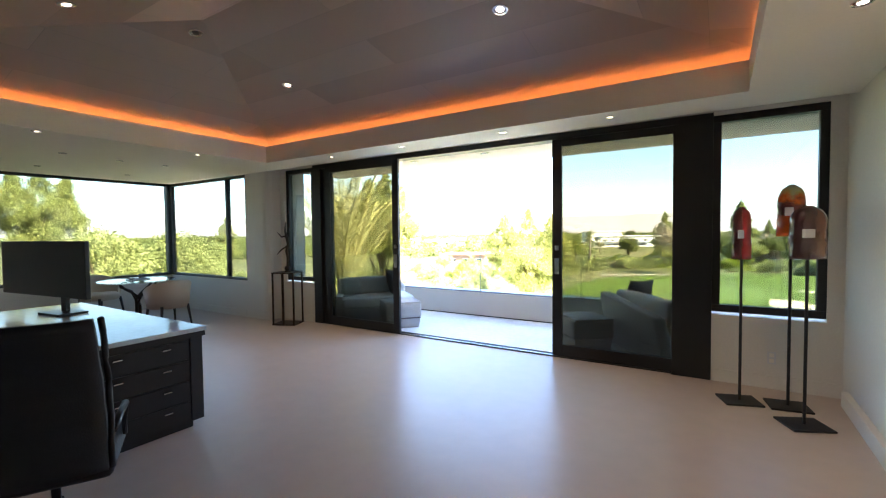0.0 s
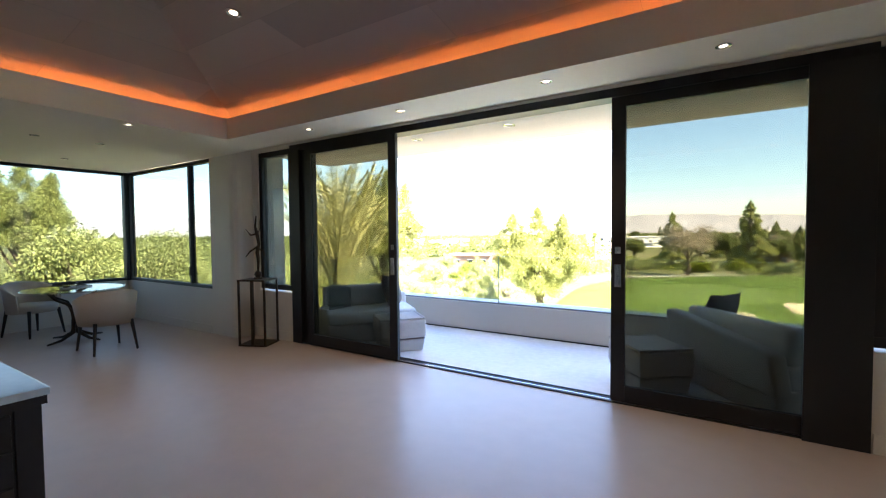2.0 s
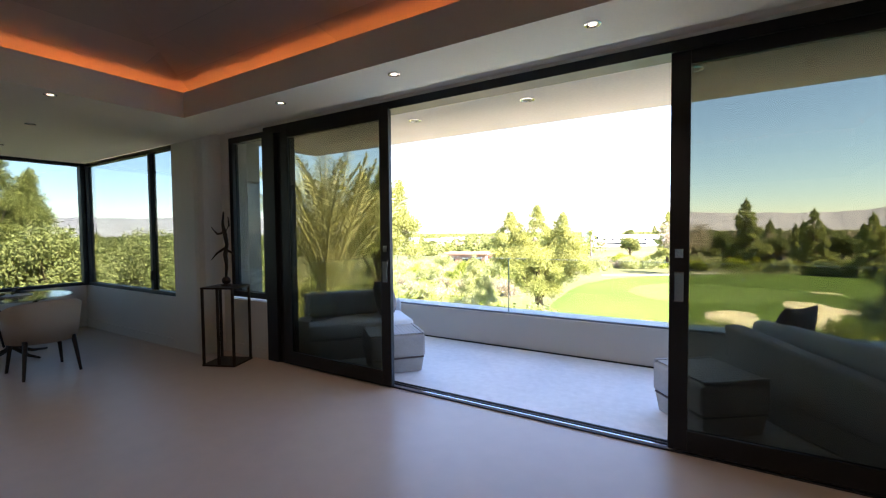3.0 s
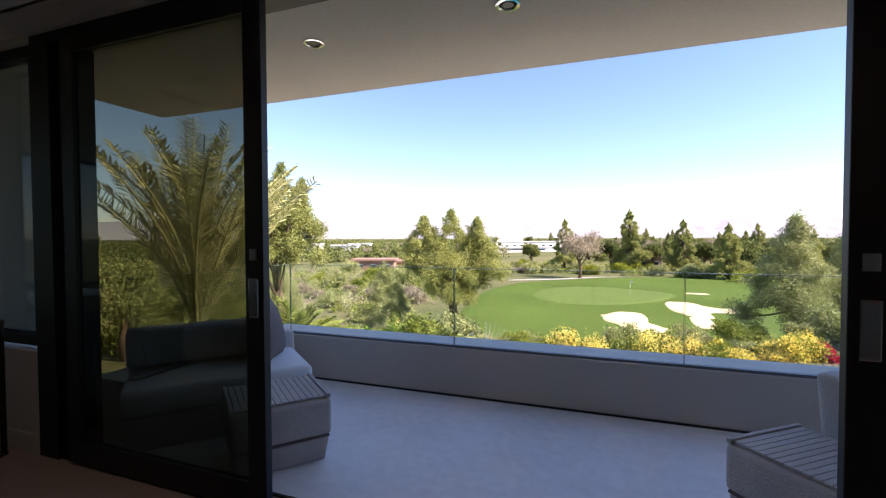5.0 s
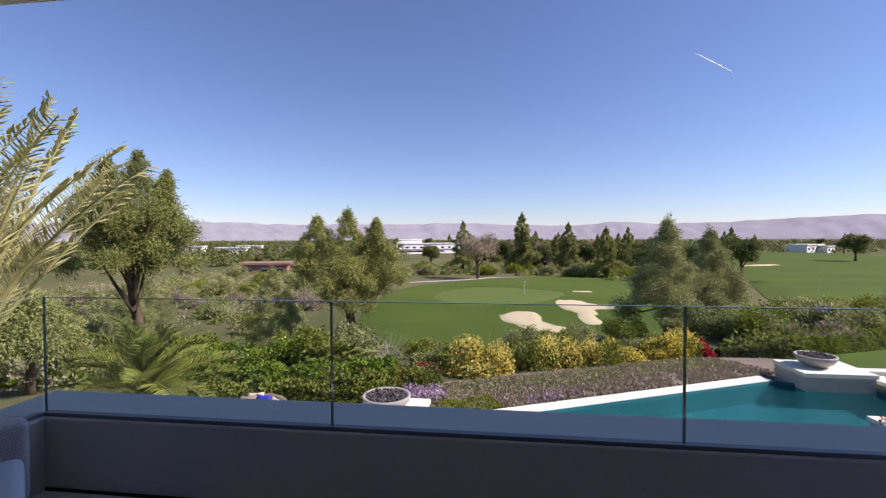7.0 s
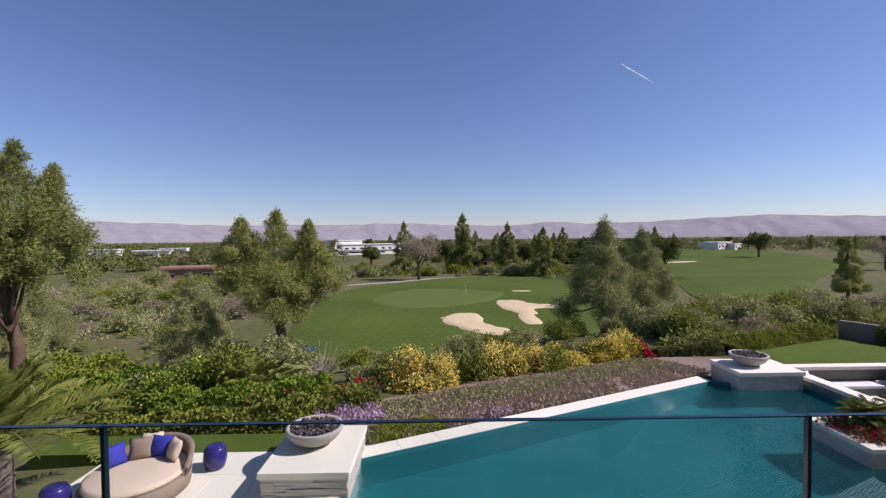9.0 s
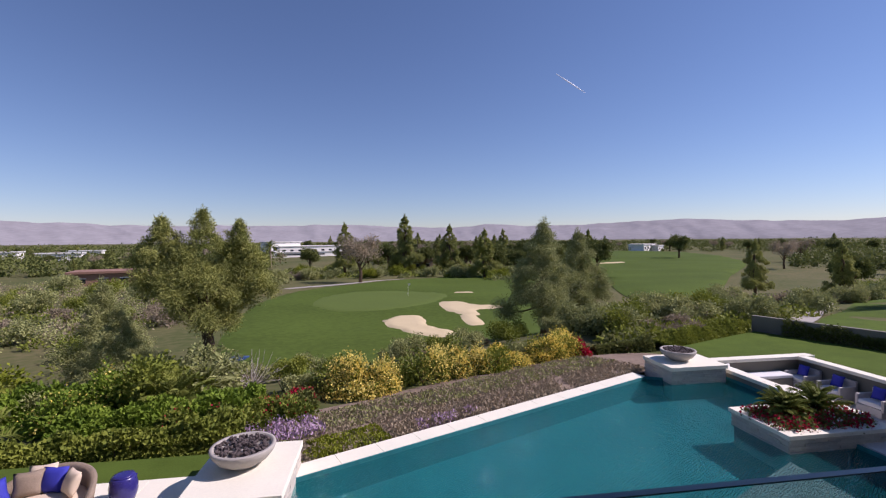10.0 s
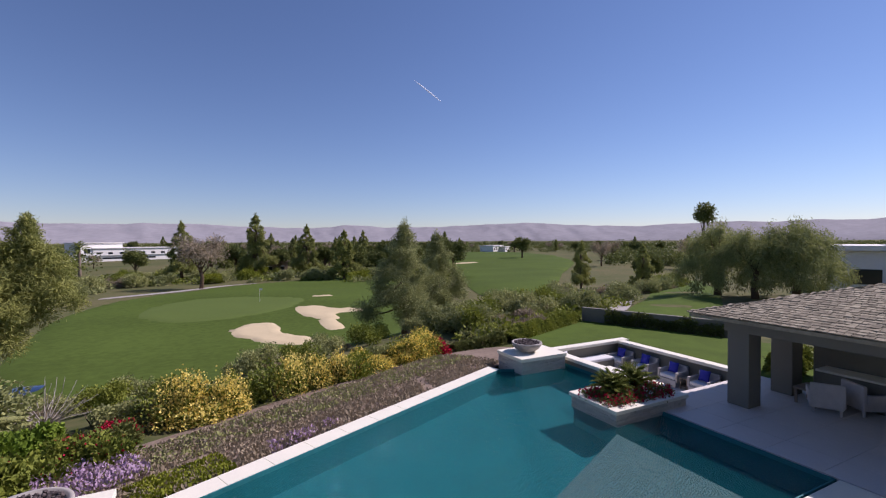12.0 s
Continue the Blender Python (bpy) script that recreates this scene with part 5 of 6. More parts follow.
bush = shrub("bush", "rounded olive-green desert bush", "bush", [((0.8 * math.cos(k * 2.2), 0.8 * math.sin(k * 2.2), 0.7 + 0.25 * (k % 3)), (0.75, 0.75, 0.7)) for k in range(6)], 3200, 0.10, OLIVE, 31, "scrub bushes")
dark = shrub("bush", "dense dark green bush", "bush", [((0.8 * math.cos(k * 2.2), 0.8 * math.sin(k * 2.2), 0.7 + 0.3 * (k % 3)), (0.8, 0.8, 0.75)) for k in range(6)], 3200, 0.10, HEDGE, 32, "scrub bushes")
lime = shrub("bush", "bright lime-green rounded bush", "bush", [((0.9 * math.cos(k * 2.2), 0.9 * math.sin(k * 2.2), 0.6 + 0.25 * (k % 3)), (0.9, 0.9, 0.7)) for k in range(6)], 3600, 0.10, LIME, 33, "lime bushes")
sage = shrub("bush", "dry grey-brown sage bush", "bush", [((0.6 * math.cos(k * 2.2), 0.6 * math.sin(k * 2.2), 0.4 + 0.2 * (k % 3)), (0.6, 0.6, 0.5)) for k in range(6)], 2600, 0.07, SAGE, 34, "scrub bushes", 2.0)
put(bush, -18, 36, 1.4); put(dark, -10.2, 22.6, 1.0); put(lime, -22, 30, 1.3); put(sage, -15, 24, 1.0)
rng = random.Random(77)
for x, y, sc in ((-24, 32, 1.5), (-17.8, 28.6, 0.9), (-26, 27, 1.3)):
    clone(lime, x, y, sc, rng.uniform(0, 360))
# scrub on the bank and to the west of the fairway
def on_fairway(x, y):
    return (-20 + 0.0 * y < x < 24 + 0.25 * max(y - 60, 0) and 40 < y < 112 and x > -21 + 0.2 * max(y - 76, 0)) or (34 < x < 210 and 60 < y < 330 and abs((y - 70) - 1.45 * (x - 45)) < 55)


count = 0
while count < 90:
    x, y = rng.uniform(-62, -8), rng.uniform(20, 100)
    if x > -9 - (y - 20) * 0.1 or (x > -24 and y > 34) or abs(x + 11.6) < 1.0 and y > 25:
        continue
    src = rng.choice((bush, bush, dark, sage, bush, sage))
    clone(src, x, y, rng.uniform(0.5, 1.25) * (1 + max(y - 45, 0) / 90), rng.uniform(0, 360)); count += 1
count = 0
while count < 60:
    x, y = rng.uniform(9, 75), rng.uniform(25.5, 62)
    s = (x - 9) * -0.35 + (y - 25)
    if s < 0.5 or y > 34 + 0.42 * (x - 9) or (x > 28 and y > 30 and y < 20 + 0.5 * x):
        continue
    clone(rng.choice((bush, dark, sage, bush)), x, y, rng.uniform(0.6, 1.05), rng.uniform(0, 360)); count += 1
for k in range(36):                      # rim of the near fairway
    x = rng.uniform(-12, 14)
    y = 27.0 + 0.33 * (x + 6) + rng.uniform(0, 6.0)
    clone(rng.choice((sage, bush, dark)), x, y, rng.uniform(0.35, 0.7), rng.uniform(0, 360))
for k in range(60):                      # clipped mounds behind the green
    deg = rng.uniform(-26, 24)
    x, y = far_spot(deg, rng.uniform(113, 140) - (10 if deg > 12 else 0) - (18 if deg < -12 else 0))
    clone(rng.choice((dark, bush, bush, lime)) if rng.random() > 0.1 else sage, x, y, rng.uniform(1.0, 1.8), rng.uniform(0, 360))
for k in range(300):                     # belt of far trees up to the skyline
    deg = rng.uniform(-62, 66)
    dist = 150 + 420 * rng.random() ** 1.3
    if 27 < deg < 46 and dist < 340 or -12 < deg < -2 and dist < 330:
        continue
    x, y = far_spot(deg, dist)
    clone(rng.choice((roundtree, roundtree, conifer, bare)), x, y, rng.uniform(0.75, 1.3) * (0.6 if -60 < deg < -9 else 1.0), rng.uniform(0, 360))

# trees west of the corner windows
yel = tree("pepper_tree", "yellow-green feathery garden tree", "tree", (4.0, 0.25), [((2.4 * math.cos(k * 2.4) * math.sqrt((k + 0.5) / 20), 2.4 * math.sin(k * 2.4) * math.sqrt((k + 0.5) / 20), 6.0 - 3.2 * (k + 0.5) / 20 + 0.6 * math.sin(k * 5.1)), (0.95, 0.95, 1.0)) for k in range(20)], 24000, 0.085, SPRING, 19, 2.6, 0.5, 9, group="garden trees by the nook")
put(yel, -26.0, 13.0, 0.82, 0)
for x, y, sc, src in ((-24, 8.5, 0.95, yel), (-31, 17, 1.05, yel), (-22, 16.5, 0.8, yel), (-34, 9, 1.1, pine_b), (-38, 15, 0.95, pine_a), (-30, 4, 1.0, yel), (-40, 24, 1.0, soft), (-28, 21, 0.75, yel), (-36, 3, 1.0, pine_b), (-20, 12.5, 0.6, yel), (-19.5, 18.6, 0.66, yel), (-46, 12, 1.1, soft), (-24, 2, 0.9, yel)):
    clone(src, x, y, sc * 0.82, x * 40)
for k in range(30):
    clone(rng.choice((bush, dark, lime, bush)), rng.uniform(-34, -14), rng.uniform(-4, 22), rng.uniform(0.8, 1.4), rng.uniform(0, 360))


def far_woods(count, seed):
    """Unbroken far woodland out to the skyline, too many trees to count."""
    g = np.random.default_rng(seed)
    pts, nor, sizes = [], [], []
    for _ in range(count):
        deg = g.uniform(-75, 75)
        dist = 165 + 1300 * g.random() ** 1.8
        if 26 < deg < 47 and dist < 350 or -13 < deg < -1 and dist < 345 or abs(deg - 5) < 9 and dist < 175:
            continue
        x, y = far_spot(deg, dist)
        if x > -45 and x < 30 and y < 140:
            continue
        h = g.uniform(2.0, 5.6) * (1.8 if g.random() < 0.12 else 1.0)
        if deg < -9 and dist < 230 and g.random() < 0.6:
            continue
        k = 80 if dist < 480 else 24
        v = g.normal(0, 1, (k, 3)); v /= np.linalg.norm(v, axis=1)[:, None]
        r = np.array([h * g.uniform(0.5, 1.3), h * g.uniform(0.5, 1.3), h * g.uniform(0.4, 0.62)])
        pts.append(np.array([x, y, ground(x, y) + h * 0.45]) + v * r * (0.6 + 0.4 * g.random((k, 1))))
        nor.append(v)
        sizes.append(np.full((k, 1), 0.62 if dist < 480 else 1.5))
    p, nn = np.concatenate(pts), np.concatenate(nor)
    v, f = leaf_cloud(p, nn, np.concatenate(sizes), g, 1.3)
    return tagged(new("far_woods", mesh_of("far_woods", v, f, DARKLEAF)), "unbroken far woodland towards the skyline", "woods", "", "stuff")


far_woods(6000, 91)


def scrub(name, label, spots, leaves, leaf, mat, seed):
    """Low thicket of many bushes, as one bank of leaves."""
    g = np.random.default_rng(seed)
    pts, nor = [], []
    for x, y, r in spots:
        v = g.normal(0, 1, (leaves, 3)); v[:, 2] = np.abs(v[:, 2]); v /= np.linalg.norm(v, axis=1)[:, None]
        pts.append(np.array([x, y, ground(x, y)]) + v * np.array([r, r, r * 0.9]) * (0.6 + 0.5 * g.random((leaves, 1)))); nor.append(v)
    v, f = leaf_cloud(np.concatenate(pts), np.concatenate(nor), leaf, g, 1.6)
    return tagged(new(name, mesh_of(name, v, f, mat)), label, "scrub", "", "stuff")


def spots_west(n, seed):
    g = random.Random(seed)
    out = []
    while len(out) < n:
        x, y = g.uniform(-75, -9), g.uniform(19, 125)
        if not (x > -9.5 - (y - 20) * 0.12 or (x > -24 - max(y - 90, 0) and y > 33)):
            out.append((x, y, g.uniform(0.5, 1.2) * (1 + y / 90)))
    return out


def spots_belt(n, seed):
    g = random.Random(seed)
    out = []
    while len(out) < n:
        deg = g.uniform(-30, 27)
        dist = g.uniform(112, 155) - (12 if deg > 12 else 0) - (16 if deg < -12 else 0)
        x, y = far_spot(deg, dist)
        out.append((x, y, g.uniform(0.9, 2.0)))
    return out


def spots_bank(n, seed):
    g = random.Random(seed)
    out = []
    while len(out) < n:
        x, y = g.uniform(9, 95), g.uniform(26, 75)
        if (x - 9) * -0.35 + (y - 25) > 1 and y < 34 + 0.55 * (x - 9) and not (x > 27 and y < 21 + 0.58 * x):
            out.append((x, y, g.uniform(0.5, 1.1) * (1 + x / 120)))
    return out


scrub("scrub_olive", "olive-green desert scrub west of the fairway", spots_west(230, 1), 110, 0.16, OLIVE, 101)
scrub("scrub_green", "mixed green scrub west of the fairway", spots_west(220, 2), 110, 0.16, HEDGE, 102)
scrub("scrub_dry", "dry brown scrub west of the fairway", spots_west(170, 3), 90, 0.14, SAGE, 103)
scrub("belt_green", "low green planting behind the putting green", spots_belt(260, 4), 70, 0.30, HEDGE, 104)
scrub("belt_olive", "grey-green planting behind the putting green", spots_belt(260, 5), 70, 0.30, OLIVE, 105)
scrub("bank_green", "green scrub on the bank beyond the hedge", spots_bank(260, 6), 90, 0.16, HEDGE, 106)
scrub("bank_dry", "dry olive scrub on the bank", spots_bank(260, 7), 90, 0.14, OLIVE, 107)

# hedges
def hedge(name, a, b, width, height, label, mat, seed, count, flowers=None, fcount=0, leaf=0.075):
    """A clipped hedge from a to b as one bank of leaves over a dark core."""
    g = np.random.default_rng(seed)
    a, b = np.array(a, float), np.array(b, float)
    d = b - a; ln = np.linalg.norm(d); d /= ln; nrm = np.array([-d[1], d[0]])
    th = thing(name, (0, 0, 0), label, "hedge")
    mounds = max(int(ln * width * (3.0 if flowers else 1.3)), 4)
    mt, mw = g.random(mounds) * ln, g.uniform(-0.55, 0.55, mounds) * width
    mr, mh = g.uniform(0.28, 0.7, mounds), g.uniform(0.42, 1.15, mounds)
    if not flowers:
        mh = 0.80 + 0.3 * (mh - 0.42)
    bloom = g.random(mounds) < 0.6
    bloom[0] = True

    def cloud(k, shell, only=False):
        if flowers:                       # separate rounded shrubs, some in bloom
            pick = g.choice(np.flatnonzero(bloom) if only else np.arange(mounds), k)
            v = g.normal(0, 1, (k, 3)); v[:, 2] = np.abs(v[:, 2]); v /= np.linalg.norm(v, axis=1)[:, None]
            rad = (1 - 1.5 * shell * g.random((k, 1))) * (1 + 0.10 * g.normal(0, 1, (k, 1)))
            q = a + np.outer(mt[pick], d) + np.outer(mw[pick] * 0.8, nrm) + v[:, :2] * rad * (mr[pick, None] + 0.12)
            z = np.array([ground(x, y) if y > 17.3 else DZ for x, y in q]) + v[:, 2] * rad[:, 0] * mh[pick] * height
            return np.column_stack([q, z]), v
        t, w, h = g.random(k) * ln, g.uniform(-1, 1, k), g.random(k)
        face = g.random(k)
        h = np.where(face < 0.45, 1 - shell * g.random(k), h)
        w = np.where(face >= 0.45, np.sign(w) * (1 - shell * g.random(k)), w)
        dist = ((t[:, None] - mt) ** 2 + (w[:, None] * width / 2 - mw) ** 2) / mr ** 2
        near = np.argmin(dist, axis=1)
        dome = np.exp(-dist[np.arange(k), near] * 0.6)
        lump = (0.55 + 0.45 * dome) * mh[near] + 0.05 * g.normal(0, 1, k)
        p2 = a + np.outer(t, d) + np.outer(w * width / 2 * (0.7 + 0.35 * lump) * (1 - 0.25 * h), nrm)
        z = np.array([ground(x, y) if y > 17.3 else DZ for x, y in p2]) + h * height * lump * (1 - 0.35 * w * w)
        nor = np.column_stack([w[:, None] * nrm, (h - 0.3)])
        return np.column_stack([p2, z]), nor
    p, nn = cloud(count, 0.3)
    v, f = leaf_cloud(p, nn, leaf, g, 1.5)
    ob = new("foliage", mesh_of("foliage", v, f, mat)); ob.parent = th
    bm = bmesh.new()
    for t, w in zip(mt[:40], mw[:40]):
        q = a + d * t + nrm * w * 0.8
        z = ground(*q) if q[1] > 17.3 else DZ
        for e in (-0.12, 0.0, 0.13):
            tube([(q[0], q[1], z - 0.05), (q[0] + e, q[1] + e * 0.5, z + height * 0.35), (q[0] + 2 * e, q[1] - e, z + height * 0.6)], [0.02, 0.014, 0.006], 5, bm)
    part("stems", bm, BARK, th, "woody brown stems")["kind"] = "stuff"
    if flowers:
        p, nn = cloud(int(fcount * 1.3), 0.14, True)
        v, f = leaf_cloud(p, nn, leaf * 0.85, g, 1.0)
        ob = new("blossom", mesh_of("blossom", v, f, flowers)); ob.parent = th
    return th


hedge("hedge", (-12.6, 17.9), (-6.4, 18.2), 1.3, 0.95, "clipped yellow-green hedge behind the patio lawn", HEDGE, 41, 26000)
hedge("hedge", (-12.0, 20.2), (-6.6, 21.4), 2.2, 1.0, "loose bright green garden shrubs", SHRUB, 42, 28000, None, 0, 0.09)
hedge("hedge", (-17.0, 22.6), (-10.6, 24.2), 3.0, 1.5, "loose leafy green garden shrubs on the bank", SHRUB, 55, 34000, None, 0, 0.10)
hedge("hedge", (-13.0, 21.3), (-10.7, 22.0), 1.2, 1.75, "green shrub with yellow flowers", SHRUB, 43, 9000, YELLOW, 700)
hedge("flower_hedge", (-4.8, 22.2), (1.6, 24.4), 2.0, 1.25, "yellow flowering shrubs along the bed", HEDGE, 44, 16000, YELLOW, 17000)
hedge("flower_hedge", (2.4, 24.8), (6.2, 26.0), 1.8, 1.20, "yellow flowering shrubs along the bed", HEDGE, 45, 10000, YELLOW, 11000)
hedge("flower_hedge", (1.5, 24.2), (2.6, 24.6), 1.0, 0.85, "bright yellow-green flowering shrub", LIME, 46, 3500, YELLOW, 500)
hedge("flower_hedge", (-6.6, 20.9), (-5.0, 21.7), 0.9, 0.6, "red bougainvillea shrub in bloom", DARKLEAF, 47, 4500, RED, 4500)
hedge("flower_hedge", (4.9, 25.0), (6.6, 25.4), 1.0, 0.85, "deep red bougainvillea shrub", DARKLEAF, 48, 3200, RED, 8000)
hedge("hedge", (-8.6, 19.6), (-5.4, 20.4), 1.6, 0.7, "green shrubs with small red flowers", HEDGE, 49, 14000, RED, 420)
hedge("hedge", (7.0, 25.6), (9.6, 25.2), 1.4, 0.7, "dark green low garden shrubs", DARKLEAF, 50, 7000)
hedge("hedge", (9.8, 25.0), (16.3, 27.6), 1.5, 0.95, "clipped yellow-green boundary hedge", HEDGE, 51, 24000)
hedge("hedge", (-6.4, 23.2), (6.0, 27.2), 1.6, 0.7, "dark shrubs behind the flowers", OLIVE, 52, 20000)
hedge("hedge", (15.2, 15.6), (19.0, 16.6), 1.2, 0.9, "yellow-green shrubs behind the pavilion", HEDGE, 54, 7000)
hedge("hedge", (17.3, 25.8), (19.8, 20.4), 0.7, 1.0, "dark climbing shrubs on a low wall", DARKLEAF, 53, 8000)
setting("garden_wall", prism([(16.8, 27.2), (17.05, 27.3), (20.2, 20.2), (19.95, 20.1)], -5.0, DZ + 0.75, bevel=0.01), GREYSTUCCO, "low grey-green boundary wall", "wall")


def ground_cover(name, count, mat, seed, label, size, pick, height=0.11):
    g = np.random.default_rng(seed)
    pts = []
    while len(pts) < count:
        t, w = g.random(), g.random()
        p = cop0 + cdir * (-0.5 + (L + 1.5) * t) + cnor * (0.6 + 3.3 * w)
        if pick(t, w) and noise.noise((p.x * 1.6, p.y * 1.6, seed)) > g.uniform(-0.55, 0.25):
            pts.append((p.x, p.y, ground(p.x, p.y) + 0.04 + height * g.random()))
    p = np.array(pts)
    v, f = leaf_cloud(p, np.tile([0, 0, 1.0], (len(p), 1)), size, g, 1.6)
    ob = new(name, mesh_of(name, v, f, mat))
    return tagged(ob, label, "ground cover", "", "stuff")


ground_cover("sage_cover", 26000, SAGE, 61, "dry brown-grey low ground cover in the bed", 0.055, lambda t, w: True)
ground_cover("green_cover", 9000, OLIVE, 62, "green tufts of low ground cover", 0.06, lambda t, w: w > 0.4)
ground_cover("lilac_cover", 1900, LILAC, 63, "lilac flowering low ground cover", 0.05, lambda t, w: t < 0.13 and w > 0.35 or w < 0.10 and 0.28 < t < 0.42, 0.28)
ground_cover("lime_cover", 5000, LIME, 64, "yellow-green low ground cover", 0.06, lambda t, w: t < 0.22 and w < 0.3)

# ---- palms ----
def frond(length, arch, mat, rng, leaflets=62, leaf=0.34, spread=0.9):
    """A feather palm frond along +x: a tapered rib with two rows of leaflets."""
    rib = [(length * t, 0, arch * (t - 1.25 * t * t) * length) for t in [k / 9 for k in range(10)]]
    vs, fs = [], []
    for k in range(leaflets):
        t = 0.16 + 0.84 * k / leaflets
        x = length * t; z = arch * (t - 1.25 * t * t) * length
        ln = leaf * (1.15 - 0.75 * abs(t - 0.45) * 1.6)
        for sgn in (-1, 1):
            a = radians(38 + 22 * t + rng.uniform(-9, 9))
            up = rng.uniform(0.05, 0.5) * spread
            tip = (x + ln * math.cos(a), sgn * ln * math.sin(a), z + ln * up - 0.08 * t)
            b = len(vs)
            w = 0.017 * leaf
            mid = (x + ln * 0.5 * math.cos(a), sgn * ln * 0.5 * math.sin(a), z + ln * up * 0.62)
            vs += [(x - w, 0, z), (x + w, 0, z), (mid[0] + w, mid[1], mid[2]), tip, (mid[0] - w, mid[1], mid[2])]
            fs.append((b, b + 1, b + 2, b + 3, b + 4))
    bm = tube(rib, [0.035 - 0.003 * k for k in range(10)], 6)
    base = len(bm.verts)
    nv = [bm.verts.new(v) for v in vs]
    for f in fs:
        bm.faces.new([nv[i] for i in f])
    return bm


def palm(at, trunk_h, trunk_r, fronds, length, mat, label, seed, low=-10, high=85, bark=PALMBARK, leaf=0.34, arch=(0.25, 0.7)):
    rng = random.Random(seed)
    th = thing("palm_tree", at, label, "palm")
    pts = [(0, 0, trunk_h * k / 8 - 0.2) for k in range(9)]
    part("trunk", tube(pts, [trunk_r * (1.15 - 0.2 * k / 8 + 0.05 * (k % 2)) for k in range(9)], 12), bark, th, "rough fibrous palm trunk", True)
    kinds = [finish("frond", frond(length * rng.uniform(0.85, 1.1), rng.uniform(*arch), mat, rng, leaf=leaf), mat).data for _ in range(5)]
    for ob in [o for o in scene.collection.objects if o.name.startswith("frond") and o.parent is None]:
        bpy.data.objects.remove(ob)
    for k in range(fronds):
        ob = new("frond", kinds[k % 5]); ob.parent = th
        el = low + (high - low) * (k + 0.5) / fronds
        ob.matrix_basis = pose(0, 0, trunk_h - 0.1, 0, 0, k * 137.5 + rng.uniform(-12, 12)) @ pose(0, 0, 0, rng.uniform(-25, 25), -el, 0)
    return th


palm((-9.3, 9.3, -3.5), 3.35, 0.24, 46, 3.5, FROND, "tall pale date palm beside the balcony", 5, 52, 88, leaf=0.42, arch=(0.05, 0.38))
palm((-11.2, 14.4, -3.5), 1.3, 0.18, 26, 1.9, FROND_GREEN, "low green palm beside the patio", 6, 0, 80, leaf=0.5)
palm((-9.4, 21.6, -4.2), 0.5, 0.15, 18, 1.2, FROND_GREEN, "low fan palm among the shrubs", 7, 5, 80, leaf=0.4)
palm((-9.0, 23.0, ground(-9.0, 23.0)), 0.5, 0.12, 34, 1.15, OLIVE, "grey-green spiky yucca in the garden", 8, 5, 85, leaf=0.22)
x, y = far_spot(-15.2, 104)
palm((x, y, ground(x, y)), 5.0, 0.7, 60, 3.2, FROND_GREEN, "thick skirted fan palm on the golf course", 9, -35, 80, leaf=0.9)
for deg, dist in ((-18.5, 150), (-16.8, 160), (-20.5, 170), (-13.4, 165)):
    x, y = far_spot(deg, dist)
    palm((x, y, ground(x, y)), 8.0, 0.35, 20, 2.8, FROND_GREEN, "distant green fan palm tree", int(dist), -30, 80, leaf=0.8)

bm = bmesh.new()
rr = random.Random(15)
for k in range(26):
    a, el = rr.uniform(0, 6.28), rr.uniform(0.5, 1.4)
    p = Vector((0, 0, 0)); pts = [p]
    for i in range(4):
        p = p + Vector((math.cos(a) * math.cos(el), math.sin(a) * math.cos(el), math.sin(el))) * 0.42
        a += rr.uniform(-0.5, 0.5); el += rr.uniform(-0.35, 0.25)
        pts.append(p)
    tube(pts, [0.022, 0.017, 0.012, 0.008, 0.004], 5, bm)
dead = finish("bare_shrub", bm, CONCRETE, None, "", True)
dead.location = (-8.2, 25.6, ground(-8.2, 25.6))
tagged(dead, "pale leafless branching shrub on the bank", "shrub")

# ---- patio furniture ----
def daybed():
    th = thing("daybed", (-8.78, 14.62, DZ), "round brown rattan daybed with a sand cushion", "daybed", "", -20)
    part("base", lathe([(0.84, 0.02), (0.92, 0.06), (0.95, 0.30), (0.92, 0.34)], 40), RATTAN, th, "woven rattan drum base", True)
    part("mattress", lathe([(0.84, 0.345), (0.88, 0.38), (0.88, 0.44), (0.82, 0.48), (0.3, 0.49)], 40), SAND_CUSHION, th, "round sand-coloured mattress", True)
    bm = bmesh.new()
    cols = []
    for i in range(31):
        a = radians(20 + 150 * i / 30)
        top = 0.48 + 0.30 * math.sin(math.pi * i / 30) ** 0.6
        cols.append([bm.verts.new((r * math.cos(a), r * math.sin(a), z)) for r, z in ((0.93, 0.30), (1.0, top), (0.95, top + 0.02), (0.88, top - 0.02), (0.86, 0.42))])
    for a, b in zip(cols, cols[1:]):
        for k in range(5):
            bm.faces.new((a[k], a[(k + 1) % 5], b[(k + 1) % 5], b[k]))
    bm.faces.new(cols[0]); bm.faces.new(cols[-1][::-1])
    part("backrest", bm, RATTAN, th, "curved woven back", True)


daybed()
for dx, dy, rz, mat, lab in ((-0.55, 0.15, 60, BLUE, "cobalt blue pillow on the daybed"), (-0.22, 0.45, 20, RATTAN, "brown pillow on the daybed"), (0.12, 0.55, -5, BLUE, "cobalt blue pillow on the daybed"), (0.5, 0.4, -40, SAND_CUSHION, "sand pillow on the daybed"), (-0.15, 0.68, 12, SAND_CUSHION, "sand pillow on the daybed")):
    throw_pillow((-8.78 + dx, 14.62 + dy, DZ + 0.68), 68, 0, rz, mat, lab, 0.44, group="daybed pillows")


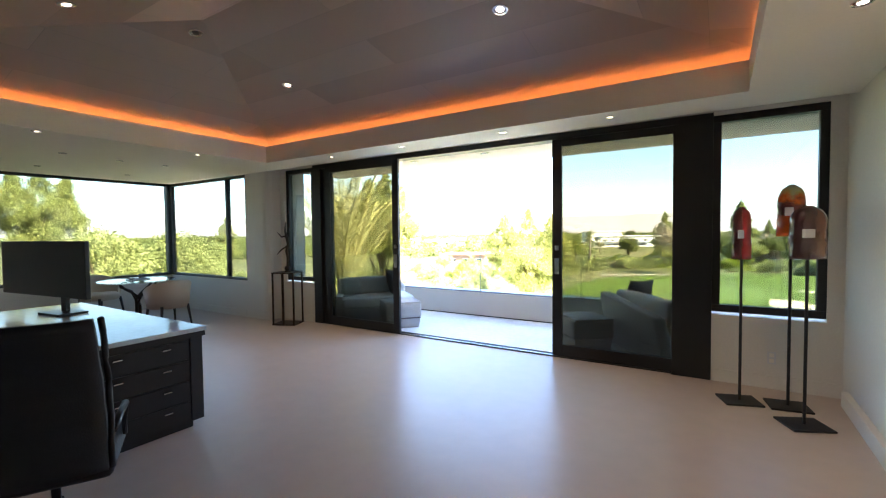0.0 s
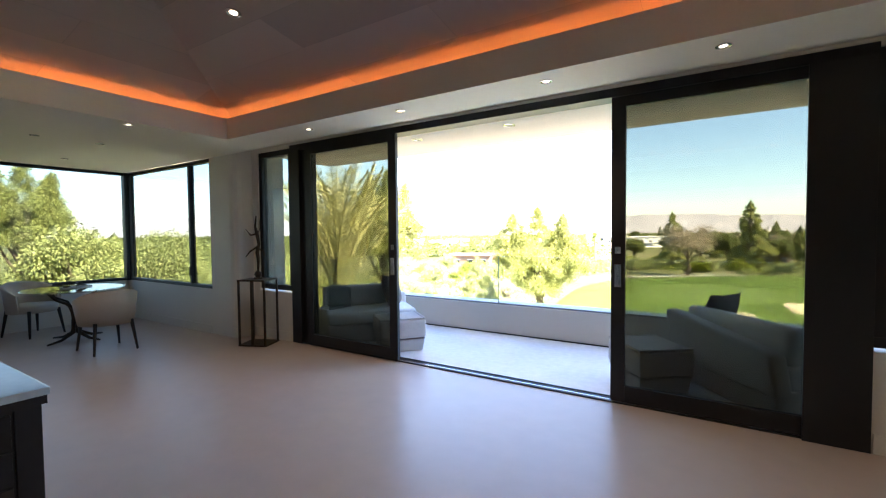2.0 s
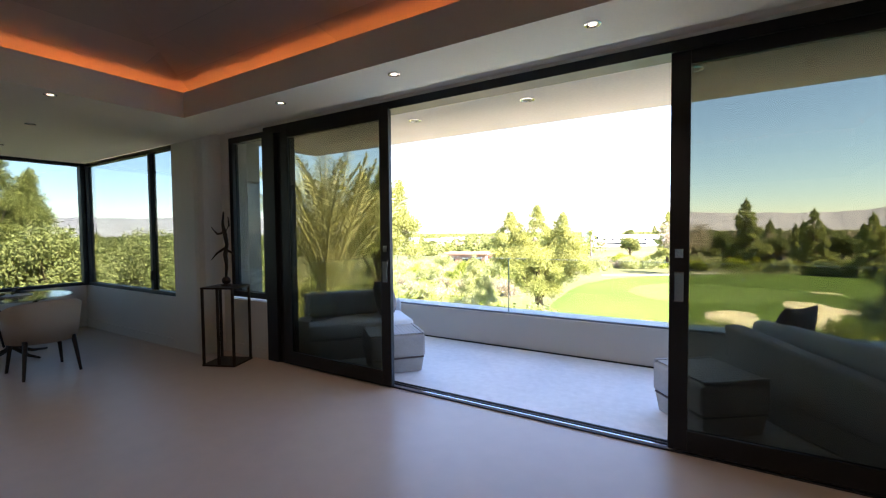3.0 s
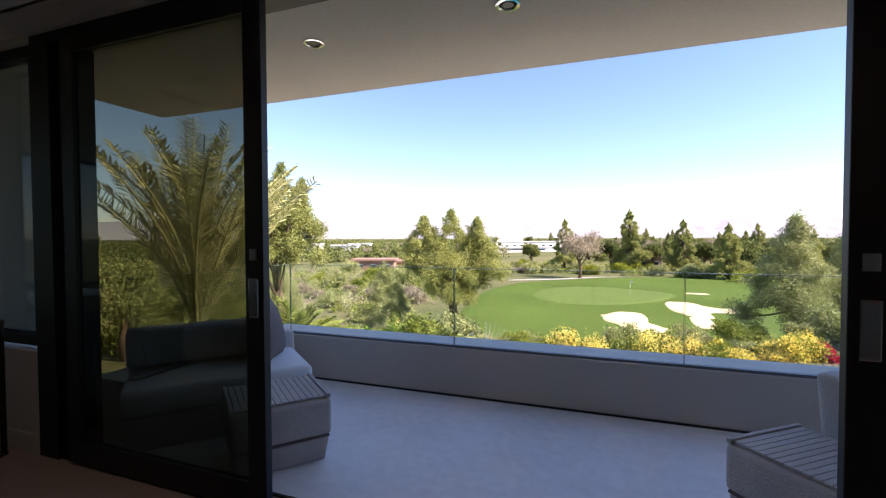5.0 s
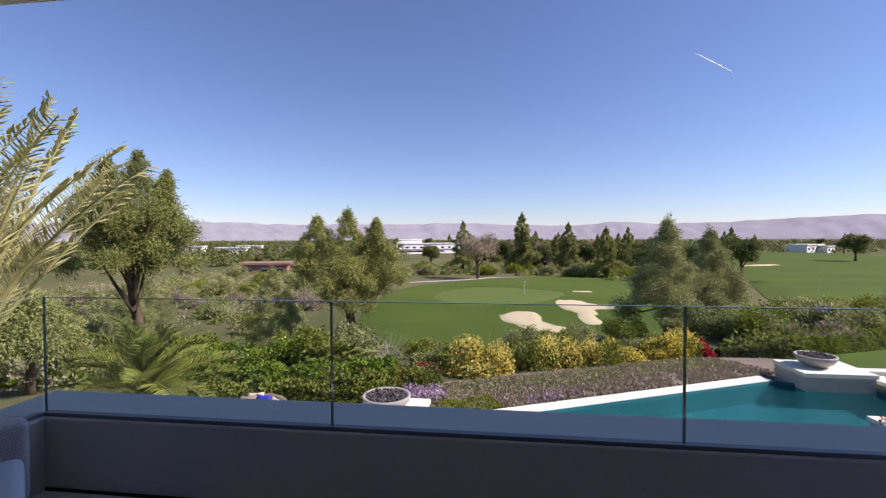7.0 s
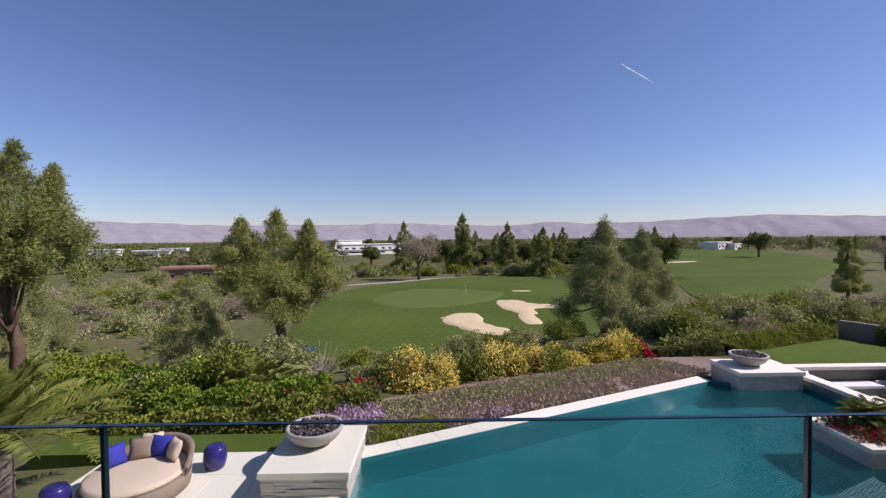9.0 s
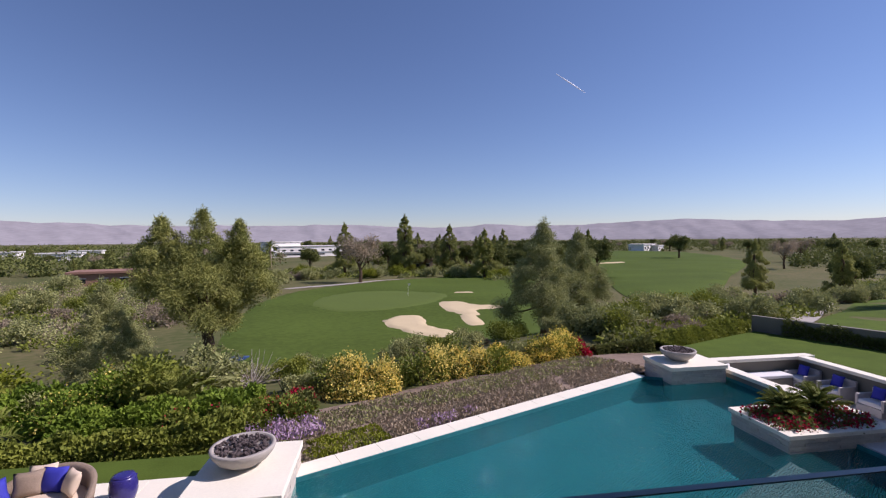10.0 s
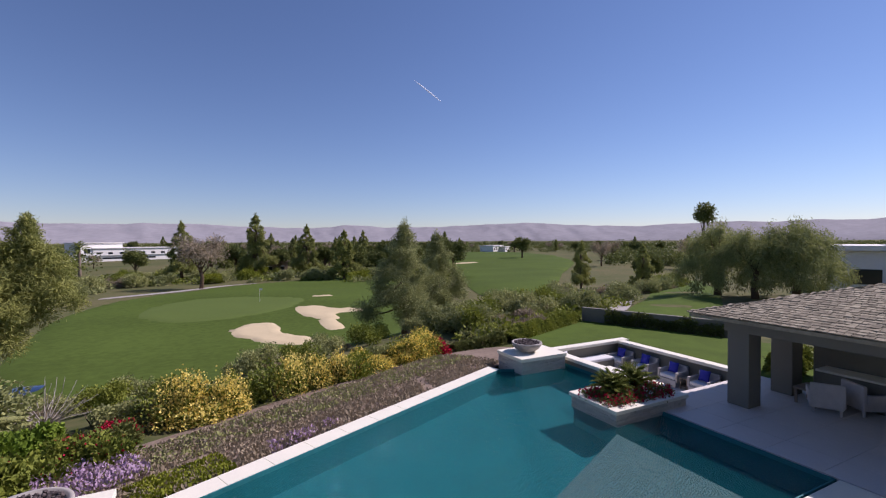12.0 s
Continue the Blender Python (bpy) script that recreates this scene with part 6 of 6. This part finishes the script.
def garden_stool(x, y):
    th = thing("garden_stool", (x, y, DZ), "dark blue glazed ceramic garden stool", "stool", "garden stools")
    part("drum", lathe([(0.16, 0), (0.19, 0.02), (0.235, 0.16), (0.24, 0.28), (0.21, 0.44), (0.18, 0.47)], 28), BLUEGLAZE, th, "", True)
    part("seat_top", lathe([(0.18, 0.47), (0.18, 0.485), (0.12, 0.495)], 28), BLUEGLAZE, th, "", True)
    for k in range(10):
        a = 2 * math.pi * k / 10
        b = bmesh.new()
        bmesh.ops.create_icosphere(b, subdivisions=1, radius=0.014, matrix=Matrix.Translation((0.218 * math.cos(a), 0.218 * math.sin(a), 0.42)))
        part("stud", b, BLUEGLAZE, th)


garden_stool(-7.72, 15.55)
garden_stool(-9.9, 14.05)


def planter():
    th = thing("planter", (0, 0, 0), "raised white-capped stone planter standing in the pool", "planter")
    x0, x1, y0, y1, z = 6.50, 9.45, 15.22, 17.03, -3.02
    w = 0.32
    for a in ((x0, x1, y0, y0 + w), (x0, x1, y1 - w, y1), (x0, x0 + w, y0 + w, y1 - w), (x1 - w, x1, y0 + w, y1 - w)):
        part("cap", box(*a, z - 0.10, z, 0.008), WHITESTONE, th, "white limestone cap")
    part("wall", box(x0 + 0.1, x1 - 0.1, y0 + 0.1, y1 - 0.1, -5.1, z - 0.12), LEDGER, th, "stacked ledger stone wall")
    rng = random.Random(2)
    for side in range(2):
        for c in range(6):
            zz = z - 0.105 - (c + 1) * 0.06
            a, end = (x0 + 0.06, x1 - 0.06) if side == 0 else (y0 + 0.06, y1 - 0.06)
            while a < end - 0.05:
                ln = min(rng.uniform(0.2, 0.5), end - a)
                pr = rng.uniform(0, 0.03)
                bm = box(a + 0.003, a + ln - 0.003, y0 + 0.06 - pr, y0 + 0.1, zz + 0.003, zz + 0.057) if side == 0 else box(x0 + 0.06 - pr, x0 + 0.1, a + 0.003, a + ln - 0.003, zz + 0.003, zz + 0.057)
                part("stone", bm, LEDGER, th)
                a += ln
    part("soil", box(x0 + w, x1 - w, y0 + w, y1 - w, z - 0.12, z - 0.05), BED, th, "dark soil")


planter()
pf = shrub("petunias", "red and white flowers filling the pool planter", "flowers", [((x, y, 0.0), (0.5, 0.42, 0.26)) for x in (-0.95, -0.45, 0.05, 0.55, 0.95) for y in (-0.35, 0.3)], 7000, 0.05, DARKLEAF, 71, "", 1.4, RED, 2400, "", 0.06)
put(pf, 7.97, 16.12, 0.98, 0, -3.08)
g2 = np.random.default_rng(5)
p, nn = blob_points([((x, y, 0.0), (0.45, 0.4, 0.28)) for x in (0.3, 0.9) for y in (-0.3, 0.2)], 260, g2, 0.1)
p[:, 2] = np.abs(p[:, 2])
v, f = leaf_cloud(p, nn, 0.06, g2, 1.0)
ob = new("white_blossom", mesh_of("white_blossom", v, f, CUSHION)); ob.parent = pf
palm((7.5, 16.3, -3.1), 0.2, 0.09, 34, 0.75, FROND_GREEN, "spiky sago palm in the planter", 21, 12, 80, leaf=0.16)
palm((8.5, 16.35, -3.1), 0.25, 0.09, 34, 0.75, FROND_GREEN, "spiky sago palm in the planter", 22, 12, 80, leaf=0.16)

# sunken lounge
LFZ = -4.15
lx0, lx1, ly0, ly1 = 9.33, 13.62, 16.15, 21.6
setting("lounge_floor", box(lx0, lx1, ly0, ly1, -5.2, LFZ), PATIOSTONE, "stone floor of the sunken lounge", "floor")
bm = box(lx0, lx0 + 0.12, ly0, ly1, LFZ, -3.20)
box(lx1 - 0.12, lx1, ly0, ly1, LFZ, -3.20, bm=bm)
box(lx0, lx1, ly1 - 0.12, ly1, LFZ, -3.20, bm=bm)
setting("lounge_wall", bm, GREYSTUCCO, "low wall round the sunken lounge", "wall")
slab_row("lounge_coping", "white stone coping round the sunken lounge", [[(lx0 - 0.05, ly0 + 0.3 + k * 0.82), (lx0 + 0.35, ly0 + 0.3 + k * 0.82), (lx0 + 0.35, ly0 + 1.115 + k * 0.82), (lx0 - 0.05, ly0 + 1.115 + k * 0.82)] for k in range(6)]
         + [[(lx1 - 0.32, ly0 + k * 0.87), (lx1 + 0.06, ly0 + k * 0.87), (lx1 + 0.06, ly0 + 0.865 + k * 0.87), (lx1 - 0.32, ly0 + 0.865 + k * 0.87)] for k in range(6)]
         + [[(lx0 + 0.36 + k * 0.87, ly1 - 0.3), (lx0 + 1.22 + k * 0.87, ly1 - 0.3), (lx0 + 1.22 + k * 0.87, ly1 + 0.1), (lx0 + 0.36 + k * 0.87, ly1 + 0.1)] for k in range(5)], WHITESTONE, -3.20, -3.08)
ft = thing("fire_table", (11.2, 18.9, LFZ), "long grey stone fire table in the sunken lounge", "fire table")
part("body", box(-0.35, 0.35, -1.2, 1.2, 0, 0.35, 0.01), CONCRETE, ft)
part("top", box(-0.42, 0.42, -1.3, 1.3, 0.35, 0.42, 0.01), WHITESTONE, ft)
part("trough", box(-0.13, 0.13, -1.0, 1.0, 0.421, 0.45), LAVA, ft, "dark rock-filled fire trough")


def lounge_side_table(y):
    th = thing("side_table", (12.95, y, LFZ), "small dark woven side table between lounge chairs", "side table", "lounge side tables")
    part("tabletop", box(-0.24, 0.24, -0.17, 0.17, 0.40, 0.44, 0.006), RATTAN, th)
    for sx in (-0.2, 0.2):
        for sy in (-0.13, 0.13):
            part("leg", box(sx - 0.02, sx + 0.02, sy - 0.02, sy + 0.02, 0, 0.40), RATTAN, th)
    part("shelf", box(-0.22, 0.22, -0.15, 0.15, 0.12, 0.14), RATTAN, th)


lounge_side_table(20.22)
lounge_side_table(17.67)


def lounge_chair(x, y, turn):
    th = thing("lounge_chair", (x, y, LFZ), "pale wicker lounge chair in the sunken lounge", "chair", "sunken lounge chairs", turn)
    part("base", box(-0.38, 0.38, -0.38, 0.38, 0.0, 0.28, 0.03), WICKER, th)
    part("seat_cushion", box(-0.33, 0.33, -0.36, 0.28, 0.285, 0.43, 0.04), CUSHION, th, "white seat cushion", True)
    part("backrest", box(-0.40, 0.40, 0.28, 0.40, 0.1, 0.74, 0.03), WICKER, th)
    part("arm", box(-0.42, -0.34, -0.36, 0.28, 0.2, 0.58, 0.02), WICKER, th)
    part("arm", box(0.34, 0.42, -0.36, 0.28, 0.2, 0.58, 0.02), WICKER, th)


for y in (20.85, 19.6, 18.3, 17.05):
    lounge_chair(13.0, y, -90)
    throw_pillow((13.03, y, LFZ + 0.66), 72, 0, -90, BLUE, "cobalt blue pillow on a lounge chair", 0.42, group="lounge pillows")
throw_pillow((10.1, 21.25, LFZ + 0.75), 70, 0, 0, CUSHION, "white pillow in the sunken lounge", 0.42, group="lounge pillows")
bench = thing("lounge_bench", (11.1, 21.15, LFZ), "built-in bench with a pale cushion", "bench")
part("seat", box(-1.5, 1.5, -0.3, 0.3, 0, 0.4, 0.01), GREYSTUCCO, bench)
part("cushion", box(-1.5, 1.5, -0.3, 0.3, 0.402, 0.52, 0.03), CUSHION, bench)

# ---- pavilion ----
def pavilion():
    th = thing("pavilion", (0, 0, 0), "open pool pavilion with stucco columns and a shingle roof", "pavilion")
    EZ = -0.74
    for x, y in ((11.0, 14.55), (13.3, 14.55), (11.0, 8.2), (18.0, 14.55), (18.0, 8.2)):
        part("column", box(x - 0.3, x + 0.3, y - 0.3, y + 0.3, DZ, EZ - 0.1, 0.01), GREYSTUCCO, th, "square grey-green stucco column")
    for a in ((10.6, 18.4, 14.2, 14.9), (10.6, 18.4, 7.8, 8.5), (10.6, 11.4, 8.5, 14.2), (17.6, 18.4, 8.5, 14.2)):
        part("beam", box(*a, EZ - 0.42, EZ - 0.02, 0.01), GREYSTUCCO, th)
    part("soffit", box(10.3, 18.9, 7.2, 15.6, EZ - 0.02, EZ + 0.03), CEILING, th)
    part("back_wall", box(14.15, 14.35, 6.6, 14.2, DZ, EZ - 0.42), GREYSTUCCO, th, "shaded back wall")
    x0, x1, y0, y1 = 10.18, 19.0, 6.95, 15.77
    cx, cy, rz = (x0 + x1) / 2, (y0 + y1) / 2, EZ + 1.28
    bm = bmesh.new()
    q = [bm.verts.new(p) for p in ((x0, y0, EZ), (x1, y0, EZ), (x1, y1, EZ), (x0, y1, EZ))]
    top = bm.verts.new((cx, cy, rz))
    for k in range(4):
        bm.faces.new((q[k], q[(k + 1) % 4], top))
    bm.faces.new(q[::-1])
    part("roof", bm, SHINGLE, th)
    part("fascia", box(x0 + 0.02, x0 + 0.06, y0 + 0.05, y1 - 0.05, EZ - 0.10, EZ - 0.004), SHINGLE, th)
    part("fascia", box(x0 + 0.06, x1 - 0.06, y1 - 0.06, y1 - 0.02, EZ - 0.10, EZ - 0.004), SHINGLE, th)
    # shingles on the slopes in view
    rng = random.Random(6)
    widths = (0.10, 0.14, 0.18)
    kinds = []
    for wd in widths:
        one = box(0, 0.24, 0.003, wd - 0.003, 0, 0.024)
        me = bpy.data.meshes.new("shingle"); one.to_mesh(me); one.free(); me.materials.append(SHINGLE)
        kinds.append((wd, me, np.array([v.co for v in me.vertices]), [tuple(p.vertices) for p in me.polygons]))
    half = (x1 - x0) / 2
    rise = math.degrees(math.atan2(rz - EZ, half))
    rows, made = 30, 0
    all_v, all_f = [], []
    for side in (0, 1):
        for r in range(rows):
            t = r / rows
            lo_ = (y0 if side == 0 else x0) + half * t
            hi_ = (y1 if side == 0 else x1) - half * t
            a = lo_ + rng.uniform(0, 0.06)
            while a < hi_ - 0.1:
                wd, me, co, po = rng.choice(kinds)
                tilt = rise - 4 + rng.uniform(-2.0, 1.5)
                slip = rng.uniform(-0.035, 0.01)
                if side == 0:
                    m = pose(x0 + half * t - 0.03 + slip, a, EZ + (rz - EZ) * t + 0.03, rng.uniform(-1.5, 1.5), -tilt, rng.uniform(-1.5, 1.5))
                else:
                    m = pose(a, y1 - half * t + 0.03 - slip, EZ + (rz - EZ) * t + 0.03, 0, 0, -90) @ pose(0, 0, 0, 0, -tilt, 0)
                if side == 0 and r < 14 and made < 300 and a > 12.6:
                    ob = new("shingle", me); ob.parent = th; ob.matrix_basis = m; made += 1
                else:
                    base = sum(len(q) for q in all_v)
                    all_v.append(np.array([m @ Vector(c) for c in co]))
                    all_f += [tuple(base + i for i in f) for f in po]
                a += wd + rng.uniform(0.002, 0.012)
    me = bpy.data.meshes.new("shingles")
    me.from_pydata(np.concatenate(all_v).tolist(), [], all_f)
    me.materials.append(SHINGLE)
    ob = new("shingles", me); ob.parent = th
    ob["kind"] = "stuff"


pavilion()


def patio_chair(x, y, turn, cushion):
    th = thing("patio_chair", (x, y, DZ), "pale woven patio armchair in the shade of the pavilion", "chair", "pavilion chairs", turn)
    part("seat", box(-0.36, 0.36, -0.36, 0.36, 0.16, 0.36, 0.03), WICKER, th)
    part("seat_cushion", box(-0.30, 0.30, -0.34, 0.28, 0.362, 0.48, 0.03), cushion, th)
    part("backrest", box(-0.38, 0.38, 0.28, 0.38, 0.2, 0.86, 0.03), WICKER, th)
    for sx in (-1, 1):
        part("arm", box(sx * 0.36 - 0.04, sx * 0.36 + 0.04, -0.36, 0.3, 0.36, 0.62, 0.02), WICKER, th)
        for sy in (-0.3, 0.3):
            part("leg", box(sx * 0.3 - 0.025, sx * 0.3 + 0.025, sy - 0.025, sy + 0.025, 0, 0.17), WICKER, th)


patio_chair(12.5, 13.2, 120, BLUE); patio_chair(13.3, 12.6, 60, BLUE); patio_chair(13.0, 11.2, 200, WICKER); patio_chair(12.6, 10.2, 150, WICKER)
tb = thing("patio_table", (12.9, 13.7, DZ), "low patio table under the pavilion", "table")
part("tabletop", box(-0.4, 0.4, -0.3, 0.3, 0.42, 0.48, 0.01), RATTAN, tb)
for sx in (-0.34, 0.34):
    for sy in (-0.24, 0.24):
        part("leg", box(sx - 0.03, sx + 0.03, sy - 0.03, sy + 0.03, 0, 0.42), RATTAN, tb)
sb = thing("sideboard", (13.8, 11.6, DZ), "long low sideboard along the pavilion wall", "sideboard")
part("body", box(-0.3, 0.3, -2.2, 2.2, 0, 0.85, 0.01), GREYSTUCCO, sb)
part("top", box(-0.36, 0.34, -2.25, 2.25, 0.85, 0.91, 0.006), WHITESTONE, sb, "pale stone top")

# ---- far buildings and mountains ----
def flat_house(deg, dist, w, d, h, mat, label, turn=0, bays=4, z=None, name="house"):
    x, y = far_spot(deg, dist)
    th = thing(name, (x, y, ground(x, y) if z is None else z), label, "house", "distant houses", turn)
    part("wall", box(-w / 2, w / 2, -d / 2, d / 2, -1, h), mat, th)
    part("roof", box(-w / 2 - 0.6, w / 2 + 0.6, -d / 2 - 0.6, d / 2 + 0.6, h, h + 0.45), mat, th)
    for k in range(bays):
        cx = -w / 2 + w * (k + 0.5) / bays
        wd = w / bays * 0.4
        win = part("window", box(cx - wd / 2, cx + wd / 2, -d / 2 - 0.05, -d / 2 + 0.02, h * 0.38, h * 0.66), DARKGLASS, th, "dark window")
        part("frame", box(cx - wd / 2 - 0.1, cx + wd / 2 + 0.1, -d / 2 - 0.04, -d / 2 + 0.01, h * 0.66, h * 0.71), WHITEWALL, win)
    return th


flat_house(-12.2, 320, 22, 14, 9.0, WHITEWALL, "white flat-roofed modern building beyond the course", 40, 3)
flat_house(-9.0, 325, 44, 14, 6.2, WHITEWALL, "long low white modern building beyond the course", 30, 8)
flat_house(-9.3, 280, 60, 1.5, 3.0, WHITEWALL, "long white boundary wall beyond the course", 30, 1, None, "boundary_wall")
flat_house(32.6, 380, 22, 12, 5.5, WHITEWALL, "white house beyond the far fairway", 35, 4)
flat_house(34.0, 385, 10, 9, 4.5, WHITEWALL, "small white house beyond the far fairway", 35, 2)
flat_house(-29.5, 120, 11, 8, 3.2, TERRACOTTA, "low terracotta house among the trees", 20, 3)
flat_house(-27.0, 125, 6, 6, 2.6, TERRACOTTA, "low terracotta house among the trees", 20, 2)
flat_house(5.2, 142, 7, 5, 3.6, RATTAN, "small dark brown course pavilion among pines", 5, 2)
flat_house(-33, 300, 18, 10, 4.5, WHITEWALL, "pale distant house among trees", 20, 3)
flat_house(-37, 330, 14, 10, 5.0, WHITEWALL, "pale distant house among trees", 20, 3)
flat_house(-31, 340, 16, 10, 5.0, WHITEWALL, "pale distant house among trees", 20, 3)
neighbour = flat_house(75.0, 62, 16, 12, 5.0, WHITEWALL, "white modern neighbouring house behind the pepper trees", -68, 3, -4.6)
part("upper_storey", box(-3.0, 7.5, -3.0, 5.0, 5.45, 6.9), WHITEWALL, neighbour)
part("parapet", box(-3.3, 7.8, -3.3, 5.3, 6.9, 7.15), DARKGLASS, neighbour, "dark flat roof edge")

g3 = np.random.default_rng(12)
rows_m, cols_m = 26, 420
vs = []
for r in range(rows_m):
    for c in range(cols_m):
        u = c * 160 / cols_m
        a = radians(-85 + 170 * c / (cols_m - 1))
        t = r / (rows_m - 1)
        crest = 138 + 40 * noise.noise((u * 0.075, 0, 2)) + 16 * noise.noise((u * 0.22, 0, 5)) + 8 * noise.noise((u * 0.6, 0, 8))
        gully = abs(noise.noise((u * 0.55 + 1.2 * t, t * 0.8, 3))) + 0.5 * abs(noise.noise((u * 1.5 - t, t * 2, 6)))
        dist = 3200 + 700 * t + 32 * gully * (1 - t * 0.5)
        hgt = crest * (t ** 0.8) * (1 - 0.16 * gully * (1 - t) * t * 3)
        vs.append((dist * math.sin(a), dist * math.cos(a), -12 + hgt))
fs = [(r * cols_m + c, r * cols_m + c + 1, (r + 1) * cols_m + c + 1, (r + 1) * cols_m + c) for r in range(rows_m - 1) for c in range(cols_m - 1)]
# The ridge's haze is only its base colour.
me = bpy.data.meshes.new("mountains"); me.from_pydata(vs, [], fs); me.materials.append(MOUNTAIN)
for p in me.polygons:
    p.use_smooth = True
tagged(new("backdrop_mountains", me), "low desert mountain ridge in a haze-tinted mauve", "mountain", "", "structure")

# high thin vapour trail, its sunlit white made by a faint glow
bm = bmesh.new()
a, b = Vector((1088, 2614, 1022)), Vector((1262, 2580, 900))
vs = []
for k in range(7):
    p = a.lerp(b, k / 6)
    r = 1.2 + 2.2 * math.sin(math.pi * k / 6) ** 0.7
    vs.append((p, r))
tube([p for p, r in vs], [r for p, r in vs], 6, bm)
tagged(finish("backdrop_vapour_trail", bm, VAPOUR_GLOW), "short white vapour trail with an added faint glow, high in the sky", "vapour trail", "", "structure")
